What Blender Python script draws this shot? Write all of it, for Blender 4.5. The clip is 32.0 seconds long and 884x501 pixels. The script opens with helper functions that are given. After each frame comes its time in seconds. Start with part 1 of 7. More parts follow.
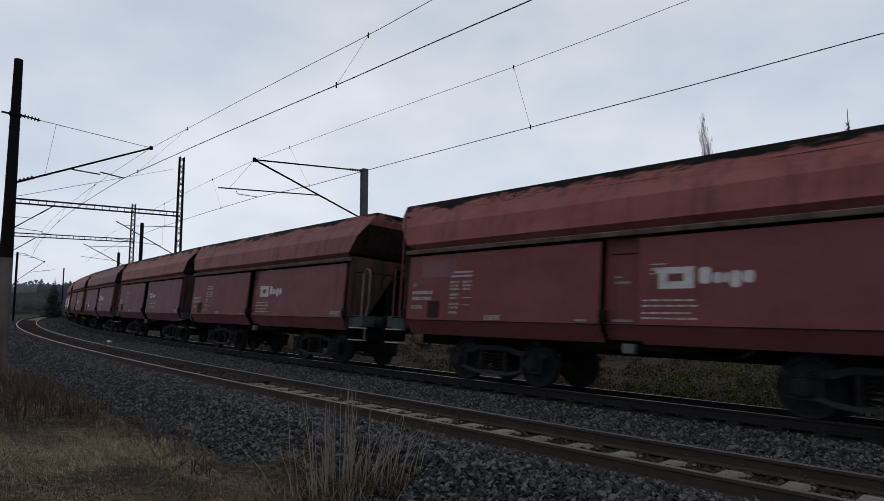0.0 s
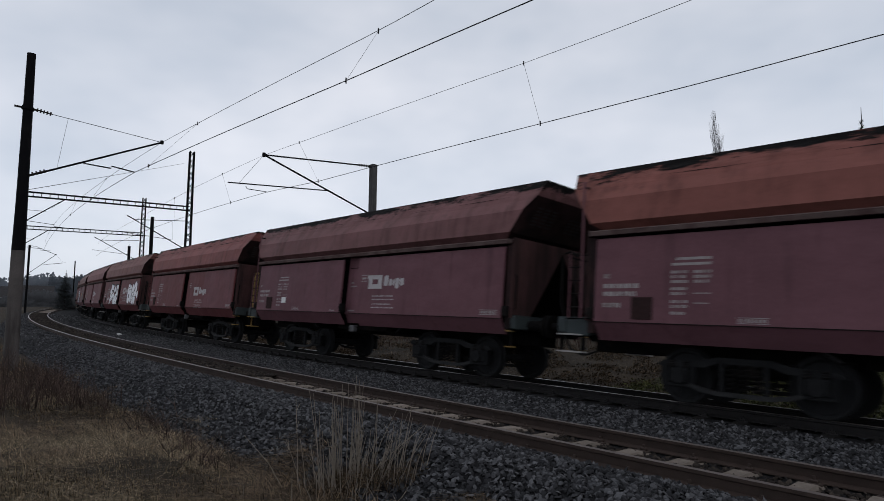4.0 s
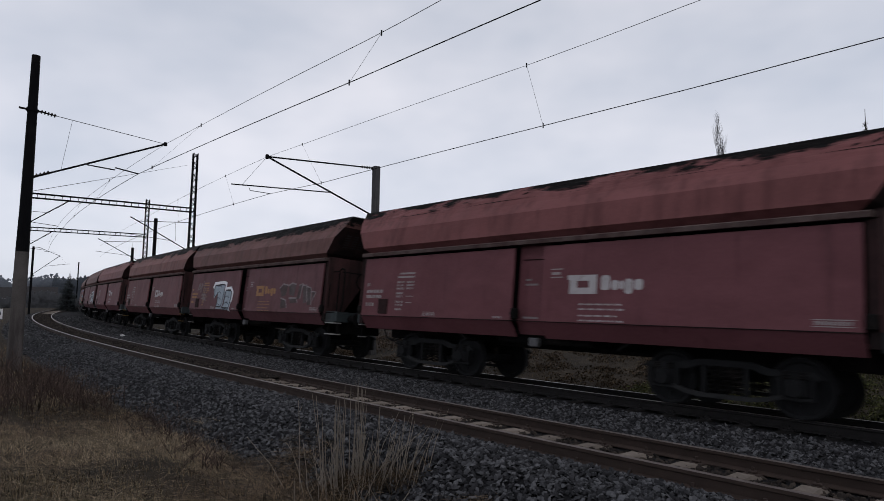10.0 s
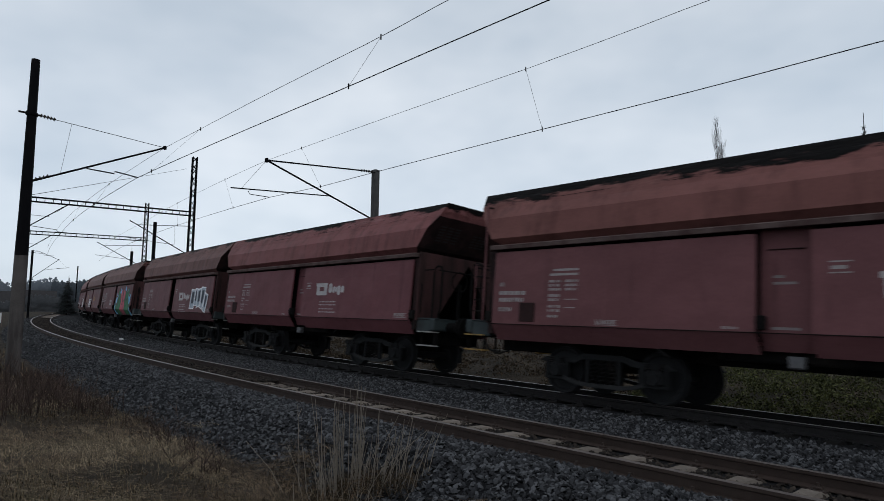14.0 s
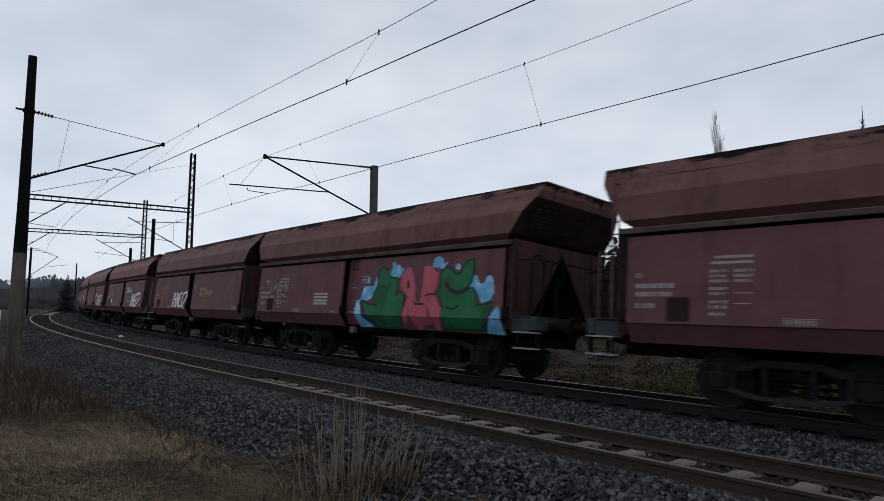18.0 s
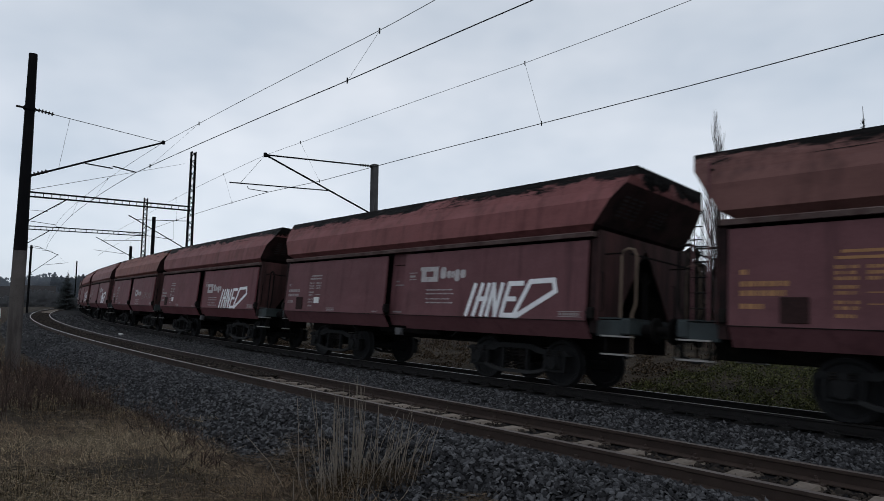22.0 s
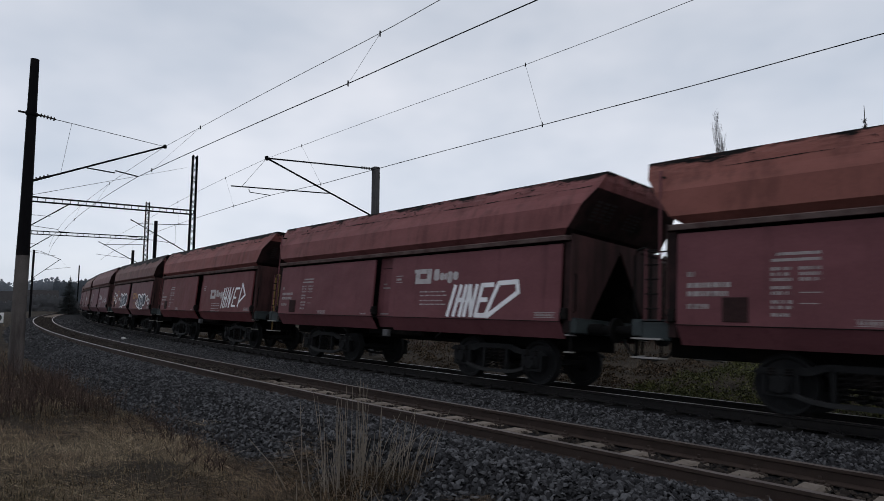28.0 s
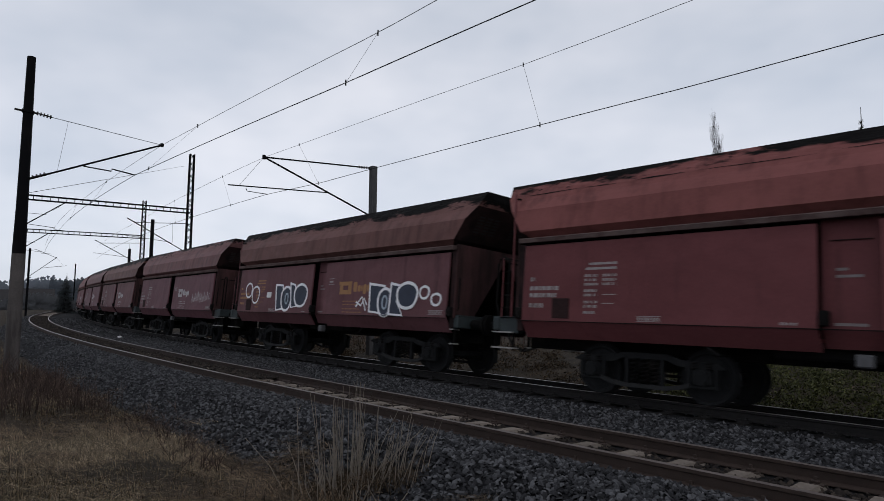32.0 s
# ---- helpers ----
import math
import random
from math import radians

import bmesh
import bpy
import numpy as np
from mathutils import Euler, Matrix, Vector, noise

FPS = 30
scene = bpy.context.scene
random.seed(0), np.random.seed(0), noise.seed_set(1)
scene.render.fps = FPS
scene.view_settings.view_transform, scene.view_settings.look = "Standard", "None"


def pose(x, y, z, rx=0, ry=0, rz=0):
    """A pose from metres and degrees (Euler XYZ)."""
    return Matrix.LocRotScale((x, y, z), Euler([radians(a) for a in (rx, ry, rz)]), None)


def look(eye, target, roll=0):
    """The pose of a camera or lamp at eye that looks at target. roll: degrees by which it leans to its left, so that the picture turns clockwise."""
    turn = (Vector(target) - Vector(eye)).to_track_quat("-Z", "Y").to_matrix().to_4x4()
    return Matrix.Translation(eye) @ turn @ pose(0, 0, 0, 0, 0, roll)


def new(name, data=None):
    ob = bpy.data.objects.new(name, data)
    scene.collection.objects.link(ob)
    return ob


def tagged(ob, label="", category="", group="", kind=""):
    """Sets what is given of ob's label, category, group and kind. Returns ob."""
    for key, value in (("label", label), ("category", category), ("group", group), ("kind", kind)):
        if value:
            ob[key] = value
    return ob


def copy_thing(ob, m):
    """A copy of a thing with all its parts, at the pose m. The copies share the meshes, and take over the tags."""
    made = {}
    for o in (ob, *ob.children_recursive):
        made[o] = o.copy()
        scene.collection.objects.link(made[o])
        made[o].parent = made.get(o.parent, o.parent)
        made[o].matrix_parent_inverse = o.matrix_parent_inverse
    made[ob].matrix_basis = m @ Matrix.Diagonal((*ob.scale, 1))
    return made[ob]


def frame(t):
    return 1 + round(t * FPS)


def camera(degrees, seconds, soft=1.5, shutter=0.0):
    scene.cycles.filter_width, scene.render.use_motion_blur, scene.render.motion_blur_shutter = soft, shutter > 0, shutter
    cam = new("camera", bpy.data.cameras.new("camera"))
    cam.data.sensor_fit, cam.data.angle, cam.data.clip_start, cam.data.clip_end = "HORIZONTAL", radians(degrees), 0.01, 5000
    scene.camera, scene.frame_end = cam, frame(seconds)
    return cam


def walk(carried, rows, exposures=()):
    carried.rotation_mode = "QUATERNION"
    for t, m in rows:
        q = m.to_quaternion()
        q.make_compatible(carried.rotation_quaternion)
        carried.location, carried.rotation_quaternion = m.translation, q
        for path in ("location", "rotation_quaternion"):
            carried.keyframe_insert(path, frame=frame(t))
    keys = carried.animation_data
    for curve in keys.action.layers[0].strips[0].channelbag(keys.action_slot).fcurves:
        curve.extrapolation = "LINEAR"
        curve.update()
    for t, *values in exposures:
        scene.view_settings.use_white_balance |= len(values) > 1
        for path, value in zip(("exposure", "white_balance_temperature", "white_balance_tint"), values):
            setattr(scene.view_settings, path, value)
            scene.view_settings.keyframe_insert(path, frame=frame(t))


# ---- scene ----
EYE_Z = 1.4875
cam = camera(71.102, 32.0, soft=0.75, shutter=0.34)
walk(cam, [
    (0.0, pose(0, 0, EYE_Z, 95.306, -0.201, -1.236)),
    (0.5, pose(0, 0, EYE_Z, 95.319, -0.314, -1.158)),
    (1.0, pose(0, 0, EYE_Z, 95.322, -0.412, -0.944)),
    (1.5, pose(0, 0, EYE_Z, 95.076, -0.541, -1.079)),
    (2.0, pose(0, 0, EYE_Z, 95.120, -0.425, -0.924)),
    (2.5, pose(0, 0, EYE_Z, 95.100, -0.443, -0.852)),
    (3.0, pose(0, 0, EYE_Z, 95.158, -0.608, -0.788)),
    (3.5, pose(0, 0, EYE_Z, 95.101, -0.762, -0.555)),
    (5.5, pose(0, 0, EYE_Z, 94.545, -0.638, -0.391)),
    (6.0, pose(0, 0, EYE_Z, 94.606, -0.686, -0.166)),
    (6.5, pose(0, 0, EYE_Z, 94.774, -0.797, -0.176)),
    (7.0, pose(0, 0, EYE_Z, 94.740, -0.873, -0.172)),
    (7.5, pose(0, 0, EYE_Z, 94.857, -0.780, -0.220)),
    (8.0, pose(0, 0, EYE_Z, 94.944, -0.817, -0.135)),
    (8.5, pose(0, 0, EYE_Z, 95.024, -0.811, -0.089)),
    (9.0, pose(0, 0, EYE_Z, 95.240, -0.782, -0.072)),
    (9.5, pose(0, 0, EYE_Z, 95.282, -0.847, -0.230)),
    (10.0, pose(0, 0, EYE_Z, 95.123, -0.848, -0.269)),
    (10.5, pose(0, 0, EYE_Z, 95.204, -0.904, -0.290)),
    (11.0, pose(0, 0, EYE_Z, 95.282, -0.830, -0.294)),
    (11.5, pose(0, 0, EYE_Z, 95.412, -0.631, -0.177)),
    (12.0, pose(0, 0, EYE_Z, 95.470, -0.720, -0.293)),
    (12.5, pose(0, 0, EYE_Z, 95.542, -0.691, -0.323)),
    (13.0, pose(0, 0, EYE_Z, 95.448, -0.799, -0.379)),
    (13.5, pose(0, 0, EYE_Z, 95.396, -0.734, -0.317)),
    (14.0, pose(0, 0, EYE_Z, 95.446, -0.808, -0.326)),
    (14.5, pose(0, 0, EYE_Z, 95.520, -0.662, -0.267)),
    (15.0, pose(0, 0, EYE_Z, 95.446, -0.656, -0.189)),
    (15.5, pose(0, 0, EYE_Z, 95.499, -0.605, -0.348)),
    (17.5, pose(0, 0, EYE_Z, 95.233, -0.679, -0.314)),
    (18.0, pose(0, 0, EYE_Z, 95.044, -0.551, -0.387)),
    (18.5, pose(0, 0, EYE_Z, 94.929, -0.514, -0.445)),
    (19.0, pose(0, 0, EYE_Z, 94.959, -0.497, -0.295)),
    (19.5, pose(0, 0, EYE_Z, 94.698, -0.538, -0.351)),
    (20.0, pose(0, 0, EYE_Z, 94.669, -0.650, -0.296)),
    (20.5, pose(0, 0, EYE_Z, 94.662, -0.642, -0.321)),
    (21.0, pose(0, 0, EYE_Z, 94.695, -0.617, -0.396)),
    (21.5, pose(0, 0, EYE_Z, 94.834, -0.617, -0.250)),
    (22.0, pose(0, 0, EYE_Z, 94.938, -0.717, -0.391)),
    (22.5, pose(0, 0, EYE_Z, 95.082, -0.725, -0.198)),
    (23.0, pose(0, 0, EYE_Z, 95.176, -0.772, -0.215)),
    (23.5, pose(0, 0, EYE_Z, 95.293, -0.712, -0.268)),
    (24.0, pose(0, 0, EYE_Z, 95.191, -0.620, -0.281)),
    (24.5, pose(0, 0, EYE_Z, 95.255, -0.597, -0.262)),
    (25.0, pose(0, 0, EYE_Z, 95.395, -0.381, -0.411)),
    (25.5, pose(0, 0, EYE_Z, 95.527, -0.345, -0.392)),
    (27.5, pose(0, 0, EYE_Z, 95.285, -0.460, -0.272)),
    (28.0, pose(0, 0, EYE_Z, 95.132, -0.365, -0.198)),
    (28.5, pose(0, 0, EYE_Z, 95.010, -0.295, -0.281)),
    (29.0, pose(0, 0, EYE_Z, 94.912, -0.301, -0.390)),
    (29.5, pose(0, 0, EYE_Z, 94.859, -0.305, -0.280)),
    (30.0, pose(0, 0, EYE_Z, 94.834, -0.392, -0.274)),
    (30.5, pose(0, 0, EYE_Z, 94.748, -0.422, -0.407)),
    (31.0, pose(0, 0, EYE_Z, 94.879, -0.476, -0.457)),
    (31.5, pose(0, 0, EYE_Z, 95.006, -0.382, -0.289)),
    (32.0, pose(0, 0, EYE_Z, 95.097, -0.522, -0.466)),
], exposures=[
    (0.0, 0, 6420, 7.8), (1.0, 0, 6420, 7.8), (2.0, 0, 6460, 8.7), (3.0, 0, 6460, 8.7), (6.0, 0, 6480, 9.6),
    (7.0, 0, 6420, 7.8), (8.0, 0, 6360, 5.9), (9.0, 0, 6480, 9.6), (10.0, 0, 6560, 11.6), (11.0, 0, 6560, 11.6),
    (12.0, 0, 6390, 6.8), (13.0, 0, 6390, 6.8), (14.0, 0, 6300, 4.1), (15.0, 0, 6360, 5.9), (18.0, 0, 6390, 6.8),
    (19.0, 0, 6420, 7.8), (20.0, 0, 6360, 5.9), (21.0, 0, 6330, 5.0), (22.0, 0, 6360, 5.9), (23.0, 0, 6480, 9.6),
    (24.0, 0, 6480, 9.6), (25.0, 0, 6520, 10.6), (28.0, 0, 6460, 8.7), (29.0, 0, 6520, 10.6), (30.0, 0, 6520, 10.6),
    (31.0, 0, 6520, 10.6), (32.0, 0, 6480, 9.6)])


# ---------------------------------------------------------------- light
SKY_ELEV, SKY_ROT = radians(38), radians(150)
world = bpy.data.worlds.new("overcast_sky")
scene.world = world
world.use_nodes = True
wn, wl = world.node_tree.nodes, world.node_tree.links
wn.clear()
w_out = wn.new("ShaderNodeOutputWorld")
w_bg = wn.new("ShaderNodeBackground")
w_sky = wn.new("ShaderNodeTexSky")
w_sky.sky_type = "NISHITA"
w_sky.sun_disc = False
w_sky.sun_elevation, w_sky.sun_rotation = SKY_ELEV, SKY_ROT
w_scale = wn.new("ShaderNodeVectorMath")
w_scale.operation = "SCALE"
w_scale.inputs[3].default_value = 0.10
w_co = wn.new("ShaderNodeTexCoord")
w_sep = wn.new("ShaderNodeSeparateXYZ")
w_map = wn.new("ShaderNodeMapping")
w_map.inputs["Scale"].default_value = (1.0, 1.0, 2.0)
w_noise = wn.new("ShaderNodeTexNoise")
w_noise.inputs["Scale"].default_value = 2.1
w_noise.inputs["Detail"].default_value = 4
w_noise.inputs["Roughness"].default_value = 0.55
w_ramp = wn.new("ShaderNodeValToRGB")
w_ramp.color_ramp.elements[0].position, w_ramp.color_ramp.elements[0].color = 0.33, (0.47, 0.515, 0.60, 1)
w_ramp.color_ramp.elements[1].position, w_ramp.color_ramp.elements[1].color = 0.68, (0.70, 0.71, 0.77, 1)
w_mix = wn.new("ShaderNodeMix")
w_mix.data_type = "RGBA"
w_mix.inputs[0].default_value = 0.93
w_el = wn.new("ShaderNodeMapRange")     # the cloud is thinner towards the horizon
w_el.inputs[1].default_value, w_el.inputs[2].default_value = 0.10, 0.50
w_el.inputs[3].default_value, w_el.inputs[4].default_value = 1.12, 0.97
w_mul = wn.new("ShaderNodeVectorMath")
w_mul.operation = "SCALE"
wl.new(w_co.outputs["Generated"], w_map.inputs["Vector"])
wl.new(w_map.outputs[0], w_noise.inputs["Vector"])
wl.new(w_noise.outputs[0], w_ramp.inputs[0])
wl.new(w_sky.outputs[0], w_scale.inputs[0])
wl.new(w_scale.outputs[0], w_mix.inputs[6])
wl.new(w_ramp.outputs[0], w_mix.inputs[7])
wl.new(w_co.outputs["Generated"], w_sep.inputs[0])
wl.new(w_sep.outputs[2], w_el.inputs[0])
wl.new(w_mix.outputs[2], w_mul.inputs[0])
wl.new(w_el.outputs[0], w_mul.inputs[3])
wl.new(w_mul.outputs[0], w_bg.inputs[0])
w_bg.inputs[1].default_value = 1.12
wl.new(w_bg.outputs[0], w_out.inputs[0])

sun = new("sun", bpy.data.lights.new("sun", "SUN"))
sun.data.energy, sun.data.angle, sun.data.color = 0.3, radians(25), (1.0, 0.96, 0.9)
sun.matrix_world = look((0, 0, 60), (0 + 60 * math.sin(SKY_ROT) * -0.8, 60 * math.cos(SKY_ROT) * -0.8, 0))

# ---------------------------------------------------------------- the line of the tracks
# The outer rail of the near track runs through ARC at heading HEAD and bends to the inside; s grows away from the viewer.
SP, CANT, GAUGE = 4.648, 0.111, 1.505
C1, C2 = GAUGE / 2, SP + GAUGE / 2
DROP = 0.13      # the far track lies this much lower than the near one
ST = np.arange(-130, 460, 0.5)
_k = np.clip(3.5948e-3 - 1.7949e-5 * ST, 0.0010, 0.0052)
_th = np.cumsum(_k * 0.5)
_i0 = int(np.argmin(np.abs(ST)))
_phi = radians(45.8661)
_a = math.atan2(math.sin(_phi), -math.cos(_phi)) - (_th - _th[_i0])
TX, TY = np.cumsum(np.cos(_a) * 0.5), np.cumsum(np.sin(_a) * 0.5)
TX, TY = TX - TX[_i0] + 5.7949 * math.sin(_phi), TY - TY[_i0] + 5.7949 * math.cos(_phi)
NX, NY = np.sin(_a), -np.cos(_a)


def at(s, off, z=0.0):
    """The place beside the line: s along it, off from the outer near rail towards the inside of the bend."""
    return Vector((float(np.interp(s, ST, TX) + off * np.interp(s, ST, NX)), float(np.interp(s, ST, TY) + off * np.interp(s, ST, NY)), z))


def heading(s):
    return float(np.interp(s, ST, _a))


def beside(px, py):
    """Offset and s of many ground points at once."""
    px, py = np.asarray(px, float).ravel(), np.asarray(py, float).ravel()
    off, along = np.empty(len(px)), np.empty(len(px))
    for i in range(0, len(px), 4000):
        d = (px[i:i + 4000, None] - TX[None, ::2]) ** 2 + (py[i:i + 4000, None] - TY[None, ::2]) ** 2
        j = np.argmin(d, 1) * 2
        off[i:i + 4000] = (px[i:i + 4000] - TX[j]) * NX[j] + (py[i:i + 4000] - TY[j]) * NY[j]
        along[i:i + 4000] = ST[j]
    return off, along


def ground_z(off):
    """Height of the natural ground by its offset from the line."""
    return np.interp(off, [-60, -30, -9, -5.5, -3.2, -1.6, 0, SP + 1.5, SP + 3.4, SP + 6, SP + 12, SP + 40],
                     [-1.2, -0.7, -0.2, -0.17, -0.42, -0.66, -0.75, -0.75, -0.66, -0.45, -0.3, 0.3])


# ---------------------------------------------------------------- materials
def mat(name, colour, rough=0.8, metal=0.0, vary=0.25, scale=6.0, fine=60.0, bump=0.3, stain=None, stain_at=0.62, stain_scale=1.2, rnd=0.0, streak=False, space="Object", dist=0.01, spec=0.15):
    m = bpy.data.materials.new(name)
    m.use_nodes = True
    n, l = m.node_tree.nodes, m.node_tree.links
    b = n["Principled BSDF"]
    co = n.new("ShaderNodeTexCoord")
    big, small = n.new("ShaderNodeTexNoise"), n.new("ShaderNodeTexNoise")
    big.inputs["Scale"].default_value, big.inputs["Detail"].default_value = scale, 5
    small.inputs["Scale"].default_value, small.inputs["Detail"].default_value = fine, 3
    for t in (big, small):
        l.new(co.outputs[space], t.inputs["Vector"])
    add = n.new("ShaderNodeMath")
    add.operation = "MULTIPLY_ADD"
    l.new(small.outputs[0], add.inputs[0])
    add.inputs[1].default_value = 0.6
    l.new(big.outputs[0], add.inputs[2])
    r = n.new("ShaderNodeMapRange")
    r.inputs[1].default_value, r.inputs[2].default_value = 0.45, 1.15
    r.inputs[3].default_value, r.inputs[4].default_value = 1 - vary, 1 + vary
    l.new(add.outputs[0], r.inputs[0])
    hsv = n.new("ShaderNodeHueSaturation")
    hsv.inputs["Color"].default_value = (*colour, 1)
    if rnd:
        oi = n.new("ShaderNodeObjectInfo")
        rr = n.new("ShaderNodeMapRange")
        rr.inputs[3].default_value, rr.inputs[4].default_value = 1 - rnd, 1 + rnd
        l.new(oi.outputs["Random"], rr.inputs[0])
        mm = n.new("ShaderNodeMath")
        mm.operation = "MULTIPLY"
        l.new(r.outputs[0], mm.inputs[0])
        l.new(rr.outputs[0], mm.inputs[1])
        l.new(mm.outputs[0], hsv.inputs["Value"])
    else:
        l.new(r.outputs[0], hsv.inputs["Value"])
    out = hsv.outputs[0]
    if stain:
        st = n.new("ShaderNodeTexNoise")
        st.inputs["Scale"].default_value, st.inputs["Detail"].default_value = stain_scale, 8
        st.inputs["Roughness"].default_value = 0.65
        if streak:
            mp = n.new("ShaderNodeMapping")
            mp.inputs["Scale"].default_value = (3.0, 3.0, 0.35)
            l.new(co.outputs[space], mp.inputs["Vector"])
            l.new(mp.outputs[0], st.inputs["Vector"])
        else:
            l.new(co.outputs[space], st.inputs["Vector"])
        rp = n.new("ShaderNodeMapRange")
        rp.inputs[1].default_value, rp.inputs[2].default_value = stain_at - 0.06, stain_at + 0.10
        rp.inputs[4].default_value = 0.8
        l.new(st.outputs[0], rp.inputs[0])
        mx = n.new("ShaderNodeMix")
        mx.data_type = "RGBA"
        l.new(rp.outputs[0], mx.inputs[0])
        l.new(out, mx.inputs[6])
        mx.inputs[7].default_value = (*stain, 1)
        out = mx.outputs[2]
    l.new(out, b.inputs["Base Color"])
    b.inputs["Roughness"].default_value, b.inputs["Metallic"].default_value = rough, metal
    b.inputs["Specular IOR Level"].default_value = spec
    if bump:
        bp = n.new("ShaderNodeBump")
        bp.inputs["Strength"].default_value, bp.inputs["Distance"].default_value = bump, dist
        l.new(add.outputs[0], bp.inputs["Height"])
        l.new(bp.outputs[0], b.inputs["Normal"])
    return m


def island_mat(name, a, c, rough=0.9, mid=None, bump=0.4, fine=40):
    """Colour that differs from loose piece to loose piece of one mesh."""
    m = mat(name, a, rough, vary=0.2, bump=bump, fine=fine)
    n, l = m.node_tree.nodes, m.node_tree.links
    g = n.new("ShaderNodeNewGeometry")
    rp = n.new("ShaderNodeValToRGB")
    rp.color_ramp.elements[0].color, rp.color_ramp.elements[1].color = (*a, 1), (*c, 1)
    if mid:
        e = rp.color_ramp.elements.new(0.5)
        e.color = (*mid, 1)
    l.new(g.outputs["Random Per Island"], rp.inputs[0])
    hsv = [x for x in n if x.bl_idname == "ShaderNodeHueSaturation"][0]
    l.new(rp.outputs[0], hsv.inputs["Color"])
    return m


def paint(name, colour, soot=0.60):
    """Weathered wagon paint: grime streaks, and broad faded clouds that differ from wagon to wagon."""
    m = mat(name, colour, 0.60, vary=0.20, scale=0.9, fine=22, bump=0.05, stain=tuple(0.60 * c for c in colour), stain_at=soot + 0.03, stain_scale=1.1, streak=True, spec=0.12)
    n, l = m.node_tree.nodes, m.node_tree.links
    base = n["Principled BSDF"].inputs["Base Color"]
    old = base.links[0].from_socket
    co, oi, va, mp = n.new("ShaderNodeTexCoord"), n.new("ShaderNodeObjectInfo"), n.new("ShaderNodeVectorMath"), n.new("ShaderNodeMapping")
    sh = n.new("ShaderNodeMath")
    sh.operation, va.operation = "MULTIPLY", "ADD"
    sh.inputs[1].default_value = 60
    l.new(oi.outputs["Random"], sh.inputs[0])
    l.new(co.outputs["Object"], va.inputs[0])
    l.new(sh.outputs[0], va.inputs[1])
    mp.inputs["Scale"].default_value = (0.45, 1.0, 1.1)
    l.new(va.outputs[0], mp.inputs["Vector"])
    no = n.new("ShaderNodeTexNoise")
    no.inputs["Scale"].default_value, no.inputs["Detail"].default_value, no.inputs["Roughness"].default_value = 1.6, 9, 0.66
    l.new(mp.outputs[0], no.inputs["Vector"])
    r = n.new("ShaderNodeMapRange")
    r.inputs[1].default_value, r.inputs[2].default_value, r.inputs[4].default_value = 0.48, 0.74, 0.55
    l.new(no.outputs[0], r.inputs[0])
    mx = n.new("ShaderNodeMix")
    mx.data_type = "RGBA"
    l.new(r.outputs[0], mx.inputs[0])
    l.new(old, mx.inputs[6])
    buckle, wave = n.new("ShaderNodeTexNoise"), n.new("ShaderNodeBump")
    buckle.inputs["Scale"].default_value, buckle.inputs["Detail"].default_value = 1.1, 2
    l.new(va.outputs[0], buckle.inputs["Vector"])
    wave.inputs["Strength"].default_value, wave.inputs["Distance"].default_value = 0.5, 0.12
    l.new(buckle.outputs[0], wave.inputs["Height"])
    small = n["Principled BSDF"].inputs["Normal"].links[0].from_node
    l.new(wave.outputs[0], small.inputs["Normal"])
    mx.inputs[7].default_value = (1.35 * colour[0] + 0.004, 1.35 * colour[1] + 0.003, 1.35 * colour[2] + 0.004, 1)
    l.new(mx.outputs[2], base)
    return m


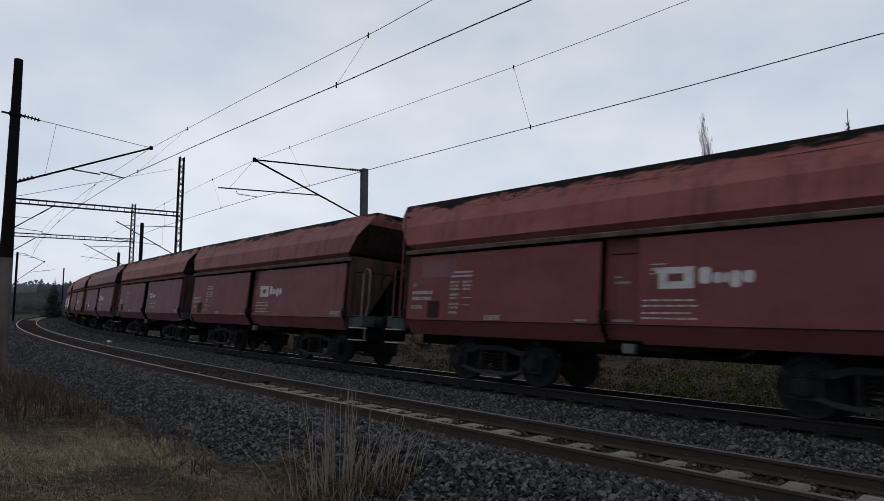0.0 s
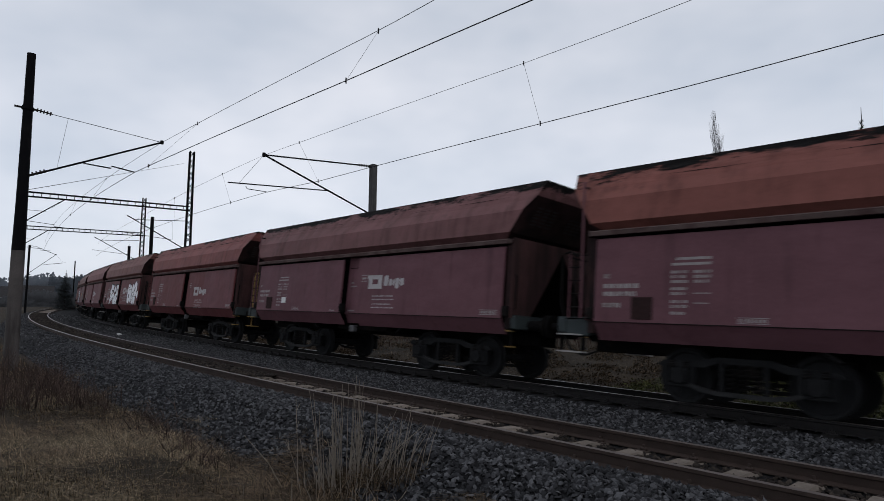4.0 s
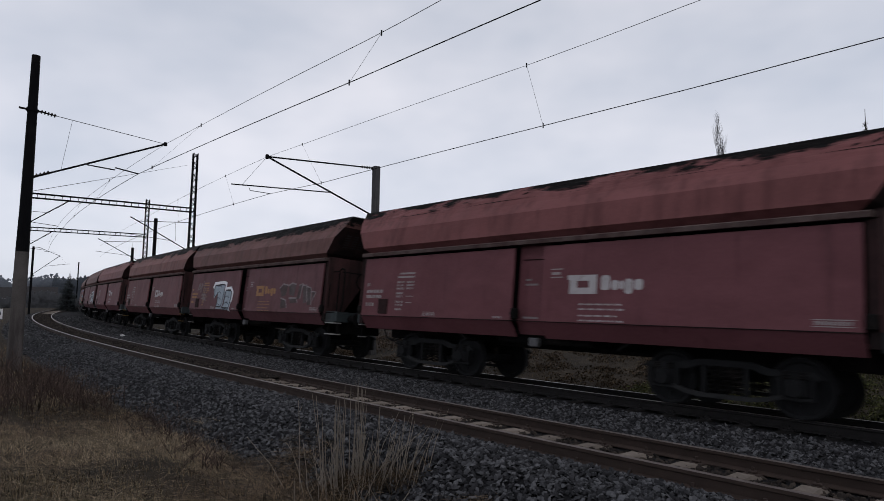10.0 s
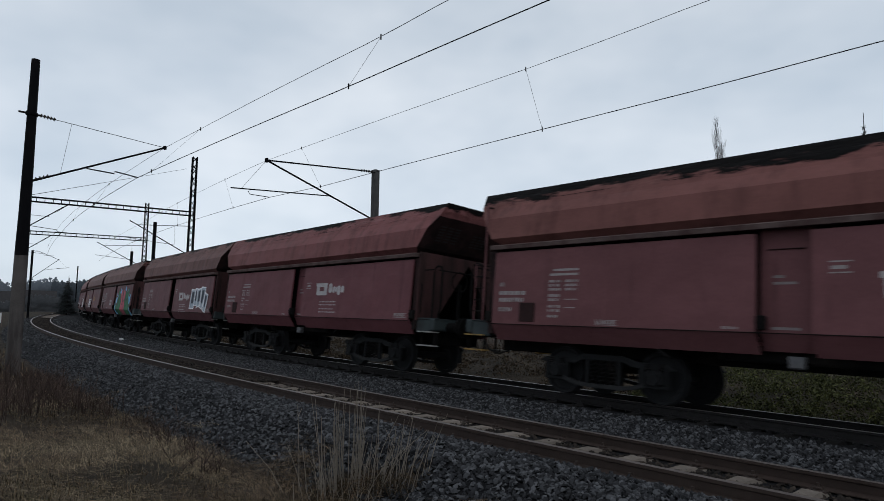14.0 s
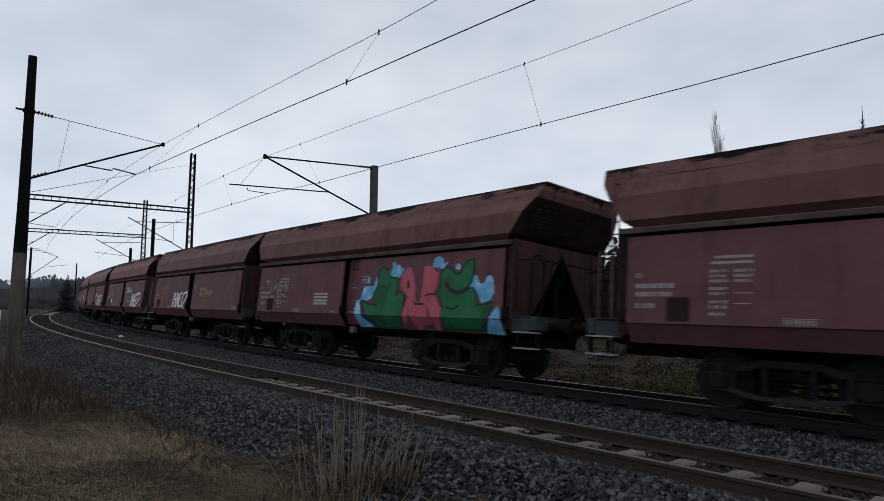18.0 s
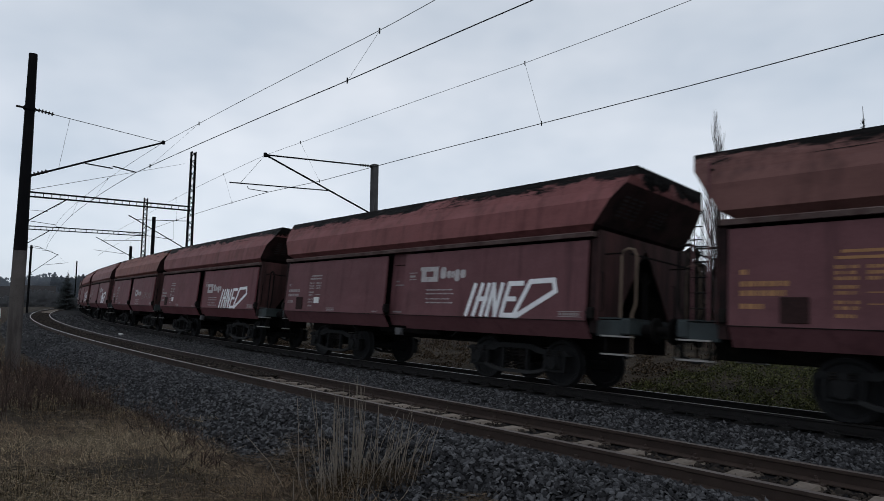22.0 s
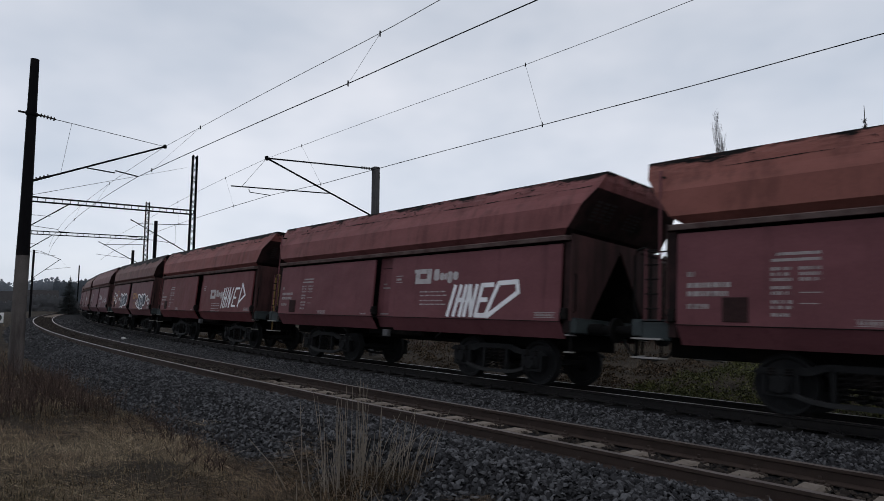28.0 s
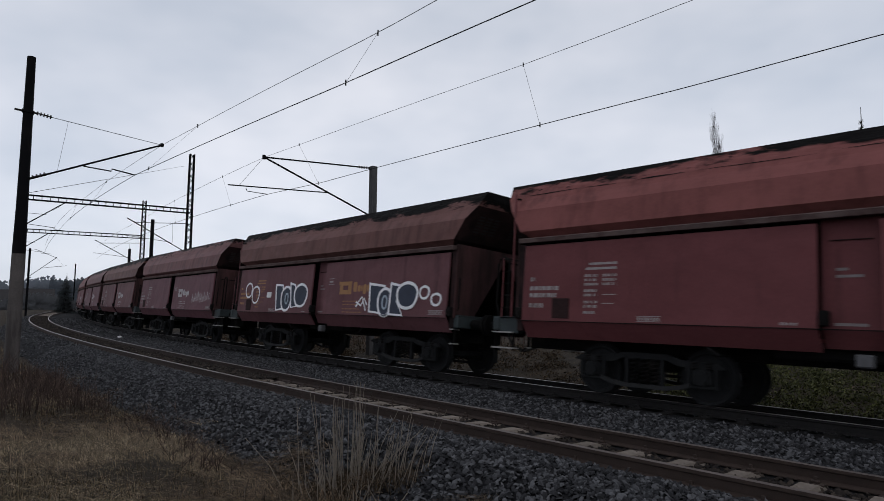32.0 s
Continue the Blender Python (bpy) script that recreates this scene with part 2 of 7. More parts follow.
M = dict(
    rail_rust=mat("rail_rust", (0.031, 0.020, 0.016), 0.8, 0.0, 0.35, 8, 90, spec=0.3),
    # far track's rails: the shadow beneath the train is put into their colour
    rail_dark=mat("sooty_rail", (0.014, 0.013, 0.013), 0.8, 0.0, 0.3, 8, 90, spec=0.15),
    rail_top=mat("rail_top", (0.16, 0.14, 0.13), 0.42, 0.5, 0.2, 3, 60, 0.05),
    sleeper=mat("weathered_concrete", (0.165, 0.140, 0.120), 0.95, 0, 0.3, 9, 70, 0.5, stain=(0.10, 0.083, 0.07), stain_at=0.60, stain_scale=5, rnd=0.25),
    # oily sleepers, coloured darker still for the shadow under the wagons
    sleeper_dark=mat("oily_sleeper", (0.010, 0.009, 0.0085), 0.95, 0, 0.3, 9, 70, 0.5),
    # bed coloured near black to give the shadows between the loose stones
    ballast=mat("ballast_bed", (0.009, 0.009, 0.0102), 0.97, 0, 0.55, 14, 45, 1.0, dist=0.03),
    stone=island_mat("crushed_stone", (0.013, 0.0132, 0.0146), (0.092, 0.093, 0.099), mid=(0.0300, 0.0302, 0.0332)),
    rusty_stone=island_mat("rust_dusted_stone", (0.011, 0.009, 0.0085), (0.048, 0.038, 0.031), mid=(0.023, 0.0185, 0.016)),
    soil=mat("ground_soil", (0.036, 0.027, 0.018), 0.98, 0, 0.75, 4.0, 45, 1.0, stain=(0.012, 0.010, 0.007), stain_at=0.5, stain_scale=0.5, dist=0.05),
    dry_grass=island_mat("dry_grass", (0.023, 0.0175, 0.011), (0.355, 0.275, 0.180), mid=(0.103, 0.079, 0.050), bump=0),
    thatch=island_mat("rotting_thatch", (0.010, 0.008, 0.006), (0.117, 0.084, 0.055), mid=(0.039, 0.028, 0.018), bump=0),
    moss=island_mat("olive_moss", (0.016, 0.017, 0.008), (0.105, 0.100, 0.045), mid=(0.046, 0.045, 0.020), bump=0),
    dull_grass=island_mat("dull_grass", (0.015, 0.011, 0.007), (0.219, 0.157, 0.103), mid=(0.071, 0.051, 0.034), bump=0),
    pale_stalk=island_mat("pale_stalks", (0.08, 0.069, 0.057), (0.31, 0.265, 0.218), bump=0),
    red_twig=island_mat("red_brown_twigs", (0.020, 0.014, 0.012), (0.100, 0.068, 0.055), mid=(0.046, 0.031, 0.026), bump=0),
    green=island_mat("low_green_weeds", (0.018, 0.020, 0.010), (0.125, 0.132, 0.050), mid=(0.050, 0.054, 0.022), bump=0),
    needle=island_mat("spruce_needles", (0.005, 0.008, 0.007), (0.015, 0.020, 0.016), bump=0),
    bark=mat("grey_bark", (0.030, 0.027, 0.025), 0.95, 0, 0.35, 5, 40, 0.6),
    twig=mat("bare_twigs", (0.060, 0.055, 0.055), 0.95, 0, 0.3, 5, 40, 0),
    weathered_foot=mat("weathered_pole_foot", (0.085, 0.076, 0.073), 0.95, 0.0, 0.4, 1.6, 40, 0.4, stain=(0.035, 0.031, 0.030), stain_at=0.52, stain_scale=1.4, streak=True, spec=0.1),
    mast_dark=mat("dark_mast_paint", (0.006, 0.006, 0.007), 0.8, 0.0, 0.3, 3, 50, 0.2, stain=(0.014, 0.012, 0.011), stain_at=0.66, spec=0.03),
    mast_grey=mat("concrete_mast", (0.065, 0.064, 0.066), 0.9, 0, 0.25, 4, 60, 0.4, stain=(0.03, 0.03, 0.03), stain_at=0.55, streak=True, spec=0.1),
    galv=mat("galvanised_steel", (0.10, 0.10, 0.105), 0.6, 0.4, 0.25, 6, 60, 0.2),
    wire=mat("dark_wire", (0.010, 0.010, 0.011), 0.7, 0.0, 0.1, 3, 20, 0, spec=0.05),
    insul=mat("brown_insulator", (0.012, 0.009, 0.008), 0.5, 0, 0.1, 6, 40, 0, spec=0.1),
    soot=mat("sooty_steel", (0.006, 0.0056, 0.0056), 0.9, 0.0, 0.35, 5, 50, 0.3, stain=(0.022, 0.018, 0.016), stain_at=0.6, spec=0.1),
    bogie=mat("dusty_bogie_steel", (0.009, 0.0093, 0.010), 0.9, 0.0, 0.35, 5, 50, 0.4, stain=(0.015, 0.0154, 0.016), stain_at=0.55, stain_scale=4, spec=0.15),
    strap=mat("dusty_strap_steel", (0.018, 0.0184, 0.0192), 0.85, 0.0, 0.4, 5, 50, 0.4, stain=(0.016, 0.015, 0.015), stain_at=0.55, stain_scale=4, spec=0.2),
    wheel=mat("wheel_steel", (0.013, 0.0134, 0.0145), 0.8, 0.0, 0.3, 5, 50, 0.2, spec=0.15),
    frame=mat("grey_green_frame", (0.030, 0.038, 0.040), 0.75, 0.0, 0.25, 4, 50, 0.2, stain=(0.016, 0.016, 0.016), stain_at=0.6, spec=0.2),
    step=mat("worn_step_edge", (0.26, 0.25, 0.24), 0.7, 0.0, 0.3, 9, 60, 0.2),
    yellow=mat("ochre_rail_paint", (0.235, 0.150, 0.050), 0.65, 0, 0.25, 5, 50, 0.1, stain=(0.10, 0.07, 0.04), stain_at=0.58),
    pale_rail=mat("weathered_beige_rail", (0.125, 0.092, 0.070), 0.7, 0, 0.3, 5, 50, 0.1, stain=(0.05, 0.035, 0.03), stain_at=0.55),
    inside=mat("coal_dusted_hopper", (0.010, 0.0095, 0.0095), 0.95, 0, 0.4, 3, 40, 0.5, spec=0.05),
    ledge=mat("dusty_ledge", (0.092, 0.066, 0.062), 0.9, 0, 0.35, 3, 40, 0.3, stain=(0.05, 0.028, 0.027), stain_at=0.52, stain_scale=2.5, spec=0.1),
    # end walls: the overhanging hood's shade is mixed into this sooty paint
    sooty_end=mat("sooty_end_paint", (0.058, 0.026, 0.026), 0.8, 0, 0.4, 1.2, 30, 0.2, stain=(0.016, 0.011, 0.011), stain_at=0.47, streak=True, spec=0.15),
    # shade of the down-facing hoods and end posts painted in with the grime
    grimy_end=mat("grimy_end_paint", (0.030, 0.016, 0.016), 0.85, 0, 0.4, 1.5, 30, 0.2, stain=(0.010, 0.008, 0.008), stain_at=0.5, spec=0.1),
    faded_print=mat("faded_print", (0.17, 0.15, 0.15), 0.85, 0, 0.3, 5, 60, 0, spec=0.1),
    grey_print=mat("grey_print", (0.030, 0.025, 0.025), 0.85, 0, 0.2, 5, 60, 0, spec=0.1),
    stencil=mat("grubby_white_stencil", (0.27, 0.245, 0.245), 0.75, 0, 0.3, 5, 60, 0, stain=(0.12, 0.09, 0.09), stain_at=0.55, stain_scale=5),
    white=mat("white_lettering", (0.36, 0.34, 0.345), 0.7, 0, 0.2, 5, 60, 0, stain=(0.17, 0.14, 0.14), stain_at=0.6, stain_scale=4),
    orange=mat("faded_orange_lettering", (0.27, 0.145, 0.070), 0.7, 0, 0.2, 5, 60, 0),
    shed_wall=mat("ochre_board_wall", (0.080, 0.049, 0.026), 0.9, 0, 0.3, 2, 40, 0.3, stain=(0.04, 0.027, 0.018), stain_at=0.55, streak=True),
    shed_roof=mat("grey_felt_roof", (0.034, 0.032, 0.033), 0.95, 0, 0.3, 2, 40, 0.3),
    pale_trim=mat("pale_trim", (0.45, 0.44, 0.42), 0.8, 0, 0.2, 3, 40, 0.1),
    # distance haze is part of this base colour
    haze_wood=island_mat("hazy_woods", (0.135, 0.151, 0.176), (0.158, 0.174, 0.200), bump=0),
    sign=mat("sign_white", (0.62, 0.62, 0.62), 0.6, 0, 0.12, 4, 40, 0.05),
    black=mat("black_paint", (0.02, 0.02, 0.02), 0.7, 0, 0.2, 5, 40, 0),
)


# ---------------------------------------------------------------- mesh helpers
def part(name, bm, material, parent, label="", m=None):
    me = bpy.data.meshes.new(name)
    bm.to_mesh(me)
    bm.free()
    for x in (material if isinstance(material, (list, tuple)) else [material]):
        me.materials.append(x)
    ob = new(name, me)
    if parent is not None:
        ob.parent = parent
    if m is not None:
        ob.matrix_local = m
    if label:
        ob["label"] = label
    return ob


def raw(name, verts, faces, material, parent=None, label=""):
    me = bpy.data.meshes.new(name)
    me.from_pydata(verts, [], faces)
    me.materials.append(material)
    ob = new(name, me)
    if parent is not None:
        ob.parent = parent
    if label:
        ob["label"] = label
    return ob


def box(bm, x0, x1, y0, y1, z0, z1, bevel=0.0):
    r = bmesh.ops.create_cube(bm, size=1)
    for v in r["verts"]:
        v.co = Vector(((x0 + x1) / 2 + v.co.x * (x1 - x0), (y0 + y1) / 2 + v.co.y * (y1 - y0), (z0 + z1) / 2 + v.co.z * (z1 - z0)))
    if bevel:
        es = list({e for v in r["verts"] for e in v.link_edges})
        bmesh.ops.bevel(bm, geom=es, offset=bevel, segments=1, affect="EDGES")
    return bm


def boxm(*a, **k):
    return box(bmesh.new(), *a, **k)


def tube(bm, pts, r, n=6, cap=True, r2=None):
    """A round bar along points; r2 is its radius at the end."""
    pts = [Vector(p) for p in pts]
    rings = []
    up = Vector((0, 0, 1))
    for i, p in enumerate(pts):
        d = (pts[min(i + 1, len(pts) - 1)] - pts[max(i - 1, 0)]).normalized()
        u = d.cross(up if abs(d.z) < 0.95 else Vector((1, 0, 0))).normalized()
        w = d.cross(u)
        rr = r if r2 is None else r + (r2 - r) * i / max(1, len(pts) - 1)
        rings.append([bm.verts.new(p + (u * math.cos(2 * math.pi * k / n) + w * math.sin(2 * math.pi * k / n)) * rr) for k in range(n)])
    for a, b in zip(rings, rings[1:]):
        for k in range(n):
            bm.faces.new((a[k], a[(k + 1) % n], b[(k + 1) % n], b[k]))
    if cap:
        bm.faces.new(rings[0][::-1])
        bm.faces.new(rings[-1])
    return bm


def tubem(pts, r, **k):
    return tube(bmesh.new(), pts, r, **k)


def disc(bm, c, axis, r, h, n=20):
    """A short solid cylinder round c."""
    a = Vector(axis).normalized()
    return tube(bm, [Vector(c) - a * h / 2, Vector(c) + a * h / 2], r, n=n)


def extrude_x(bm, prof, x0, x1, close=True):
    """A bar of constant cross-section (y, z) along x."""
    a = [bm.verts.new((x0, y, z)) for y, z in prof]
    b = [bm.verts.new((x1, y, z)) for y, z in prof]
    n = len(prof)
    for i in range(n if close else n - 1):
        bm.faces.new((a[i], a[(i + 1) % n], b[(i + 1) % n], b[i]))
    if close:
        bm.faces.new(a[::-1])
        bm.faces.new(b)
    bmesh.ops.recalc_face_normals(bm, faces=bm.faces[:])
    return bm


def empty(name, m=None):
    e = new(name)
    e.empty_display_size = 0.3
    if m is not None:
        e.matrix_world = m
    return e


def sweep(name, prof, s0, s1, step, material, parent=None, z_of=None, close=True):
    """A section (off, z) carried along the line."""
    n = max(2, int((s1 - s0) / step) + 1)
    verts, faces, k = [], [], len(prof)
    for i in range(n):
        s = s0 + (s1 - s0) * i / (n - 1)
        for o, z in prof:
            verts.append(tuple(at(s, o, z)))
    for i in range(n - 1):
        for j in range(k if close else k - 1):
            faces.append((i * k + j, i * k + (j + 1) % k, (i + 1) * k + (j + 1) % k, (i + 1) * k + j))
    if close:
        faces += [tuple(range(k))[::-1], tuple((n - 1) * k + j for j in range(k))]
    return raw(name, verts, faces, material, parent)


# ---------------------------------------------------------------- ground, ballast and tracks
def build_ground():
    g = np.sinh(np.linspace(-6.4, 6.4, 251))
    g = g / g.max() * 2600
    gx, gy = np.meshgrid(g - 4, g + 12, indexing="ij")
    off, al = beside(gx, gy)
    z = ground_z(off)
    r = np.hypot(gx.ravel(), gy.ravel())
    z += np.where((off < -2.2) | (off > SP + 3.6), 0.05 * np.sin(gx.ravel() * 1.7 + gy.ravel()) * np.sin(gy.ravel() * 1.1) * np.exp(-r / 60), 0)
    z = np.where(r > 150, np.interp(r, [150, 400, 2600], [0, 0, 0]) + z * np.interp(r, [150, 400], [1, 0]) - np.interp(r, [150, 500], [0, 1.5]), z)
    n = len(g)
    v = np.c_[gx.ravel(), gy.ravel(), z].tolist()
    f = [(i * n + j, (i + 1) * n + j, (i + 1) * n + j + 1, i * n + j + 1) for i in range(n - 1) for j in range(n - 1)]
    ob = raw("ground", v, f, M["soil"])
    for p in ob.data.polygons:
        p.use_smooth = True
    tagged(ob, "dull brown winter ground with matted dry grass beside the railway", "ground", kind="structure")


build_ground()

BED = [(-2.05, -0.72), (-1.55, -0.50), (-0.95, -0.17), (-0.35, -0.125), (-0.10, -0.15), (0.10, -0.198), (0.75, -0.245), (1.40, -0.298), (1.62, -0.27), (1.95, -0.255), (2.5, -0.33), (3.2, -0.33),
       (3.75, -0.32), (4.10, -0.315), (4.35, -0.305), (SP, -0.345), (SP + 0.75, -0.42), (SP + 1.5, -0.47), (SP + 2.4, -0.44), (SP + 3.0, -0.58), (SP + 3.6, -0.85)]


def bed_z(off):
    return np.interp(off, [b[0] for b in BED], [b[1] for b in BED])


bed = sweep("ballast_bed", BED, -40, 230, 0.6, M["ballast"], close=False)
tagged(bed, "dark grey crushed stone ballast bed carrying both tracks", "ballast", kind="structure")


def build_stones(count, s0, s1, o0, o1, power, size, seed, lift=0.0):
    """Loose crushed stones lying on the bed, denser near the viewer."""
    rng = np.random.default_rng(seed)
    s = s0 + (s1 - s0) * rng.random(count) ** power
    o = o0 + (o1 - o0) * rng.random(count)
    px = np.interp(s, ST, TX) + o * np.interp(s, ST, NX)
    py = np.interp(s, ST, TY) + o * np.interp(s, ST, NY)
    pz = bed_z(o) + lift + 0.002 + 0.022 * rng.random(count)
    base = np.array([(1, 0, -.3), (.3, .95, -.3), (-.8, .6, -.3), (-.8, -.6, -.3), (.3, -.95, -.3), (.45, .35, .6), (-.4, .4, .7), (-.3, -.45, .55), (.5, -.3, .65)])
    tri = [(0, 1, 5), (1, 6, 5), (1, 2, 6), (2, 3, 6), (3, 7, 6), (3, 4, 7), (4, 8, 7), (4, 0, 8), (0, 5, 8), (5, 6, 7), (5, 7, 8)]
    r = size * (0.55 + 0.9 * rng.random(count)) * (1 + np.maximum(0, s - 25) * 0.02)
    a = rng.random(count) * 6.283
    tx, ty = rng.normal(0, 0.35, count), rng.normal(0, 0.35, count)
    jit = rng.normal(0, 0.16, (count, 9, 3))
    p = (base[None] + jit) * r[:, None, None] * np.array([1.08, 0.80, 0.66])
    ca, sa = np.cos(a)[:, None], np.sin(a)[:, None]
    x, y = p[:, :, 0] * ca - p[:, :, 1] * sa, p[:, :, 0] * sa + p[:, :, 1] * ca
    z = p[:, :, 2] + x * tx[:, None] + y * ty[:, None]
    v = np.stack([x + px[:, None], y + py[:, None], z + pz[:, None]], 2).reshape(-1, 3)
    f = (np.array(tri)[None] + (np.arange(count) * 9)[:, None, None]).reshape(-1, 3)
    return v.tolist(), f.tolist()


def stones():
    v, f = [], []
    for args in ((36000, -3, 26, -1.9, -0.12, 1.25, 0.030, 1), (36000, -3, 34, 1.6, SP - 0.48, 1.3, 0.028, 3),
                 (3500, -1, 26, SP + 0.1, SP + 2.9, 1.2, 0.038, 4), (9000, 24, 80, -1.9, SP - 0.1, 1.4, 0.036, 5)):
        a, b = build_stones(*args)
        k = len(v)
        v += a
        f += [tuple(i + k for i in t) for t in b]
    ob = raw("loose_ballast", v, f, M["stone"])
    tagged(ob, "loose dark grey crushed stones heaped along the tracks", "ballast", kind="stuff")

    v, f = build_stones(9000, -3, 34, 0.12, 1.40, 1.3, 0.030, 2)
    a, b = build_stones(9000, 13, 85, 0.10, 1.42, 1.4, 0.036, 7, 0.075)
    f += [tuple(i + len(v) for i in t) for t in b]
    v += a
    ob = raw("rusty_ballast", v, f, M["rusty_stone"])
    tagged(ob, "rust-dusted crushed stones between the rails of the empty track", "ballast", kind="stuff")


stones()

RAIL = [(-0.036, 0.0), (0.036, 0.0), (0.036, -0.032), (0.010, -0.045), (0.010, -0.128), (0.07, -0.150), (0.07, -0.162), (-0.07, -0.162), (-0.07, -0.150), (-0.010, -0.128), (-0.010, -0.045), (-0.036, -0.032)]


def build_track(label, off, sleeper_mat, s_near, s_far, steel, low=0.0):
    t = empty("railway_track", Matrix.Translation(at(0, off)))
    inv = t.matrix_world.inverted()
    for o, dz, nm in ((0.0, 0.0, "outer"), (GAUGE, -CANT, "inner")):
        r = sweep("rail", [(off + o + a, dz + b - low) for a, b in RAIL], -40, 230, 0.75, steel)
        r.data.materials.append(M["rail_top"])
        for p in r.data.polygons:
            if p.index % 12 == 0:
                p.material_index = 1
        r.parent, r.matrix_parent_inverse = t, inv
    tilt = math.asin(CANT / GAUGE)
    bm = bmesh.new()
    rows = []
    for y, h, a in ((-1.25, -0.05, 0.075), (-1.05, -0.02, 0.095), (-0.56, -0.015, 0.10), (-0.44, 0.022, 0.085), (-0.20, 0.012, 0.085), (0.20, 0.012, 0.085), (0.44, 0.022, 0.085), (0.56, -0.015, 0.10), (1.05, -0.02, 0.095), (1.25, -0.05, 0.075)):
        rows.append([bm.verts.new(q) for q in ((-0.14, y, -0.20), (-a - 0.022, y, h - 0.03), (-a, y, h), (a, y, h), (a + 0.022, y, h - 0.03), (0.14, y, -0.20))])
    for a, b in zip(rows, rows[1:]):
        for k in range(5):
            bm.faces.new((a[k], a[k + 1], b[k + 1], b[k]))
    bm.faces.new(rows[0])
    bm.faces.new(rows[-1][::-1])
    bmesh.ops.recalc_face_normals(bm, faces=bm.faces[:])
    me = bpy.data.meshes.new("sleeper")
    bm.to_mesh(me)
    bm.free()
    me.materials.append(sleeper_mat)
    bm = bmesh.new()
    for y in (-0.7525, 0.7525):
        box(bm, -0.09, 0.09, y - 0.17, y + 0.17, -0.022, 0.004, 0.004)
        for d in (-0.105, 0.105):
            box(bm, -0.045, 0.045, y + d - 0.03, y + d + 0.03, 0.0, 0.035, 0.01)
            disc(bm, (0, y + d, 0.045), (0, 0, 1), 0.018, 0.05, 6)
    clip = bpy.data.meshes.new("rail_fastening")
    bm.to_mesh(clip)
    bm.free()
    clip.materials.append(steel)
    s = s_near
    while s < s_far:
        p = at(s, off + GAUGE / 2, -CANT / 2 - 0.160 - low)
        m = Matrix.Translation(p) @ Matrix.Rotation(heading(s) + random.uniform(-0.01, 0.01), 4, "Z") @ Matrix.Rotation(-tilt, 4, "X").inverted()
        for data, top in ((me, s_far), (clip, 45)):
            if s < top:
                ob = new(data.name, data)
                ob.parent, ob.matrix_parent_inverse = t, inv
                ob.matrix_basis = m
        s += 0.62
    tagged(t, label, "railway track", kind="structure")


build_track("rust-brown railway track on pale concrete sleepers, curving away", 0.0, M["sleeper"], -8, 120, M["rail_rust"])
build_track("dark railway track in ballast under the freight train, shade and oil in its colour", SP, M["sleeper_dark"], -8, 60, M["rail_dark"], DROP)


# ---------------------------------------------------------------- the freight train
PAINT = [paint("oxide_red_paint", (0.112, 0.036, 0.039)), paint("maroon_paint", (0.119, 0.045, 0.052)), paint("brown_red_paint", (0.119, 0.050, 0.054)),
         paint("dusty_brown_paint", (0.111, 0.049, 0.055), 0.56), paint("dull_plum_paint", (0.116, 0.053, 0.064), 0.58), paint("bright_rust_paint", (0.140, 0.046, 0.044))]


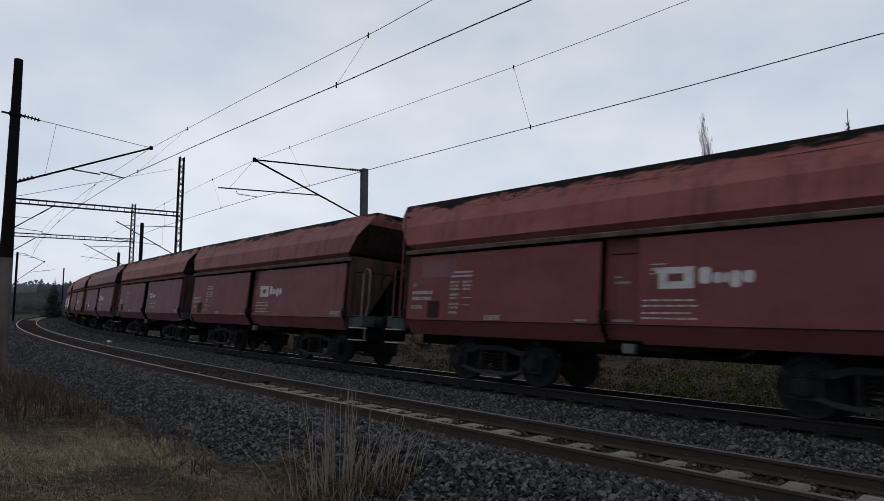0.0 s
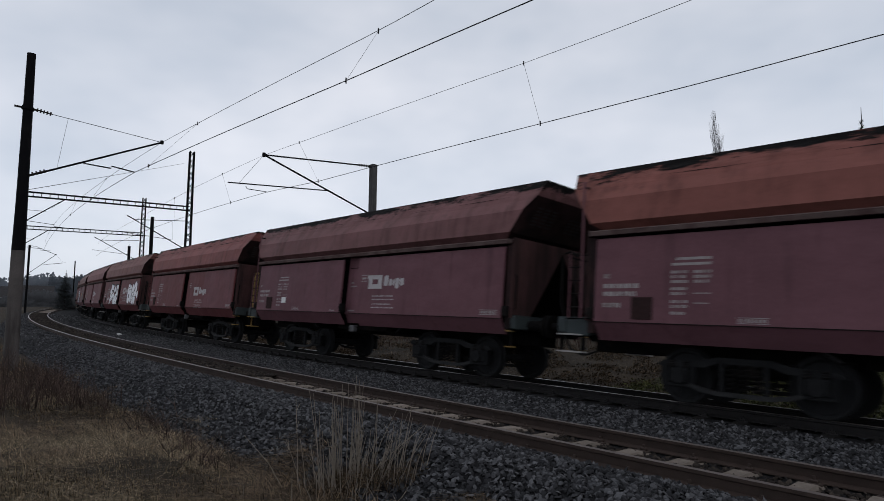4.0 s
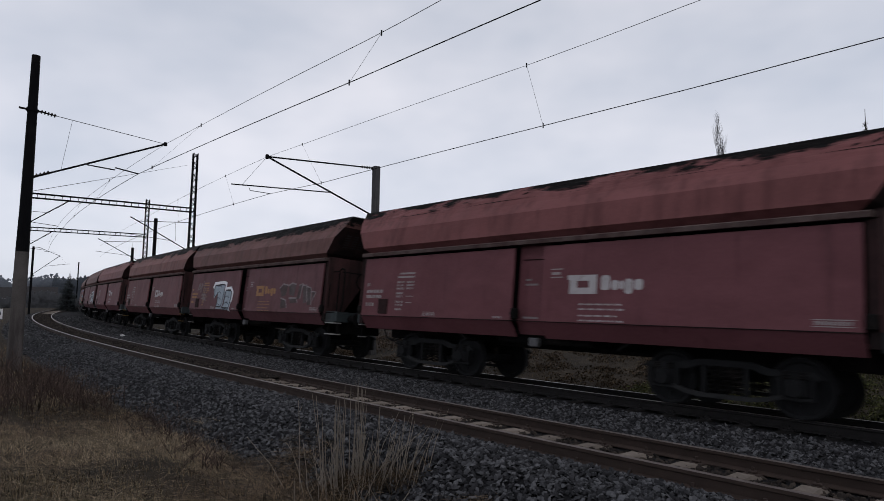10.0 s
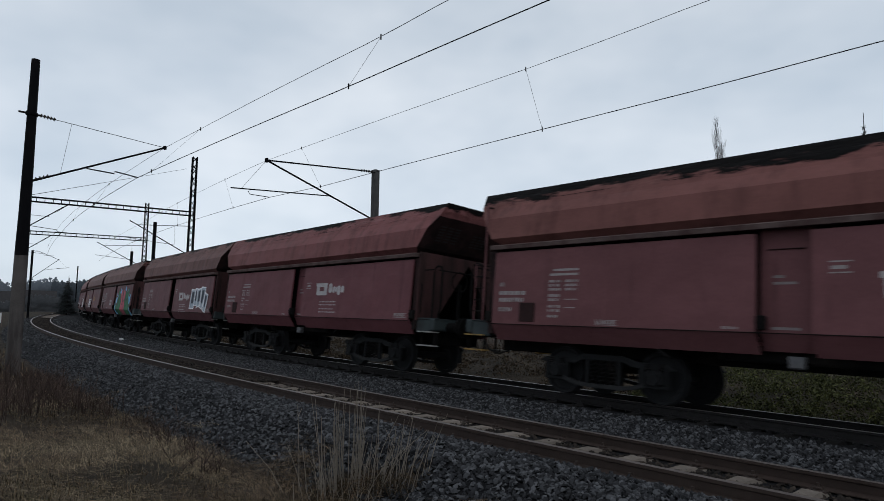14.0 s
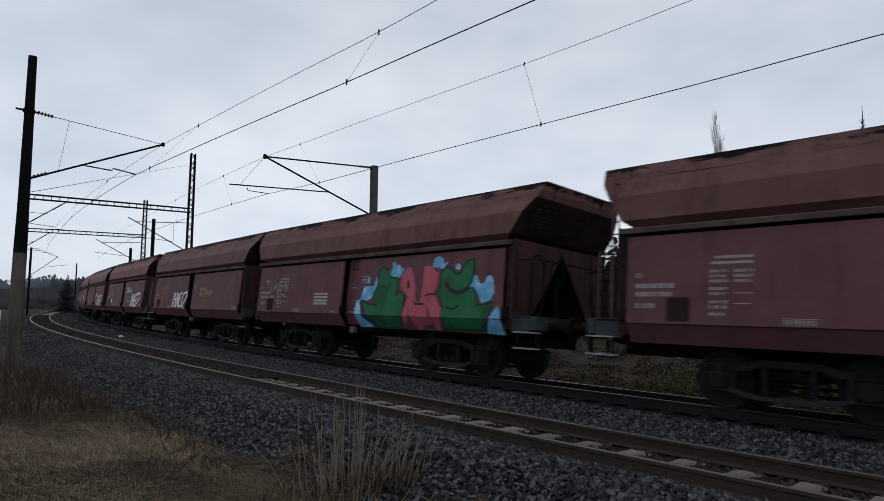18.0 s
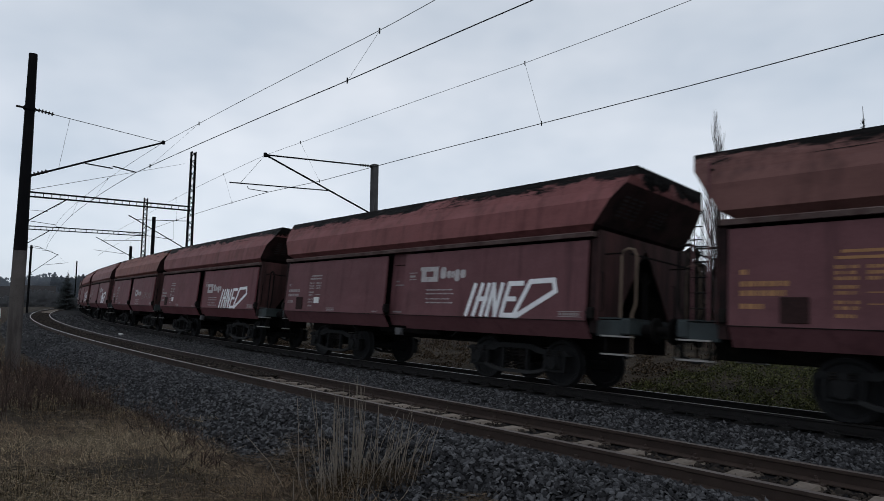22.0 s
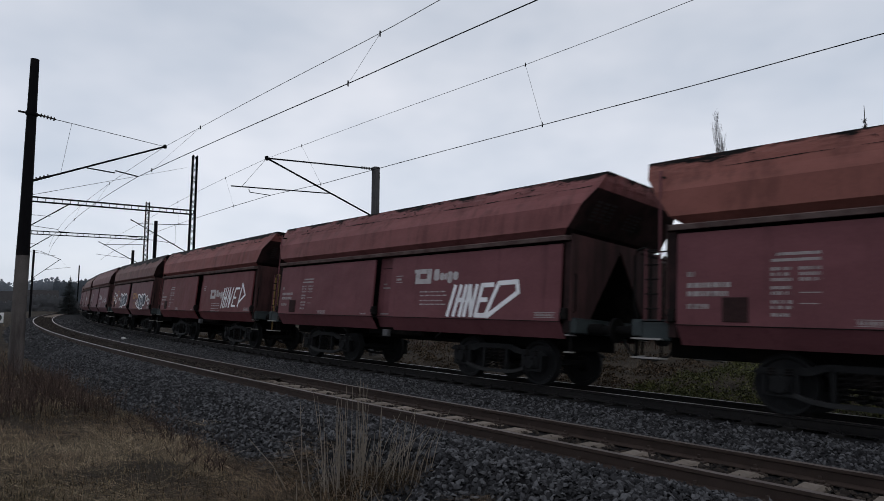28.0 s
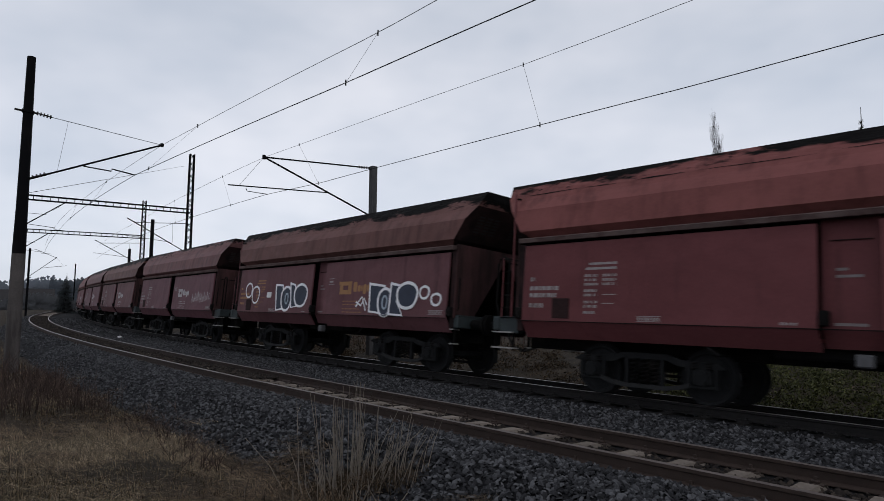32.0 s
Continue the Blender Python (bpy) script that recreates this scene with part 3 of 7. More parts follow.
def coal_edge(name, colour):
    """Paint with ragged black coal dust along the top rim."""
    m = paint(name, colour, 0.52)
    n, l = m.node_tree.nodes, m.node_tree.links
    b = n["Principled BSDF"]
    old = b.inputs["Base Color"].links[0].from_socket
    co, sep = n.new("ShaderNodeTexCoord"), n.new("ShaderNodeSeparateXYZ")
    l.new(co.outputs["Object"], sep.inputs[0])
    no = n.new("ShaderNodeTexNoise")
    no.inputs["Scale"].default_value, no.inputs["Detail"].default_value, no.inputs["Roughness"].default_value = 1.3, 10, 0.72
    oi = n.new("ShaderNodeObjectInfo")
    sh = n.new("ShaderNodeMath")
    sh.operation = "MULTIPLY"
    sh.inputs[1].default_value = 40
    l.new(oi.outputs["Random"], sh.inputs[0])
    va = n.new("ShaderNodeVectorMath")
    va.operation = "ADD"
    l.new(co.outputs["Object"], va.inputs[0])
    l.new(sh.outputs[0], va.inputs[1])
    mp = n.new("ShaderNodeMapping")
    mp.inputs["Scale"].default_value = (0.55, 1.0, 1.9)
    l.new(va.outputs[0], mp.inputs["Vector"])
    l.new(mp.outputs[0], no.inputs["Vector"])
    ma = n.new("ShaderNodeMath")
    ma.operation = "MULTIPLY_ADD"
    l.new(no.outputs[0], ma.inputs[0])
    ma.inputs[1].default_value = 1.15
    l.new(sep.outputs[2], ma.inputs[2])
    dep = n.new("ShaderNodeMath")
    dep.operation = "MULTIPLY_ADD"
    l.new(oi.outputs["Random"], dep.inputs[0])
    dep.inputs[1].default_value = 0.26
    l.new(ma.outputs[0], dep.inputs[2])
    r = n.new("ShaderNodeMapRange")
    r.inputs[1].default_value, r.inputs[2].default_value = 4.58, 4.66
    l.new(dep.outputs[0], r.inputs[0])
    crust, lift, high, bump = n.new("ShaderNodeTexNoise"), n.new("ShaderNodeMath"), n.new("ShaderNodeMapRange"), n.new("ShaderNodeBump")
    crust.inputs["Scale"].default_value, crust.inputs["Detail"].default_value = 3.2, 6
    l.new(mp.outputs[0], crust.inputs["Vector"])
    high.inputs[1].default_value, high.inputs[2].default_value = 3.66, 3.90
    l.new(sep.outputs[2], high.inputs[0])
    lift.operation = "MULTIPLY"
    l.new(crust.outputs[0], lift.inputs[0])
    l.new(high.outputs[0], lift.inputs[1])
    bump.inputs["Strength"].default_value, bump.inputs["Distance"].default_value = 0.45, 0.14
    l.new(lift.outputs[0], bump.inputs["Height"])
    l.new(b.inputs["Normal"].links[0].from_socket, bump.inputs["Normal"])
    l.new(bump.outputs[0], b.inputs["Normal"])
    mx = n.new("ShaderNodeMix")
    mx.data_type = "RGBA"
    l.new(r.outputs[0], mx.inputs[0])
    l.new(old, mx.inputs[6])
    mx.inputs[7].default_value = (0.007, 0.0065, 0.0065, 1)
    dull = n.new("ShaderNodeMapRange")
    dull.inputs[3].default_value, dull.inputs[4].default_value = 0.12, 0.03
    l.new(r.outputs[0], dull.inputs[0])
    l.new(dull.outputs[0], b.inputs["Specular IOR Level"])
    l.new(mx.outputs[2], b.inputs["Base Color"])
    return m


# lighter copies of each paint put sky light into the upper slopes' colour
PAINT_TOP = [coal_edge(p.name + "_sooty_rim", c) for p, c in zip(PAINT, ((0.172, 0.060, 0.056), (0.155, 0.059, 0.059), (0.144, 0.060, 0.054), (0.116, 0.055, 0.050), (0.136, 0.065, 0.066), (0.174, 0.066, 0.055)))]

FAR = 0.52       # the body reaches further out on the inner side of the bend
LEVELS = [(2.80, 5.60, 1.26), (2.97, 5.85, 1.47), (3.43, 6.14, 1.42), (3.74, 6.36, 1.237), (4.09, 6.45, 1.03)]


def upper_hopper():
    """Flared upper sides and the rim, open at the top."""
    bm = bmesh.new()
    rings = []
    for z, x, y in LEVELS + [(4.09, 6.39, 0.97), (3.74, 6.29, 1.18), (3.43, 6.05, 1.35), (2.90, 5.6, 1.2)]:
        rings.append([bm.verts.new(p) for p in ((-x, -y, z), (x, -y, z), (x, y + FAR, z), (-x, y + FAR, z))])
    for i, (a, b) in enumerate(zip(rings, rings[1:])):
        for k in range(4):
            if i < 3 and k in (1, 3):
                continue
            f = bm.faces.new((a[k], a[(k + 1) % 4], b[(k + 1) % 4], b[k]))
            f.material_index = 1 if i > 4 else 0
    fl = bm.faces.new(rings[-1])
    fl.material_index = 1
    bmesh.ops.recalc_face_normals(bm, faces=bm.faces[:])
    return bm


def end_hood(sx):
    """The sloping end sheet under the rim."""
    bm = bmesh.new()
    rings = [[bm.verts.new((sx * (x - d), y, z)) for y in (-w, w + FAR)] for d in (0.0, 0.03) for z, x, w in [(a, b, c - 0.002) for a, b, c in LEVELS[:4]]]
    for k in (0, 1, 2, 4, 5, 6):
        bm.faces.new((rings[k][0], rings[k][1], rings[k + 1][1], rings[k + 1][0]))
    for k in (0, 1, 2):
        for e in (0, 1):
            bm.faces.new((rings[k][e], rings[k + 1][e], rings[k + 5][e], rings[k + 4][e]))
    bm.faces.new((rings[0][0], rings[0][1], rings[4][1], rings[4][0]))
    bm.faces.new((rings[3][0], rings[3][1], rings[7][1], rings[7][0]))
    bmesh.ops.recalc_face_normals(bm, faces=bm.faces[:])
    return bm


def side_flap(x0, x1, sgn):
    prof = [(1.435, 2.67), (1.475, 1.16), (1.255, 0.84), (1.215, 0.84), (1.42, 1.16), (1.385, 2.67)]
    bm = bmesh.new()
    extrude_x(bm, [(sgn * y, z) for y, z in prof], x0, x1)
    bmesh.ops.bevel(bm, geom=[e for e in bm.edges if abs(e.verts[0].co.x - e.verts[1].co.x) < 1e-4], offset=0.008, segments=1, affect="EDGES")
    return bm


def end_wall(sx):
    """End sheet with a tall three-cornered opening."""
    bm = bmesh.new()
    t = 0.03
    for x in (5.93, 5.93 - t):
        o = [bm.verts.new((sx * x, y, z)) for y, z in ((-1.40, 1.18), (-1.40, 2.86), (1.40 + FAR, 2.86), (1.40 + FAR, 1.18))]
        i = [bm.verts.new((sx * x, y, z)) for y, z in ((-0.80, 1.18), (FAR / 2, 2.72), (0.80 + FAR, 1.18))]
        bm.faces.new((o[0], o[1], i[1], i[0]))
        bm.faces.new((o[1], o[2], i[1]))
        bm.faces.new((o[2], o[3], i[2], i[1]))
    bm.verts.ensure_lookup_table()
    v = bm.verts[:]
    for a, b in ((0, 1), (1, 2), (2, 3), (4, 5), (5, 6), (3, 6), (0, 4)):
        bm.faces.new((v[a], v[b], v[b + 7], v[a + 7]))
    bmesh.ops.recalc_face_normals(bm, faces=bm.faces[:])
    return bm


def slope_sheet(sx):
    bm = bmesh.new()
    a = [(sx * 5.30, -1.25, 2.86), (sx * 5.30, 1.25, 2.86), (sx * 1.9, 1.25, 0.72), (sx * 1.9, -1.25, 0.72)]
    v = [bm.verts.new(p) for p in a] + [bm.verts.new((p[0] + sx * 0.02, p[1], p[2] - 0.03)) for p in a]
    for f in ((0, 1, 2, 3), (7, 6, 5, 4), (0, 4, 5, 1), (1, 5, 6, 2), (2, 6, 7, 3), (3, 7, 4, 0)):
        bm.faces.new([v[k] for k in f])
    bmesh.ops.recalc_face_normals(bm, faces=bm.faces[:])
    return bm


def wheelset_mesh():
    bm = bmesh.new()
    for y in (-0.7525, 0.7525):
        s = 1 if y > 0 else -1
        rings = []
        for r, dy in ((0.10, 0.09), (0.16, 0.09), (0.19, 0.03), (0.37, 0.02), (0.40, 0.065), (0.452, 0.065), (0.460, -0.045), (0.487, -0.052), (0.487, -0.072), (0.40, -0.075), (0.37, -0.02), (0.19, -0.03), (0.16, -0.09), (0.10, -0.09)):
            rings.append([bm.verts.new((r * math.cos(k * math.pi / 12), y + s * dy, r * math.sin(k * math.pi / 12))) for k in range(24)])
        for a, b in zip(rings, rings[1:]):
            for k in range(24):
                bm.faces.new((a[k], a[(k + 1) % 24], b[(k + 1) % 24], b[k]))
    tube(bm, [(0, -1.05, 0), (0, 1.05, 0)], 0.085, n=12)
    for y in (-0.86, 0.86):
        for k in range(3):
            a = k * 2.0944
            disc(bm, (0.28 * math.cos(a), y * 0.905, 0.28 * math.sin(a)), (0, 1, 0), 0.035, 0.03, 8)
    bmesh.ops.recalc_face_normals(bm, faces=bm.faces[:])
    return bm


def bogie_frame(sgn):
    """Cast side frame: top bar, pedestals round the axle boxes and a sagging bottom strap between them."""
    bm = bmesh.new()
    y0, y1 = sorted((sgn * 0.98, sgn * 1.07))

    def bar(prof):
        a = [bm.verts.new((x, y0, z)) for x, z in prof]
        b = [bm.verts.new((x, y1, z)) for x, z in prof]
        n = len(prof)
        for i in range(n):
            bm.faces.new((a[i], a[(i + 1) % n], b[(i + 1) % n], b[i]))
        bm.faces.new(a)
        bm.faces.new(b[::-1])

    bar([(-1.42, 0.62), (-1.30, 0.70), (-0.70, 0.72), (-0.40, 0.80), (0.40, 0.80), (0.70, 0.72), (1.30, 0.70), (1.42, 0.62), (1.30, 0.60), (0.60, 0.62), (0.40, 0.70), (-0.40, 0.70), (-0.60, 0.62), (-1.30, 0.60)])
    for k in (-1, 1):
        for x in (0.76, 1.22):
            bar([(k * x, 0.30), (k * (x + 0.07), 0.28), (k * (x + 0.07), 0.64), (k * x, 0.64)])
    for x in (-0.36, 0.30):
        bar([(x, 0.24), (x + 0.06, 0.24), (x + 0.06, 0.74), (x, 0.74)])
    bmesh.ops.recalc_face_normals(bm, faces=bm.faces[:])
    return bm


def coil(x, y, z0, z1, r, turns):
    """A coil spring."""
    n = turns * 8
    return tubem([(x + r * math.cos(k * math.pi / 4), y + r * math.sin(k * math.pi / 4), z0 + (z1 - z0) * k / n) for k in range(n + 1)], 0.017, n=5)


def bogie_strap(sgn):
    """The dusty bottom strap, hung between the pedestals."""
    bm = bmesh.new()
    top = [(-0.84, 0.36), (-0.66, 0.30), (-0.40, 0.262), (0.40, 0.262), (0.66, 0.30), (0.84, 0.36)]
    prof = top + [(x, z - 0.07) for x, z in top[::-1]]
    y0, y1 = sorted((sgn * 0.975, sgn * 1.10))
    a, b = [bm.verts.new((x, y0, z)) for x, z in prof], [bm.verts.new((x, y1, z)) for x, z in prof]
    for i in range(len(prof)):
        q = (i + 1) % len(prof)
        bm.faces.new((a[i], a[q], b[q], b[i]))
    for v in (a, b):
        for i in range(5):
            bm.faces.new((v[i], v[i + 1], v[10 - i], v[11 - i]))
    bmesh.ops.recalc_face_normals(bm, faces=bm.faces[:])
    return bm


BODY = 0.27      # the body sits off the middle, away from the brakeman's platform


def side_y(z):
    """Half width of the flap's face at a height."""
    return np.interp(z, [0.84, 1.16, 2.67], [1.255, 1.475, 1.435])


def build_wagon(P):
    """P: the end with the brakeman's platform, +1 ahead or -1 behind."""
    w = empty("hopper_wagon")
    b = -P * BODY
    sh = Matrix.Translation((b, 0, 0))
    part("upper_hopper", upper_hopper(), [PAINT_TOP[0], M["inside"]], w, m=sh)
    for sx in (-1, 1):
        hood = part("end_hood", end_hood(sx), M["grimy_end"], w, "dark sloping end sheet with shade and grime in its paint", m=sh)
        bm = bmesh.new()
        for y0, y1, n in ((-1.05, -0.35, 6), (0.1, 0.6, 5)):
            for q in range(n):
                f = 0.30 + 0.085 * q
                x, z = 5.85 + (6.36 - 5.85) * f + 0.012, 2.97 + (3.74 - 2.97) * f - 0.012
                for yy in (y0, y0 + 0.36 * (y1 - y0), y0 + 0.7 * (y1 - y0)):
                    v = [(sx * x, yy, z - 0.018), (sx * x, yy + 0.26 * (y1 - y0), z - 0.018), (sx * (x + 0.02), yy + 0.26 * (y1 - y0), z + 0.018), (sx * (x + 0.02), yy, z + 0.018)]
                    bm.faces.new([bm.verts.new(p) for p in v])
        tagged(part("small_print", bm, M["grey_print"], hood, "faint rows of grey small print"), kind="stuff")
    for s in (-1, 1):
        prof = [(s * 1.20, 2.76), (s * 1.485, 2.722), (s * 1.495, 2.728), (s * 1.505, 2.805), (s * 1.48, 2.825), (s * 1.20, 2.85)]
        part("side_ledge", extrude_x(bmesh.new(), prof, -5.84, 5.84), M["ledge"], w, "dust-covered ledge over the side flaps", m=sh)
        part("side_flap", side_flap(-5.72, -0.46, s), PAINT[0], w, m=sh)
        part("side_flap", side_flap(0.30, 5.72, s), PAINT[0], w, m=sh)
        bm = extrude_x(bmesh.new(), [(s * 1.18, 2.76), (s * 1.235, 2.76), (s * 1.275, 1.16), (s * 1.14, 0.90), (s * 1.09, 0.90)], -0.45, 0.29)
        part("centre_post", bm, PAINT[0], w, m=sh)
        bm = bmesh.new()
        for x0, x1, z in ((-0.27, -0.12, 2.02), (-0.27, 0.06, 1.92), (-0.30, 0.10, 1.24)):
            y = 1.235 + 0.04 * (2.76 - z) / 1.60 + 0.004
            bm.faces.new([bm.verts.new((x, s * y, zz)) for x, zz in ((x0, z - 0.02), (x1, z - 0.02), (x1, z + 0.02), (x0, z + 0.02))])
        tagged(part("post_lettering", bm, M["faded_print"], w, m=sh), kind="stuff")
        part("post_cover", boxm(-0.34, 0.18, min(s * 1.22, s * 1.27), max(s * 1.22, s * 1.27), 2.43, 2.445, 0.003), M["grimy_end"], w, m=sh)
        # near-black sheet colours in the shadow line between ledge and flaps
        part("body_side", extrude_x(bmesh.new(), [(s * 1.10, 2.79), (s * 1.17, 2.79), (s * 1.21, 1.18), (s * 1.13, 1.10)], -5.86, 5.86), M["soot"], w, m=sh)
        for x in (-0.40, 5.80, -5.82):
            bm = boxm(x - 0.05, x + 0.07, min(s * 1.36, s * 1.50), max(s * 1.36, s * 1.50), 1.20, 1.42, 0.015)
            disc(bm, (x, s * 1.49, 1.31), (0, 1, 0), 0.05, 0.05, 10)
            part("door_latch", bm, M["soot"], w, m=sh)
        bm = bmesh.new()
        y0, y1 = sorted((s * 1.44, s * 1.490))
        box(bm, -4.98, -4.60, y0, y1, 1.22, 1.60, 0.006)
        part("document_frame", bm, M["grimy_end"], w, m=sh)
        part("release_valve", boxm(-0.05, 0.16, min(s * 1.22, s * 1.36), max(s * 1.22, s * 1.36), 0.66, 0.84, 0.02), M["galv"], w, "grey painted brake release box", m=sh)
        part("shaft", tubem([(-5.6, s * 1.10, 0.93), (5.6, s * 1.10, 0.93)], 0.045, n=8), M["soot"], w, m=sh)
        for x in (-3.05, 2.98):
            bm = bmesh.new()
            extrude_x(bm, [(s * 1.432, 2.66), (s * 1.4385, 2.66), (s * 1.4775, 1.17), (s * 1.47, 1.17)], x - 0.012, x + 0.012)
            part("sheet_seam", bm, PAINT[0], w, m=sh)
        part("weld_seam", boxm(-5.72, 5.72, min(s * 1.474, s * 1.481), max(s * 1.474, s * 1.481), 1.150, 1.166), M["soot"], w, m=sh)
    for sx in (-1, 1):
        part("end_wall", end_wall(sx), M["sooty_end"], w, "dark end sheet with a tall triangular opening, shade and soot in its paint", m=sh)
        part("slope_sheet", slope_sheet(sx), M["inside"], w, m=sh)
        wall = 5.94 + sx * b
        part("end_beam", boxm(min(sx * 6.12, sx * 6.30), max(sx * 6.12, sx * 6.30), -1.36, 1.36, 0.95, 1.22, 0.02), M["frame"], w)
        for y in (-1.28, 1.28):
            part("corner_beam", boxm(*sorted((sx * (wall - 0.05), sx * 6.12)), y - 0.06, y + 0.06, 0.90, 1.20, 0.01), M["frame"], w)
        part("platform", boxm(*sorted((sx * (wall - 0.35), sx * 6.30)), -1.34, 1.34, 1.22, 1.245), M["frame"], w)
        for y in (-0.875, 0.875):
            bm = tubem([(sx * 6.28, y, 1.05), (sx * 6.58, y, 1.05)], 0.11, n=14)
            tube(bm, [(sx * 6.52, y, 1.05), (sx * 6.86, y, 1.05)], 0.085, n=14)
            disc(bm, (sx * 6.88, y, 1.05), (1, 0, 0), 0.23, 0.05, 22)
            part("buffer", bm, M["soot"], w)
        bm = tubem([(sx * 6.2, 0, 1.0), (sx * 6.5, 0, 1.0), (sx * 6.7, 0, 0.93), (sx * 6.9, 0, 0.96)], 0.04, n=8)
        part("coupling", bm, M["soot"], w)
        part("brake_hose", tubem([(sx * 6.25, 0.35, 0.92), (sx * 6.45, 0.35, 0.62), (sx * 6.75, 0.33, 0.52), (sx * 6.9, 0.3, 0.6)], 0.025, n=7), M["black"], w)
        for y in (-1.28, 1.28):
            s = 1 if y > 0 else -1
            far = 6.28 if sx == P else 6.16
            near = wall + (0.08 if sx == P else -0.12)
            for z in (0.90, 0.58):
                part("step", boxm(*sorted((sx * near, sx * far)), y - 0.12, y + 0.12, z, z + 0.028), M["step"], w)
            for x in (near + 0.03, far - 0.03):
                part("step_hanger", boxm(*sorted((sx * x, sx * (x + 0.02))), y - 0.03, y + 0.03, 0.56, 1.2), M["soot"], w)
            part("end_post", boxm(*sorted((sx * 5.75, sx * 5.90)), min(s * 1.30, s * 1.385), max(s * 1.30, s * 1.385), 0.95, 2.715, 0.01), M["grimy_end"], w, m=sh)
            part("grab_bar", tubem([(sx * 5.94, y * 1.02, 1.35), (sx * 6.00, y * 1.04, 1.38), (sx * 6.00, y * 1.04, 2.05), (sx * 5.94, y * 1.02, 2.08)], 0.014, n=6), M["soot"], w, m=sh)
    part("centre_sill", boxm(-6.1, 6.1, -0.30, 0.30, 0.62, 0.98, 0.02), M["soot"], w)
    part("discharge_chute", boxm(-1.2, 1.2, -1.0, 1.0, 0.72, 0.95, 0.04), M["soot"], w, m=sh)
    part("air_tank", tubem([(1.95, 0.62, 0.72), (3.0, 0.62, 0.72)], 0.16, n=14), M["soot"], w, m=sh)
    # guard rails and ladder on the platform
    wall = 5.94 + P * b
    for y in (-1.22, 1.22):
        pts = [(P * 6.26, y, 0.62), (P * 6.26, y, 1.30), (P * 6.33, y, 1.50), (P * 6.33, y, 2.36), (P * 6.28, y, 2.47), (P * 6.16, y, 2.50), (P * 6.06, y, 2.46), (P * 6.03, y, 2.36), (P * 6.03, y, 1.25)]
        part("guard_rail", tubem(pts, 0.024, n=8), M["yellow"], w, "bent tube guard rail beside the platform")
        part("hand_rail", tubem([(P * 6.03, y, 2.42), (P * (wall + 0.01), y, 2.42)], 0.016, n=6), M["soot"], w)
    part("hand_rail", tubem([(P * 6.20, -1.22, 2.40), (P * 6.20, 1.22, 2.40)], 0.018, n=6), M["soot"], w)
    part("brake_column", tubem([(P * 6.0, -0.35, 1.24), (P * 6.0, -0.35, 2.15)], 0.05, n=8), M["soot"], w)
    part("brake_wheel", tubem([(P * 6.0, -0.35 + 0.25 * math.cos(k * 0.5236), 2.2 + 0.25 * math.sin(k * 0.5236)) for k in range(13)], 0.018, n=6), M["soot"], w)
    ly = 1.42 + FAR if P > 0 else -1.42
    low = P < 0        # on the near side the rungs end at the guard rail and one post goes on to the rim
    for x, top in ((5.76, 3.80), (6.02, 2.45 if low else 3.80)):
        part("ladder_rail", tubem([(P * x, ly, 1.22), (P * x, ly, top)], 0.022 if low and x < 6 else 0.015, n=6), PAINT[0] if low else M["soot"], w)
    for k in range(5 if low else 9):
        z = 1.42 + k * (0.25 if low else 0.29)
        part("rung", tubem([(P * 5.76, ly, z), (P * 6.02, ly, z)], 0.015, n=5), M["soot"], w)
    part("ladder_stay", tubem([(P * 5.76, ly, 3.70), (P * 5.76, ly - (0.3 if P > 0 else -0.3), 3.72)], 0.02, n=5), M["soot"], w)
    for sx in (-1, 1):
        g = empty("bogie")
        g.parent = w
        g.location = (sx * 3.50 + b + 0.22, 0, -DROP)
        for s in (-1, 1):
            part("side_frame", bogie_frame(s), M["bogie"], g)
            part("bottom_strap", bogie_strap(s), M["strap"], g, "dusty grey bottom strap")
            for x in (-1.02, 1.02):
                bm = boxm(x - 0.17, x + 0.17, min(s * 0.93, s * 1.10), max(s * 0.93, s * 1.10), 0.32, 0.60, 0.04)
                box(bm, x - 0.21, x + 0.21, min(s * 0.97, s * 1.08), max(s * 0.97, s * 1.08), 0.27, 0.335, 0.02)
                disc(bm, (x, s * 1.12, 0.46), (0, 1, 0), 0.125, 0.06, 16)
                for k in range(4):
                    disc(bm, (x + 0.09 * math.cos(0.785 + k * 1.571), s * 1.155, 0.46 + 0.09 * math.sin(0.785 + k * 1.571)), (0, 1, 0), 0.016, 0.02, 6)
                part("axle_box", bm, M["bogie"], g)
                for d in (-0.12, 0.12):
                    part("axle_spring", coil(x + d, s * 1.03, 0.58, 0.70, 0.055, 3), M["soot"], g)
            for x in (-0.20, 0.0, 0.20):
                part("spring", coil(x, s * 1.02, 0.27, 0.70, 0.062, 6), M["soot"], g)
        part("bolster", boxm(-0.22, 0.22, -1.0, 1.0, 0.48, 0.74, 0.03), M["soot"], g)
        part("brake_rigging", tubem([(-1.5, -0.5, 0.42), (1.5, -0.5, 0.42)], 0.03, n=6), M["soot"], g)
        for x in (-1.02, 1.02):
            part("wheelset", wheelset_mesh(), [M["wheel"]], g, m=Matrix.Translation((x, 0, 0.46)))
    lettering(w, sh)
    return w


# ---- paint on the sides: plain bars for the small print, shapes for logos and sprayed letters
def quad(bm, x0, x1, z0, z1, lift=0.004, skew=0.0):
    v = [bm.verts.new((x, -(float(side_y(z)) + lift), z)) for x, z in ((x0, z0), (x1, z0), (x1 + skew, z1), (x0 + skew, z1))]
    bm.faces.new(v)


def poly(bm, pts, lift=0.004):
    bm.faces.new([bm.verts.new((x, -(float(side_y(z)) + lift), z)) for x, z in pts])


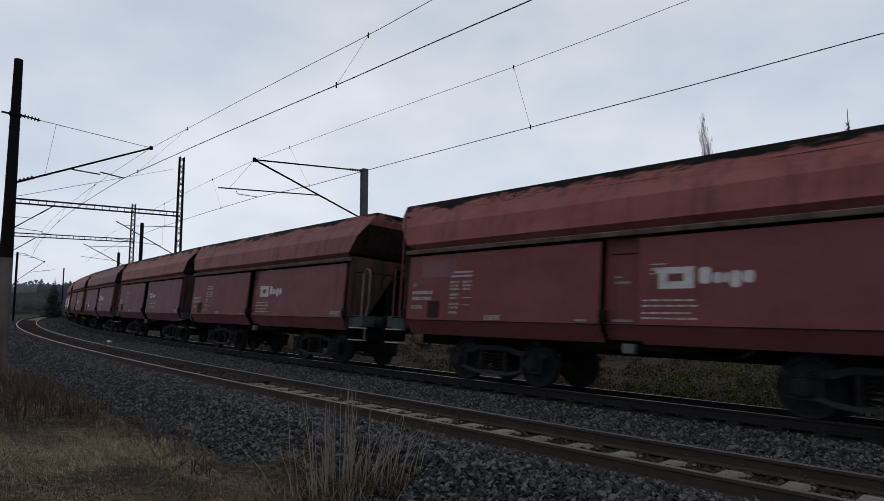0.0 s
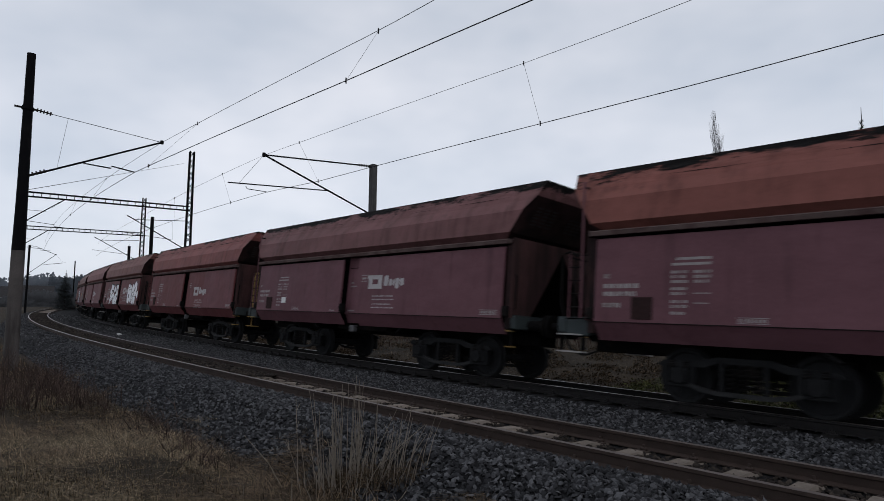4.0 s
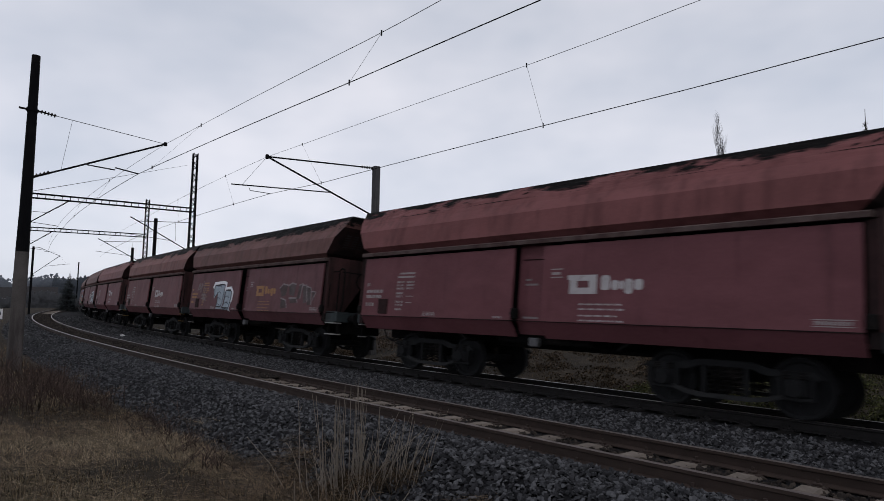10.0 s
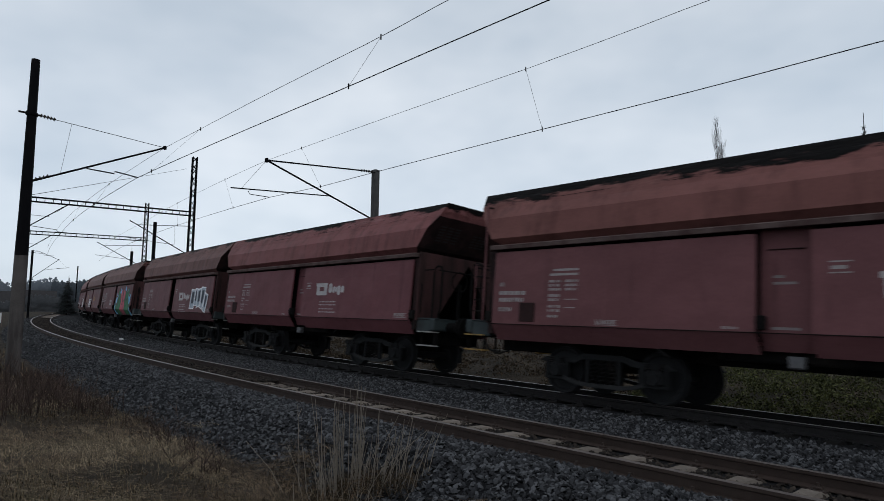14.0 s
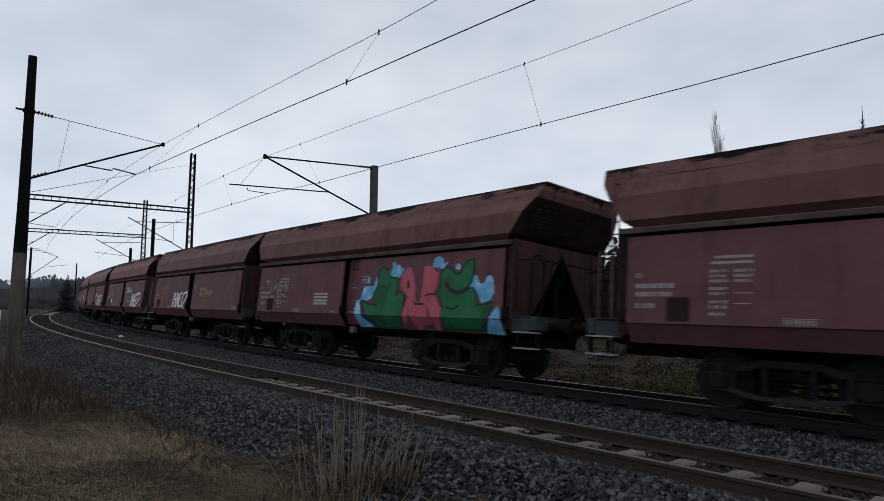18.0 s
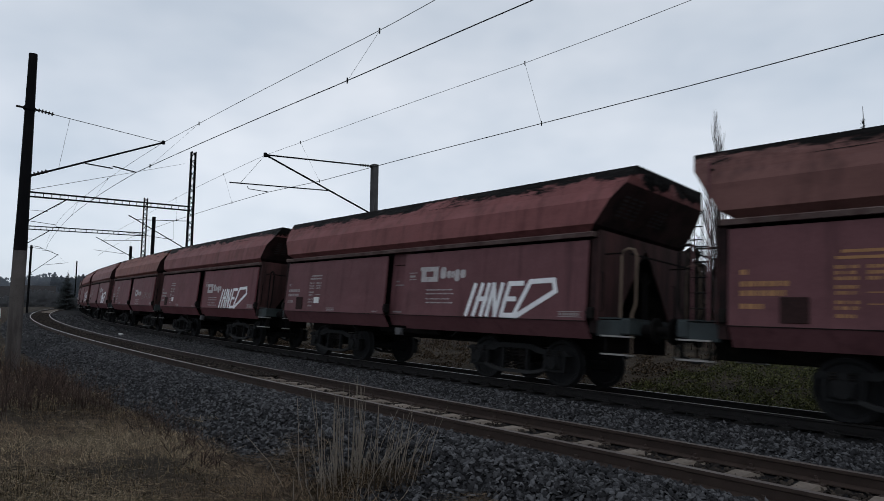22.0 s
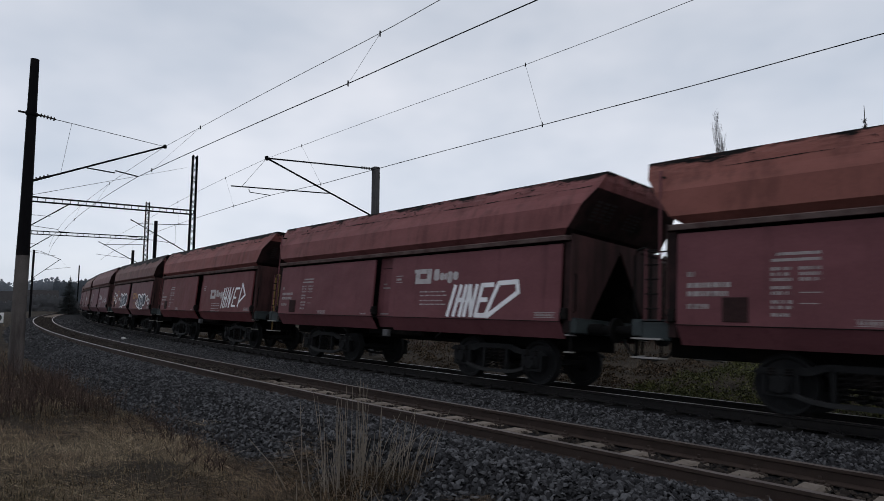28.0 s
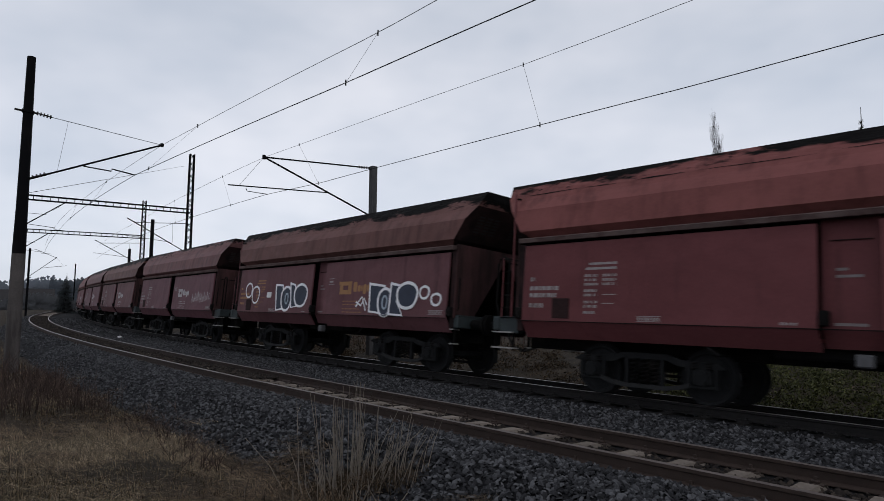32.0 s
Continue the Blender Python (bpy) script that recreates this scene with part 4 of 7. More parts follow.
def ribbon(bm, pts, wd, lift=0.006):
    """A brush stroke of width wd along points (x, z)."""
    n = len(pts)
    L, R = [], []
    for i, (x, z) in enumerate(pts):
        ax, az = pts[max(i - 1, 0)]
        bx, bz = pts[min(i + 1, n - 1)]
        dx, dz = bx - ax, bz - az
        d = math.hypot(dx, dz) or 1
        ux, uz = -dz / d * wd / 2, dx / d * wd / 2
        ex = dx / d * wd * 0.3 * (-1 if i == 0 else 1 if i == n - 1 else 0)
        ez = dz / d * wd * 0.3 * (-1 if i == 0 else 1 if i == n - 1 else 0)
        for out, k in ((L, 1), (R, -1)):
            zz = z + ez + k * uz
            out.append(bm.verts.new((x + ex + k * ux, -(float(side_y(zz)) + lift), zz)))
    for i in range(n - 1):
        bm.faces.new((R[i], R[i + 1], L[i + 1], L[i]))


def blob_pts(cx, cz, rx, rz, n=26, wob=0.05, ph=0.0):
    return [(cx + rx * math.cos(a) * (1 + wob * math.sin(3 * a + ph)), cz + rz * math.sin(a) * (1 + wob * math.cos(2 * a + ph))) for a in (2 * math.pi * k / n for k in range(n))]


def lettering(w, sh):
    bm = bmesh.new()
    for z, x1 in ((1.98, -5.42), (1.80, -4.86), (1.66, -4.90), (1.46, -5.20)):
        x = -5.54
        while x < x1:
            d = 0.05 + 0.03 * ((int(x * 100) * 7) % 3)
            quad(bm, x, min(x + d, x1), z - 0.04, z + 0.04)
            x += d + 0.02
    tagged(part("number_lettering", bm, M["stencil"], w, "rows of small white stencilled characters", m=sh), kind="stuff")
    bm = bmesh.new()
    def dashes(x0, x1, z, h, seed):
        x, k = x0, seed
        while x < x1:
            k = (k * 7 + 3) % 11
            d = 0.035 + 0.012 * (k % 4)
            quad(bm, x, min(x + d, x1), z - h, z + h)
            x += d + 0.016 + 0.03 * (k % 3 == 0)

    for q, z in enumerate((2.24, 2.15)):
        quad(bm, -4.20 - 0.07 * q, -3.62, z - 0.022, z + 0.022)
    for q, z in enumerate((2.02, 1.94, 1.86, 1.74, 1.66, 1.53, 1.45, 1.34)):
        dashes(-4.28, -4.00, z, 0.024, 3 + q)
        if z > 1.8:
            dashes(-3.90, -3.62, z, 0.024, 5 + q)
    quad(bm, -3.90, -3.62, 1.66, 1.675)
    quad(bm, -3.90, -3.66, 1.50, 1.515)
    tagged(part("load_table", bm, M["stencil"], w, "white stencilled load table", m=sh), kind="stuff")
    bm = bmesh.new()
    quad(bm, 0.52, 0.80, 2.18, 2.20)
    quad(bm, 0.52, 0.80, 2.02, 2.04)
    quad(bm, 0.54, 0.74, 2.08, 2.13)
    tagged(part("panel_lettering", bm, M["stencil"], w, m=sh), kind="stuff")
    bm = bmesh.new()
    quad(bm, 5.10, 5.63, 1.222, 1.236)
    quad(bm, 5.10, 5.63, 1.318, 1.332)
    for k in range(9):
        quad(bm, 5.13 + 0.053 * k, 5.165 + 0.053 * k - 0.006 * (k % 3 == 1), 1.25, 1.304)
    tagged(part("depot_lettering", bm, M["stencil"], w, m=sh), kind="stuff")
    bm = bmesh.new()
    for k in range(8):
        quad(bm, -3.20 + 0.054 * k, -3.165 + 0.054 * k - 0.01 * (k % 3 == 1), 1.215, 1.27)
    quad(bm, -3.22, -2.77, 1.195, 1.205)
    quad(bm, -3.22, -2.77, 1.282, 1.292)
    for k in range(5):
        quad(bm, -0.95 + 0.05 * k, -0.918 + 0.05 * k, 1.20, 1.24)
    tagged(part("inspection_lettering", bm, M["stencil"], w, m=sh), kind="stuff")


def logo(w, sh, material, x=1.17, z=1.72, k=1.0, notice=0.23):
    """A square ring and a row of rounded blocks."""
    bm = bmesh.new()
    for a in ((0, 0.60, 0, 0.12), (0, 0.60, 0.25, 0.36), (0, 0.17, 0.12, 0.25), (0.43, 0.60, 0.12, 0.25), (-0.05, 0.0, 0.27, 0.36)):
        quad(bm, x + a[0] * k, x + a[1] * k, z + a[2] * k, z + a[3] * k)
    part("logo_ring", bm, material, w, "plain square ring of the operator's mark", m=sh)
    bm = bmesh.new()
    for cx, h, wd in ((0.78, 0.27, 0.19), (0.98, 0.18, 0.15), (1.11, 0.18, 0.08), (1.25, 0.20, 0.16), (1.44, 0.19, 0.17)):
        dz = -0.07 if cx == 1.25 else 0.0
        a, b, c, d = x + (cx - wd / 2) * k, x + (cx + wd / 2) * k, z + (0.07 + dz) * k, z + (0.07 + h) * k
        e = 0.04 * k
        poly(bm, [(a + e, c), (b - e, c), (b, c + e), (b, d - e), (b - e, d), (a + e, d), (a, d - e), (a, c + e)])
    part("logo_wordmark", bm, material, w, "row of rounded blocks of the operator's mark", m=sh)
    if k > 0.55:
        bm = bmesh.new()
        for dz, x1 in ((-0.19, 1.13), (-0.28, 1.16), (-0.40, 1.02), (-0.49, 1.14)):
            a, j = x + notice, int(dz * 100) % 7
            while a < x + notice - 0.23 + x1:
                j = (j * 5 + 2) % 13
                d = 0.022 + 0.008 * (j % 4)
                quad(bm, a, a + d, z + dz - 0.017, z + dz + 0.013 + 0.006 * (j % 2))
                a += d + 0.010 + 0.022 * (j % 5 == 0)
        tagged(part("notice_lettering", bm, material, w, m=sh), kind="stuff")


def sprayed(w, sh, paths, wd, material, edge=None, label="sprayed graffiti letter", extra=0.09):
    """One letter a part; each letter is a list of strokes."""
    for strokes in paths:
        bm = bmesh.new()
        for st in strokes:
            ribbon(bm, st, wd, 0.009)
        ob = part("graffiti_letter", bm, material, w, label, m=sh)
        if edge is not None:
            bm = bmesh.new()
            for st in strokes:
                ribbon(bm, st, wd + extra, 0.005)
            part("outline", bm, edge, ob)


def pennant_word(x0, z0, wd, h):
    """The slanted five-letter word with a pennant-shaped last letter."""
    f = lambda pts: [(x0 + u * wd, z0 + v * h) for u, v in pts]
    return [[f([(0, 0), (0.10, 0.95)])],
            [f([(0.095, 0), (0.19, 0.95)]), f([(0.19, 0), (0.27, 0.95)]), f([(0.13, 0.5), (0.25, 0.5)])],
            [f([(0.26, 0), (0.33, 0.95)]), f([(0.33, 0.95), (0.36, 0.0)]), f([(0.36, 0), (0.43, 0.95)])],
            [f([(0.43, 0.0), (0.51, 0.95)]), f([(0.51, 0.95), (0.66, 0.96)]), f([(0.47, 0.5), (0.58, 0.5)]), f([(0.43, 0.02), (0.55, 0.02)])],
            [f([(0.57, 0), (0.74, 1.0)]), f([(0.74, 1.0), (0.98, 1.03)]), f([(0.98, 1.03), (1.0, 0.72)]), f([(1.0, 0.72), (0.60, 0.0)])]]


GW = mat("sprayed_white", (0.72, 0.72, 0.74), 0.6, 0, 0.14, 4, 50, 0)
GB = mat("sprayed_black", (0.022, 0.022, 0.026), 0.6, 0, 0.2, 4, 50, 0)
GG = mat("sprayed_green", (0.022, 0.125, 0.050), 0.6, 0, 0.3, 1.6, 30, 0, stain=(0.012, 0.06, 0.03), stain_at=0.55)
GD = mat("sprayed_dark_green", (0.010, 0.045, 0.022), 0.6, 0, 0.2, 4, 50, 0)
GP = mat("sprayed_pink", (0.40, 0.085, 0.120), 0.6, 0, 0.2, 2, 30, 0)
GS = mat("sprayed_sky_blue", (0.13, 0.36, 0.58), 0.6, 0, 0.3, 3, 30, 0, stain=(0.42, 0.58, 0.70), stain_at=0.56, stain_scale=3)
GN = mat("sprayed_navy", (0.035, 0.042, 0.062), 0.6, 0, 0.2, 4, 50, 0)
GL = mat("sprayed_pale_blue_grey", (0.30, 0.35, 0.40), 0.6, 0, 0.3, 5, 40, 0)
GH = mat("washed_out_spray", (0.085, 0.070, 0.070), 0.7, 0, 0.5, 2, 40, 0, stain=(0.055, 0.034, 0.034), stain_at=0.5, stain_scale=3)
GF = mat("faded_spray", (0.20, 0.17, 0.17), 0.7, 0, 0.3, 5, 40, 0)


TRAIN = [18.21, 9.94, 1.69, -6.48, -14.61, -22.72, -30.81, -38.94, -47.04, -55.11, -63.15, -71.22, -79.29, -87.29, -95.19, -103.01, -110.75, -118.41, -126.0, -133.56,
         -141.09, -148.46, -155.6, -162.59, -169.45, -176.26, -183.04, -189.72, -196.21, -202.5, -208.68, -214.77, -220.81]
WAGON = 13.861


def train_s(t):
    """Place along the line of the first wagon's middle, second by second, smoothed between."""
    i = min(int(t), 31)
    u = t - i
    p = TRAIN
    a, b = p[i], p[i + 1]
    m0 = (p[i + 1] - p[i - 1]) / 2 if i else p[1] - p[0]
    m1 = (p[i + 2] - p[i]) / 2 if i < 31 else p[32] - p[31]
    return (2 * u ** 3 - 3 * u * u + 1) * a + (u ** 3 - 2 * u * u + u) * m0 + (3 * u * u - 2 * u ** 3) * b + (u ** 3 - u * u) * m1 + 1.385


def wagon_pose(sc):
    a, b = at(sc - 3.60, C2), at(sc + 3.60, C2)
    d = a - b
    return Matrix.Translation(Vector(((a.x + b.x) / 2, (a.y + b.y) / 2, -CANT / 2))) @ Matrix.Rotation(math.atan2(d.y, d.x), 4, "Z") @ Matrix.Rotation(-math.asin(CANT / GAUGE), 4, "X")

PLATFORM = {-2: 1, -1: -1, 0: 1, 1: -1, 2: -1, 3: -1, 4: 1, 5: 1, 6: 1, 7: -1, 8: 1, 9: -1, 10: 1, 11: -1, 12: 1, 13: 1, 14: -1, 15: -1, 16: -1, 17: -1, 18: 1}
TONE = {-2: 5, -1: 0, 0: 1, 1: 4, 2: 4, 3: 0, 4: 0, 5: 1, 6: 3, 7: 2, 8: 1, 9: 3, 10: 3, 11: 3, 12: 3, 13: 1, 14: 1, 15: 1, 16: 0, 17: 3, 18: 4, 19: 3, 20: 4, 21: 1, 22: 3, 23: 1, 24: 2, 25: 3, 26: 1}
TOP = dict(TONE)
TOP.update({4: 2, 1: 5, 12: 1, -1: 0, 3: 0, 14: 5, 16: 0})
TONE_WORD = ["oxide red", "maroon", "brown-red", "dusty brown", "dull plum", "bright rust"]
RAILS = {0: "pale_rail", 12: "pale_rail", 2: "yellow", 15: "yellow"}
STEPS = {2: "yellow", 3: "yellow", 7: "yellow"}
NOTE = {4: "sprayed with large white letters", 6: "with pale sprayed blocks and scribbles", 9: "with outlined pale sprayed letters", 10: "sprayed with a green and pink mural",
        11: "with a sprayed white word", 12: "with a white slanted sprayed word", 13: "with a white slanted sprayed word", 15: "with a white slanted sprayed word", 16: "with a white sprayed word",
        17: "with outlined dark sprayed letters", 18: "with a small white tag"}
LOGO = {-1: (0.67, 1.77, 1.0, -0.28), 0: (0.55, 1.79, 1.0, -0.25), 1: (0.87, 1.88, 0.62), 2: (0.86, 1.82), 3: (1.20, 1.67), 4: (1.26, 1.82), 5: (0.97, 1.70), 6: (1.13, 1.69), 7: (1.17, 1.67), 8: (1.14, 1.81), 9: (1.21, 1.68), 11: (1.25, 1.71), 12: (0.97, 1.96), 13: (0.83, 1.77), 14: (1.38, 1.66), 15: (1.30, 1.97), 16: (1.44, 1.68), 17: (1.14, 1.73)}
MODEL = {1: build_wagon(1), -1: build_wagon(-1)}
USED = set()
WAGONS = {}
for n in range(-2, 27):
    P = PLATFORM.get(n, 1 if n % 2 else -1)
    if P in USED:
        w = copy_thing(MODEL[P], Matrix())
    else:
        w = MODEL[P]
        USED.add(P)
    WAGONS[n] = w


def slope_y(z):
    return np.interp(z, [3.43, 3.74, 4.09], [1.42, 1.237, 1.03])


def torn_seam(n, w, sh):
    """Black gaps along the bent lip of the upper sheet, and scabs of soot on the slope above it."""
    rng = np.random.default_rng(500 + n)
    worn = n in (14, 15, 16, 3)
    bm = bmesh.new()
    x = -6.1 + rng.uniform(0, 1.5)
    while x < 5.9:
        l = rng.uniform(0.5, 1.9) if worn else rng.uniform(0.4, 2.2)
        k = max(4, int(l / 0.09))
        zc = 3.79 + rng.normal(0, 0.005)
        amp = rng.uniform(0.009, 0.022) if worn else rng.uniform(0.003, 0.010)
        prev = None
        for i in range(k + 1):
            u = i / k
            h = amp * math.sin(math.pi * min(max(u, 0.04), 0.96)) * rng.uniform(0.35, 1.0)
            zc += rng.normal(0, 0.0025)
            pair = [bm.verts.new((min(x + u * l, 6.2), -(float(slope_y(z)) + 0.007), z)) for z in (zc - h, zc + h)]
            if prev:
                bm.faces.new((prev[0], pair[0], pair[1], prev[1]))
            prev = pair
        x += l + (rng.uniform(0.03, 0.4) if worn else rng.uniform(0.1, 1.2))
    tagged(part("torn_seam", bm, M["soot"], w, "ragged black gap along the bent upper sheet", m=sh), kind="stuff")
    bm = bmesh.new()
    for k in range(26 if worn else 16):
        cx, cz = rng.uniform(-6.0, 6.0), rng.uniform(3.86, 4.03)
        rx, rz, tilt, q = rng.uniform(0.02, 0.11), rng.uniform(0.010, 0.032), rng.uniform(-0.9, 0.9), 9
        pts = []
        for a in range(q):
            g = rng.uniform(0.45, 1.0)
            u, v = rx * g * math.cos(6.283 * a / q), rz * g * math.sin(6.283 * a / q)
            zz = min(cz + v + tilt * u, 4.07)
            pts.append(bm.verts.new((cx + u, -(float(slope_y(zz)) + 0.006), zz)))
        bm.faces.new(pts)
    tagged(part("soot_scab", bm, M["soot"], w, "scabs of soot on the upper slope", m=sh), kind="stuff")


def dress():
    """Each wagon's own paint, marks and graffiti."""
    for n, w in WAGONS.items():
        P = PLATFORM.get(n, 1 if n % 2 else -1)
        sh = Matrix.Translation((-P * BODY, 0, 0))
        rail = M[RAILS.get(n, "soot")]
        for o in w.children_recursive:
            if o.type != "MESH":
                continue
            kind = o.name.split(".")[0]
            for sl in o.material_slots:
                old = sl.material
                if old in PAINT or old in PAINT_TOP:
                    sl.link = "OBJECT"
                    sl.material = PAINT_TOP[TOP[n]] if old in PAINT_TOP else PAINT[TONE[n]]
                elif kind == "guard_rail":
                    sl.link = "OBJECT"
                    sl.material = rail
                elif kind == "step" and n in STEPS:
                    sl.link = "OBJECT"
                    sl.material = M[STEPS[n]]
                elif kind in ("number_lettering", "load_table") and n in (6, 11, 17):
                    sl.link = "OBJECT"
                    sl.material = M["orange"]
        if n != 10:
            logo(w, sh, M["orange"] if n in (6, 11, 17) else M["white"], *LOGO.get(n, (1.15, 1.72)))
        torn_seam(n, w, sh)
        tagged(w, "%s steel hopper wagon %s" % (TONE_WORD[TONE[n]], NOTE.get(n, "with sooty upper sides")), "freight wagon", "wagons of the coal train")
        if n == 16:
            sprayed(w, sh, [[[(2.80, 1.32), (3.02, 2.07)]], [[(2.98, 1.32), (3.22, 2.09)], [(3.15, 1.34), (3.43, 2.09)], [(3.02, 1.69), (3.31, 1.69)]],
                            [[(3.36, 1.35), (3.63, 2.10)], [(3.63, 2.10), (3.62, 1.33)], [(3.62, 1.33), (3.92, 2.08)]],
                            [[(3.92, 1.39), (4.17, 2.05)], [(4.17, 2.05), (4.54, 2.05)], [(4.00, 1.71), (4.29, 1.70)], [(3.90, 1.39), (4.26, 1.39)]],
                            [[(4.52, 1.36), (4.80, 2.21)], [(4.80, 2.21), (5.14, 1.80)], [(5.14, 1.80), (4.56, 1.50)]]], 0.075, GW)
        if n in (12, 13, 15):
            x0, z0, wd, h = {12: (2.60, 1.21, 2.42, 0.70), 13: (2.36, 1.21, 2.60, 0.70), 15: (2.56, 1.23, 2.10, 0.70)}[n]
            sprayed(w, sh, pennant_word(x0, z0, wd, h), 0.10, GW)
        if n == 11:
            sprayed(w, sh, [[[(-2.46, 1.26), (-2.29, 1.89)]], [[(-2.26, 1.26), (-2.09, 1.87)], [(-2.0, 1.26), (-1.84, 1.87)], [(-2.24, 1.58), (-1.96, 1.59)]], [[(-1.84, 1.26), (-1.69, 1.86)], [(-1.69, 1.86), (-1.62, 1.28)], [(-1.62, 1.28), (-1.46, 1.86)]],
                            [[(-1.52, 1.28), (-1.40, 1.86), (-1.12, 1.86)], [(-1.52, 1.58), (-1.30, 1.58)], [(-1.52, 1.28), (-1.16, 1.27)]], [[(-1.12, 1.27), (-0.95, 1.83)], [(-0.95, 1.83), (-0.46, 1.91)], [(-0.46, 1.91), (-0.39, 1.73)], [(-0.39, 1.73), (-0.98, 1.27)]],
                            [[(-0.78, 1.21), (-0.72, 1.23)]]], 0.085, GW)
        if n == 4:
            def letter(pts):
                bm = bmesh.new()
                poly(bm, pts, 0.009)
                ob = part("graffiti_letter", bm, GW, w, "large white sprayed block letter with black edges", m=sh)
                bm = bmesh.new()
                ribbon(bm, pts + pts[:1], 0.085, 0.006)
                part("outline", bm, GB, ob)

            def counter(pts):
                bm = bmesh.new()
                poly(bm, pts, 0.013)
                part("graffiti_mark", bm, GB, w, "black sprayed wedge", m=sh)

            def bubble(shapes, hole):
                bm = bmesh.new()
                for k, pts in enumerate(shapes):
                    poly(bm, pts, 0.010 + 0.0015 * k)
                ob = part("graffiti_letter", bm, GW, w, "white sprayed bubble letter", m=sh)
                bm = bmesh.new()
                for k, pts in enumerate(shapes):
                    cx, cz = sum(p[0] for p in pts) / len(pts), sum(p[1] for p in pts) / len(pts)
                    poly(bm, [(x + 0.06 * (1 if x > cx else -1) * abs(x - cx) / (abs(x - cx) + abs(z - cz)), z + 0.06 * (1 if z > cz else -1) * abs(z - cz) / (abs(x - cx) + abs(z - cz))) for x, z in pts], 0.005 + 0.0015 * k)
                part("outline", bm, GB, ob)
                if hole:
                    bm = bmesh.new()
                    poly(bm, blob_pts(*hole), 0.016)
                    part("counter", bm, GB, ob)

            def line(pts):
                bm = bmesh.new()
                ribbon(bm, pts, 0.035, 0.017)
                part("graffiti_line", bm, GB, w, "thin black sprayed line", m=sh)

            def scrawl(pts):
                sprayed(w, sh, [[pts]], 0.035, GF, label="faded sprayed scribble")

            for pair, hole in ((((3.06, 2.06, 0.32, 0.34), (3.18, 1.64, 0.45, 0.40)), (3.22, 1.68, 0.14, 0.14)), (((3.57, 2.06, 0.22, 0.26), (3.79, 1.66, 0.20, 0.38)), None),
                               (((4.20, 2.09, 0.26, 0.29), (4.36, 1.58, 0.33, 0.37)), None), (((4.84, 1.46, 0.25, 0.25), (4.86, 2.06, 0.41, 0.45)), (4.76, 2.05, 0.12, 0.13))):
                bubble([blob_pts(*p, wob=0.03) for p in pair], hole)
            for k in range(5):
                line([(4.20 + 0.02 * k, 1.44 + 0.06 * k), (4.34, 1.46 + 0.06 * k), (4.50 - 0.02 * k, 1.42 + 0.06 * k)])
            bubble([[(5.18, 1.69), (5.32, 1.86), (5.48, 1.95), (5.64, 1.93), (5.70, 1.81), (5.70, 1.64), (5.67, 1.53), (5.54, 1.56), (5.39, 1.65)]], None)
            letter([(-2.98, 2.45), (-2.01, 2.36), (-2.14, 2.06), (-2.64, 2.11), (-2.65, 1.99), (-2.33, 1.96), (-2.5, 1.82), (-2.68, 1.8), (-2.67, 1.7), (-2.1, 1.89), (-1.92, 1.61), (-2.19, 1.51), (-2.6, 1.37), (-2.96, 1.34), (-3.01, 1.17), (-3.18, 1.17), (-3.11, 1.72)])
            letter([(-1.57, 2.4), (-1.41, 2.33), (-1.29, 2.19), (-1.22, 2.09), (-1.5, 1.93), (-1.64, 2.04), (-1.8, 1.91), (-1.63, 1.47), (-1.5, 1.71), (-1.2, 1.87), (-0.96, 1.63), (-1.18, 1.33), (-1.28, 1.17), (-1.75, 1.17), (-1.78, 1.32), (-2.04, 1.86), (-1.99, 1.99)])
            letter([(-1.08, 2.4), (-0.46, 2.38), (-0.47, 2.15), (-0.52, 2.0), (-0.46, 1.88), (-0.46, 1.53), (-0.58, 1.17), (-1.08, 1.17), (-1.13, 1.24), (-0.94, 1.61), (-1.1, 1.9)])
            letter([(-3.17, 2.18), (-3.08, 2.17), (-3.13, 1.87), (-3.32, 1.88)])
            letter([(-2.23, 1.46), (-1.97, 1.51), (-1.78, 1.22), (-1.92, 1.18)])
            for wedge in ([(-2.96, 2.54), (-1.9, 2.44), (-2.01, 2.36), (-2.98, 2.45)], [(-1.11, 2.47), (-0.46, 2.45), (-0.46, 2.38), (-1.08, 2.40)], [(-0.83, 2.17), (-0.6, 2.16), (-0.76, 1.92)], [(-0.82, 1.72), (-0.52, 1.72), (-0.8, 1.47)],
                          [(-1.52, 2.5), (-1.37, 2.49), (-1.08, 2.11), (-1.22, 2.08), (-1.31, 2.24), (-1.5, 2.38)], [(-1.45, 1.87), (-1.2, 2.01), (-1.08, 2.11), (-1.1, 1.92)], [(-2.14, 2.06), (-2.01, 2.36), (-1.92, 2.30), (-2.02, 2.04)], [(-2.33, 1.96), (-2.1, 1.99), (-2.02, 2.05), (-2.64, 2.11), (-2.65, 2.03)],
                          [(-1.22, 1.17), (-1.10, 1.17), (-1.04, 1.42), (-1.16, 1.32)], [(-1.70, 1.75), (-1.63, 1.47), (-1.57, 1.55), (-1.62, 1.84)]):
                counter(wedge)
            for strokes in ([(-3.0, 1.60), (-2.85, 1.62), (-2.75, 1.55)], [(-2.9, 1.42), (-2.7, 1.40), (-2.45, 1.52)], [(-2.4, 1.52), (-2.2, 1.58), (-2.05, 1.50)]):
                line(strokes)
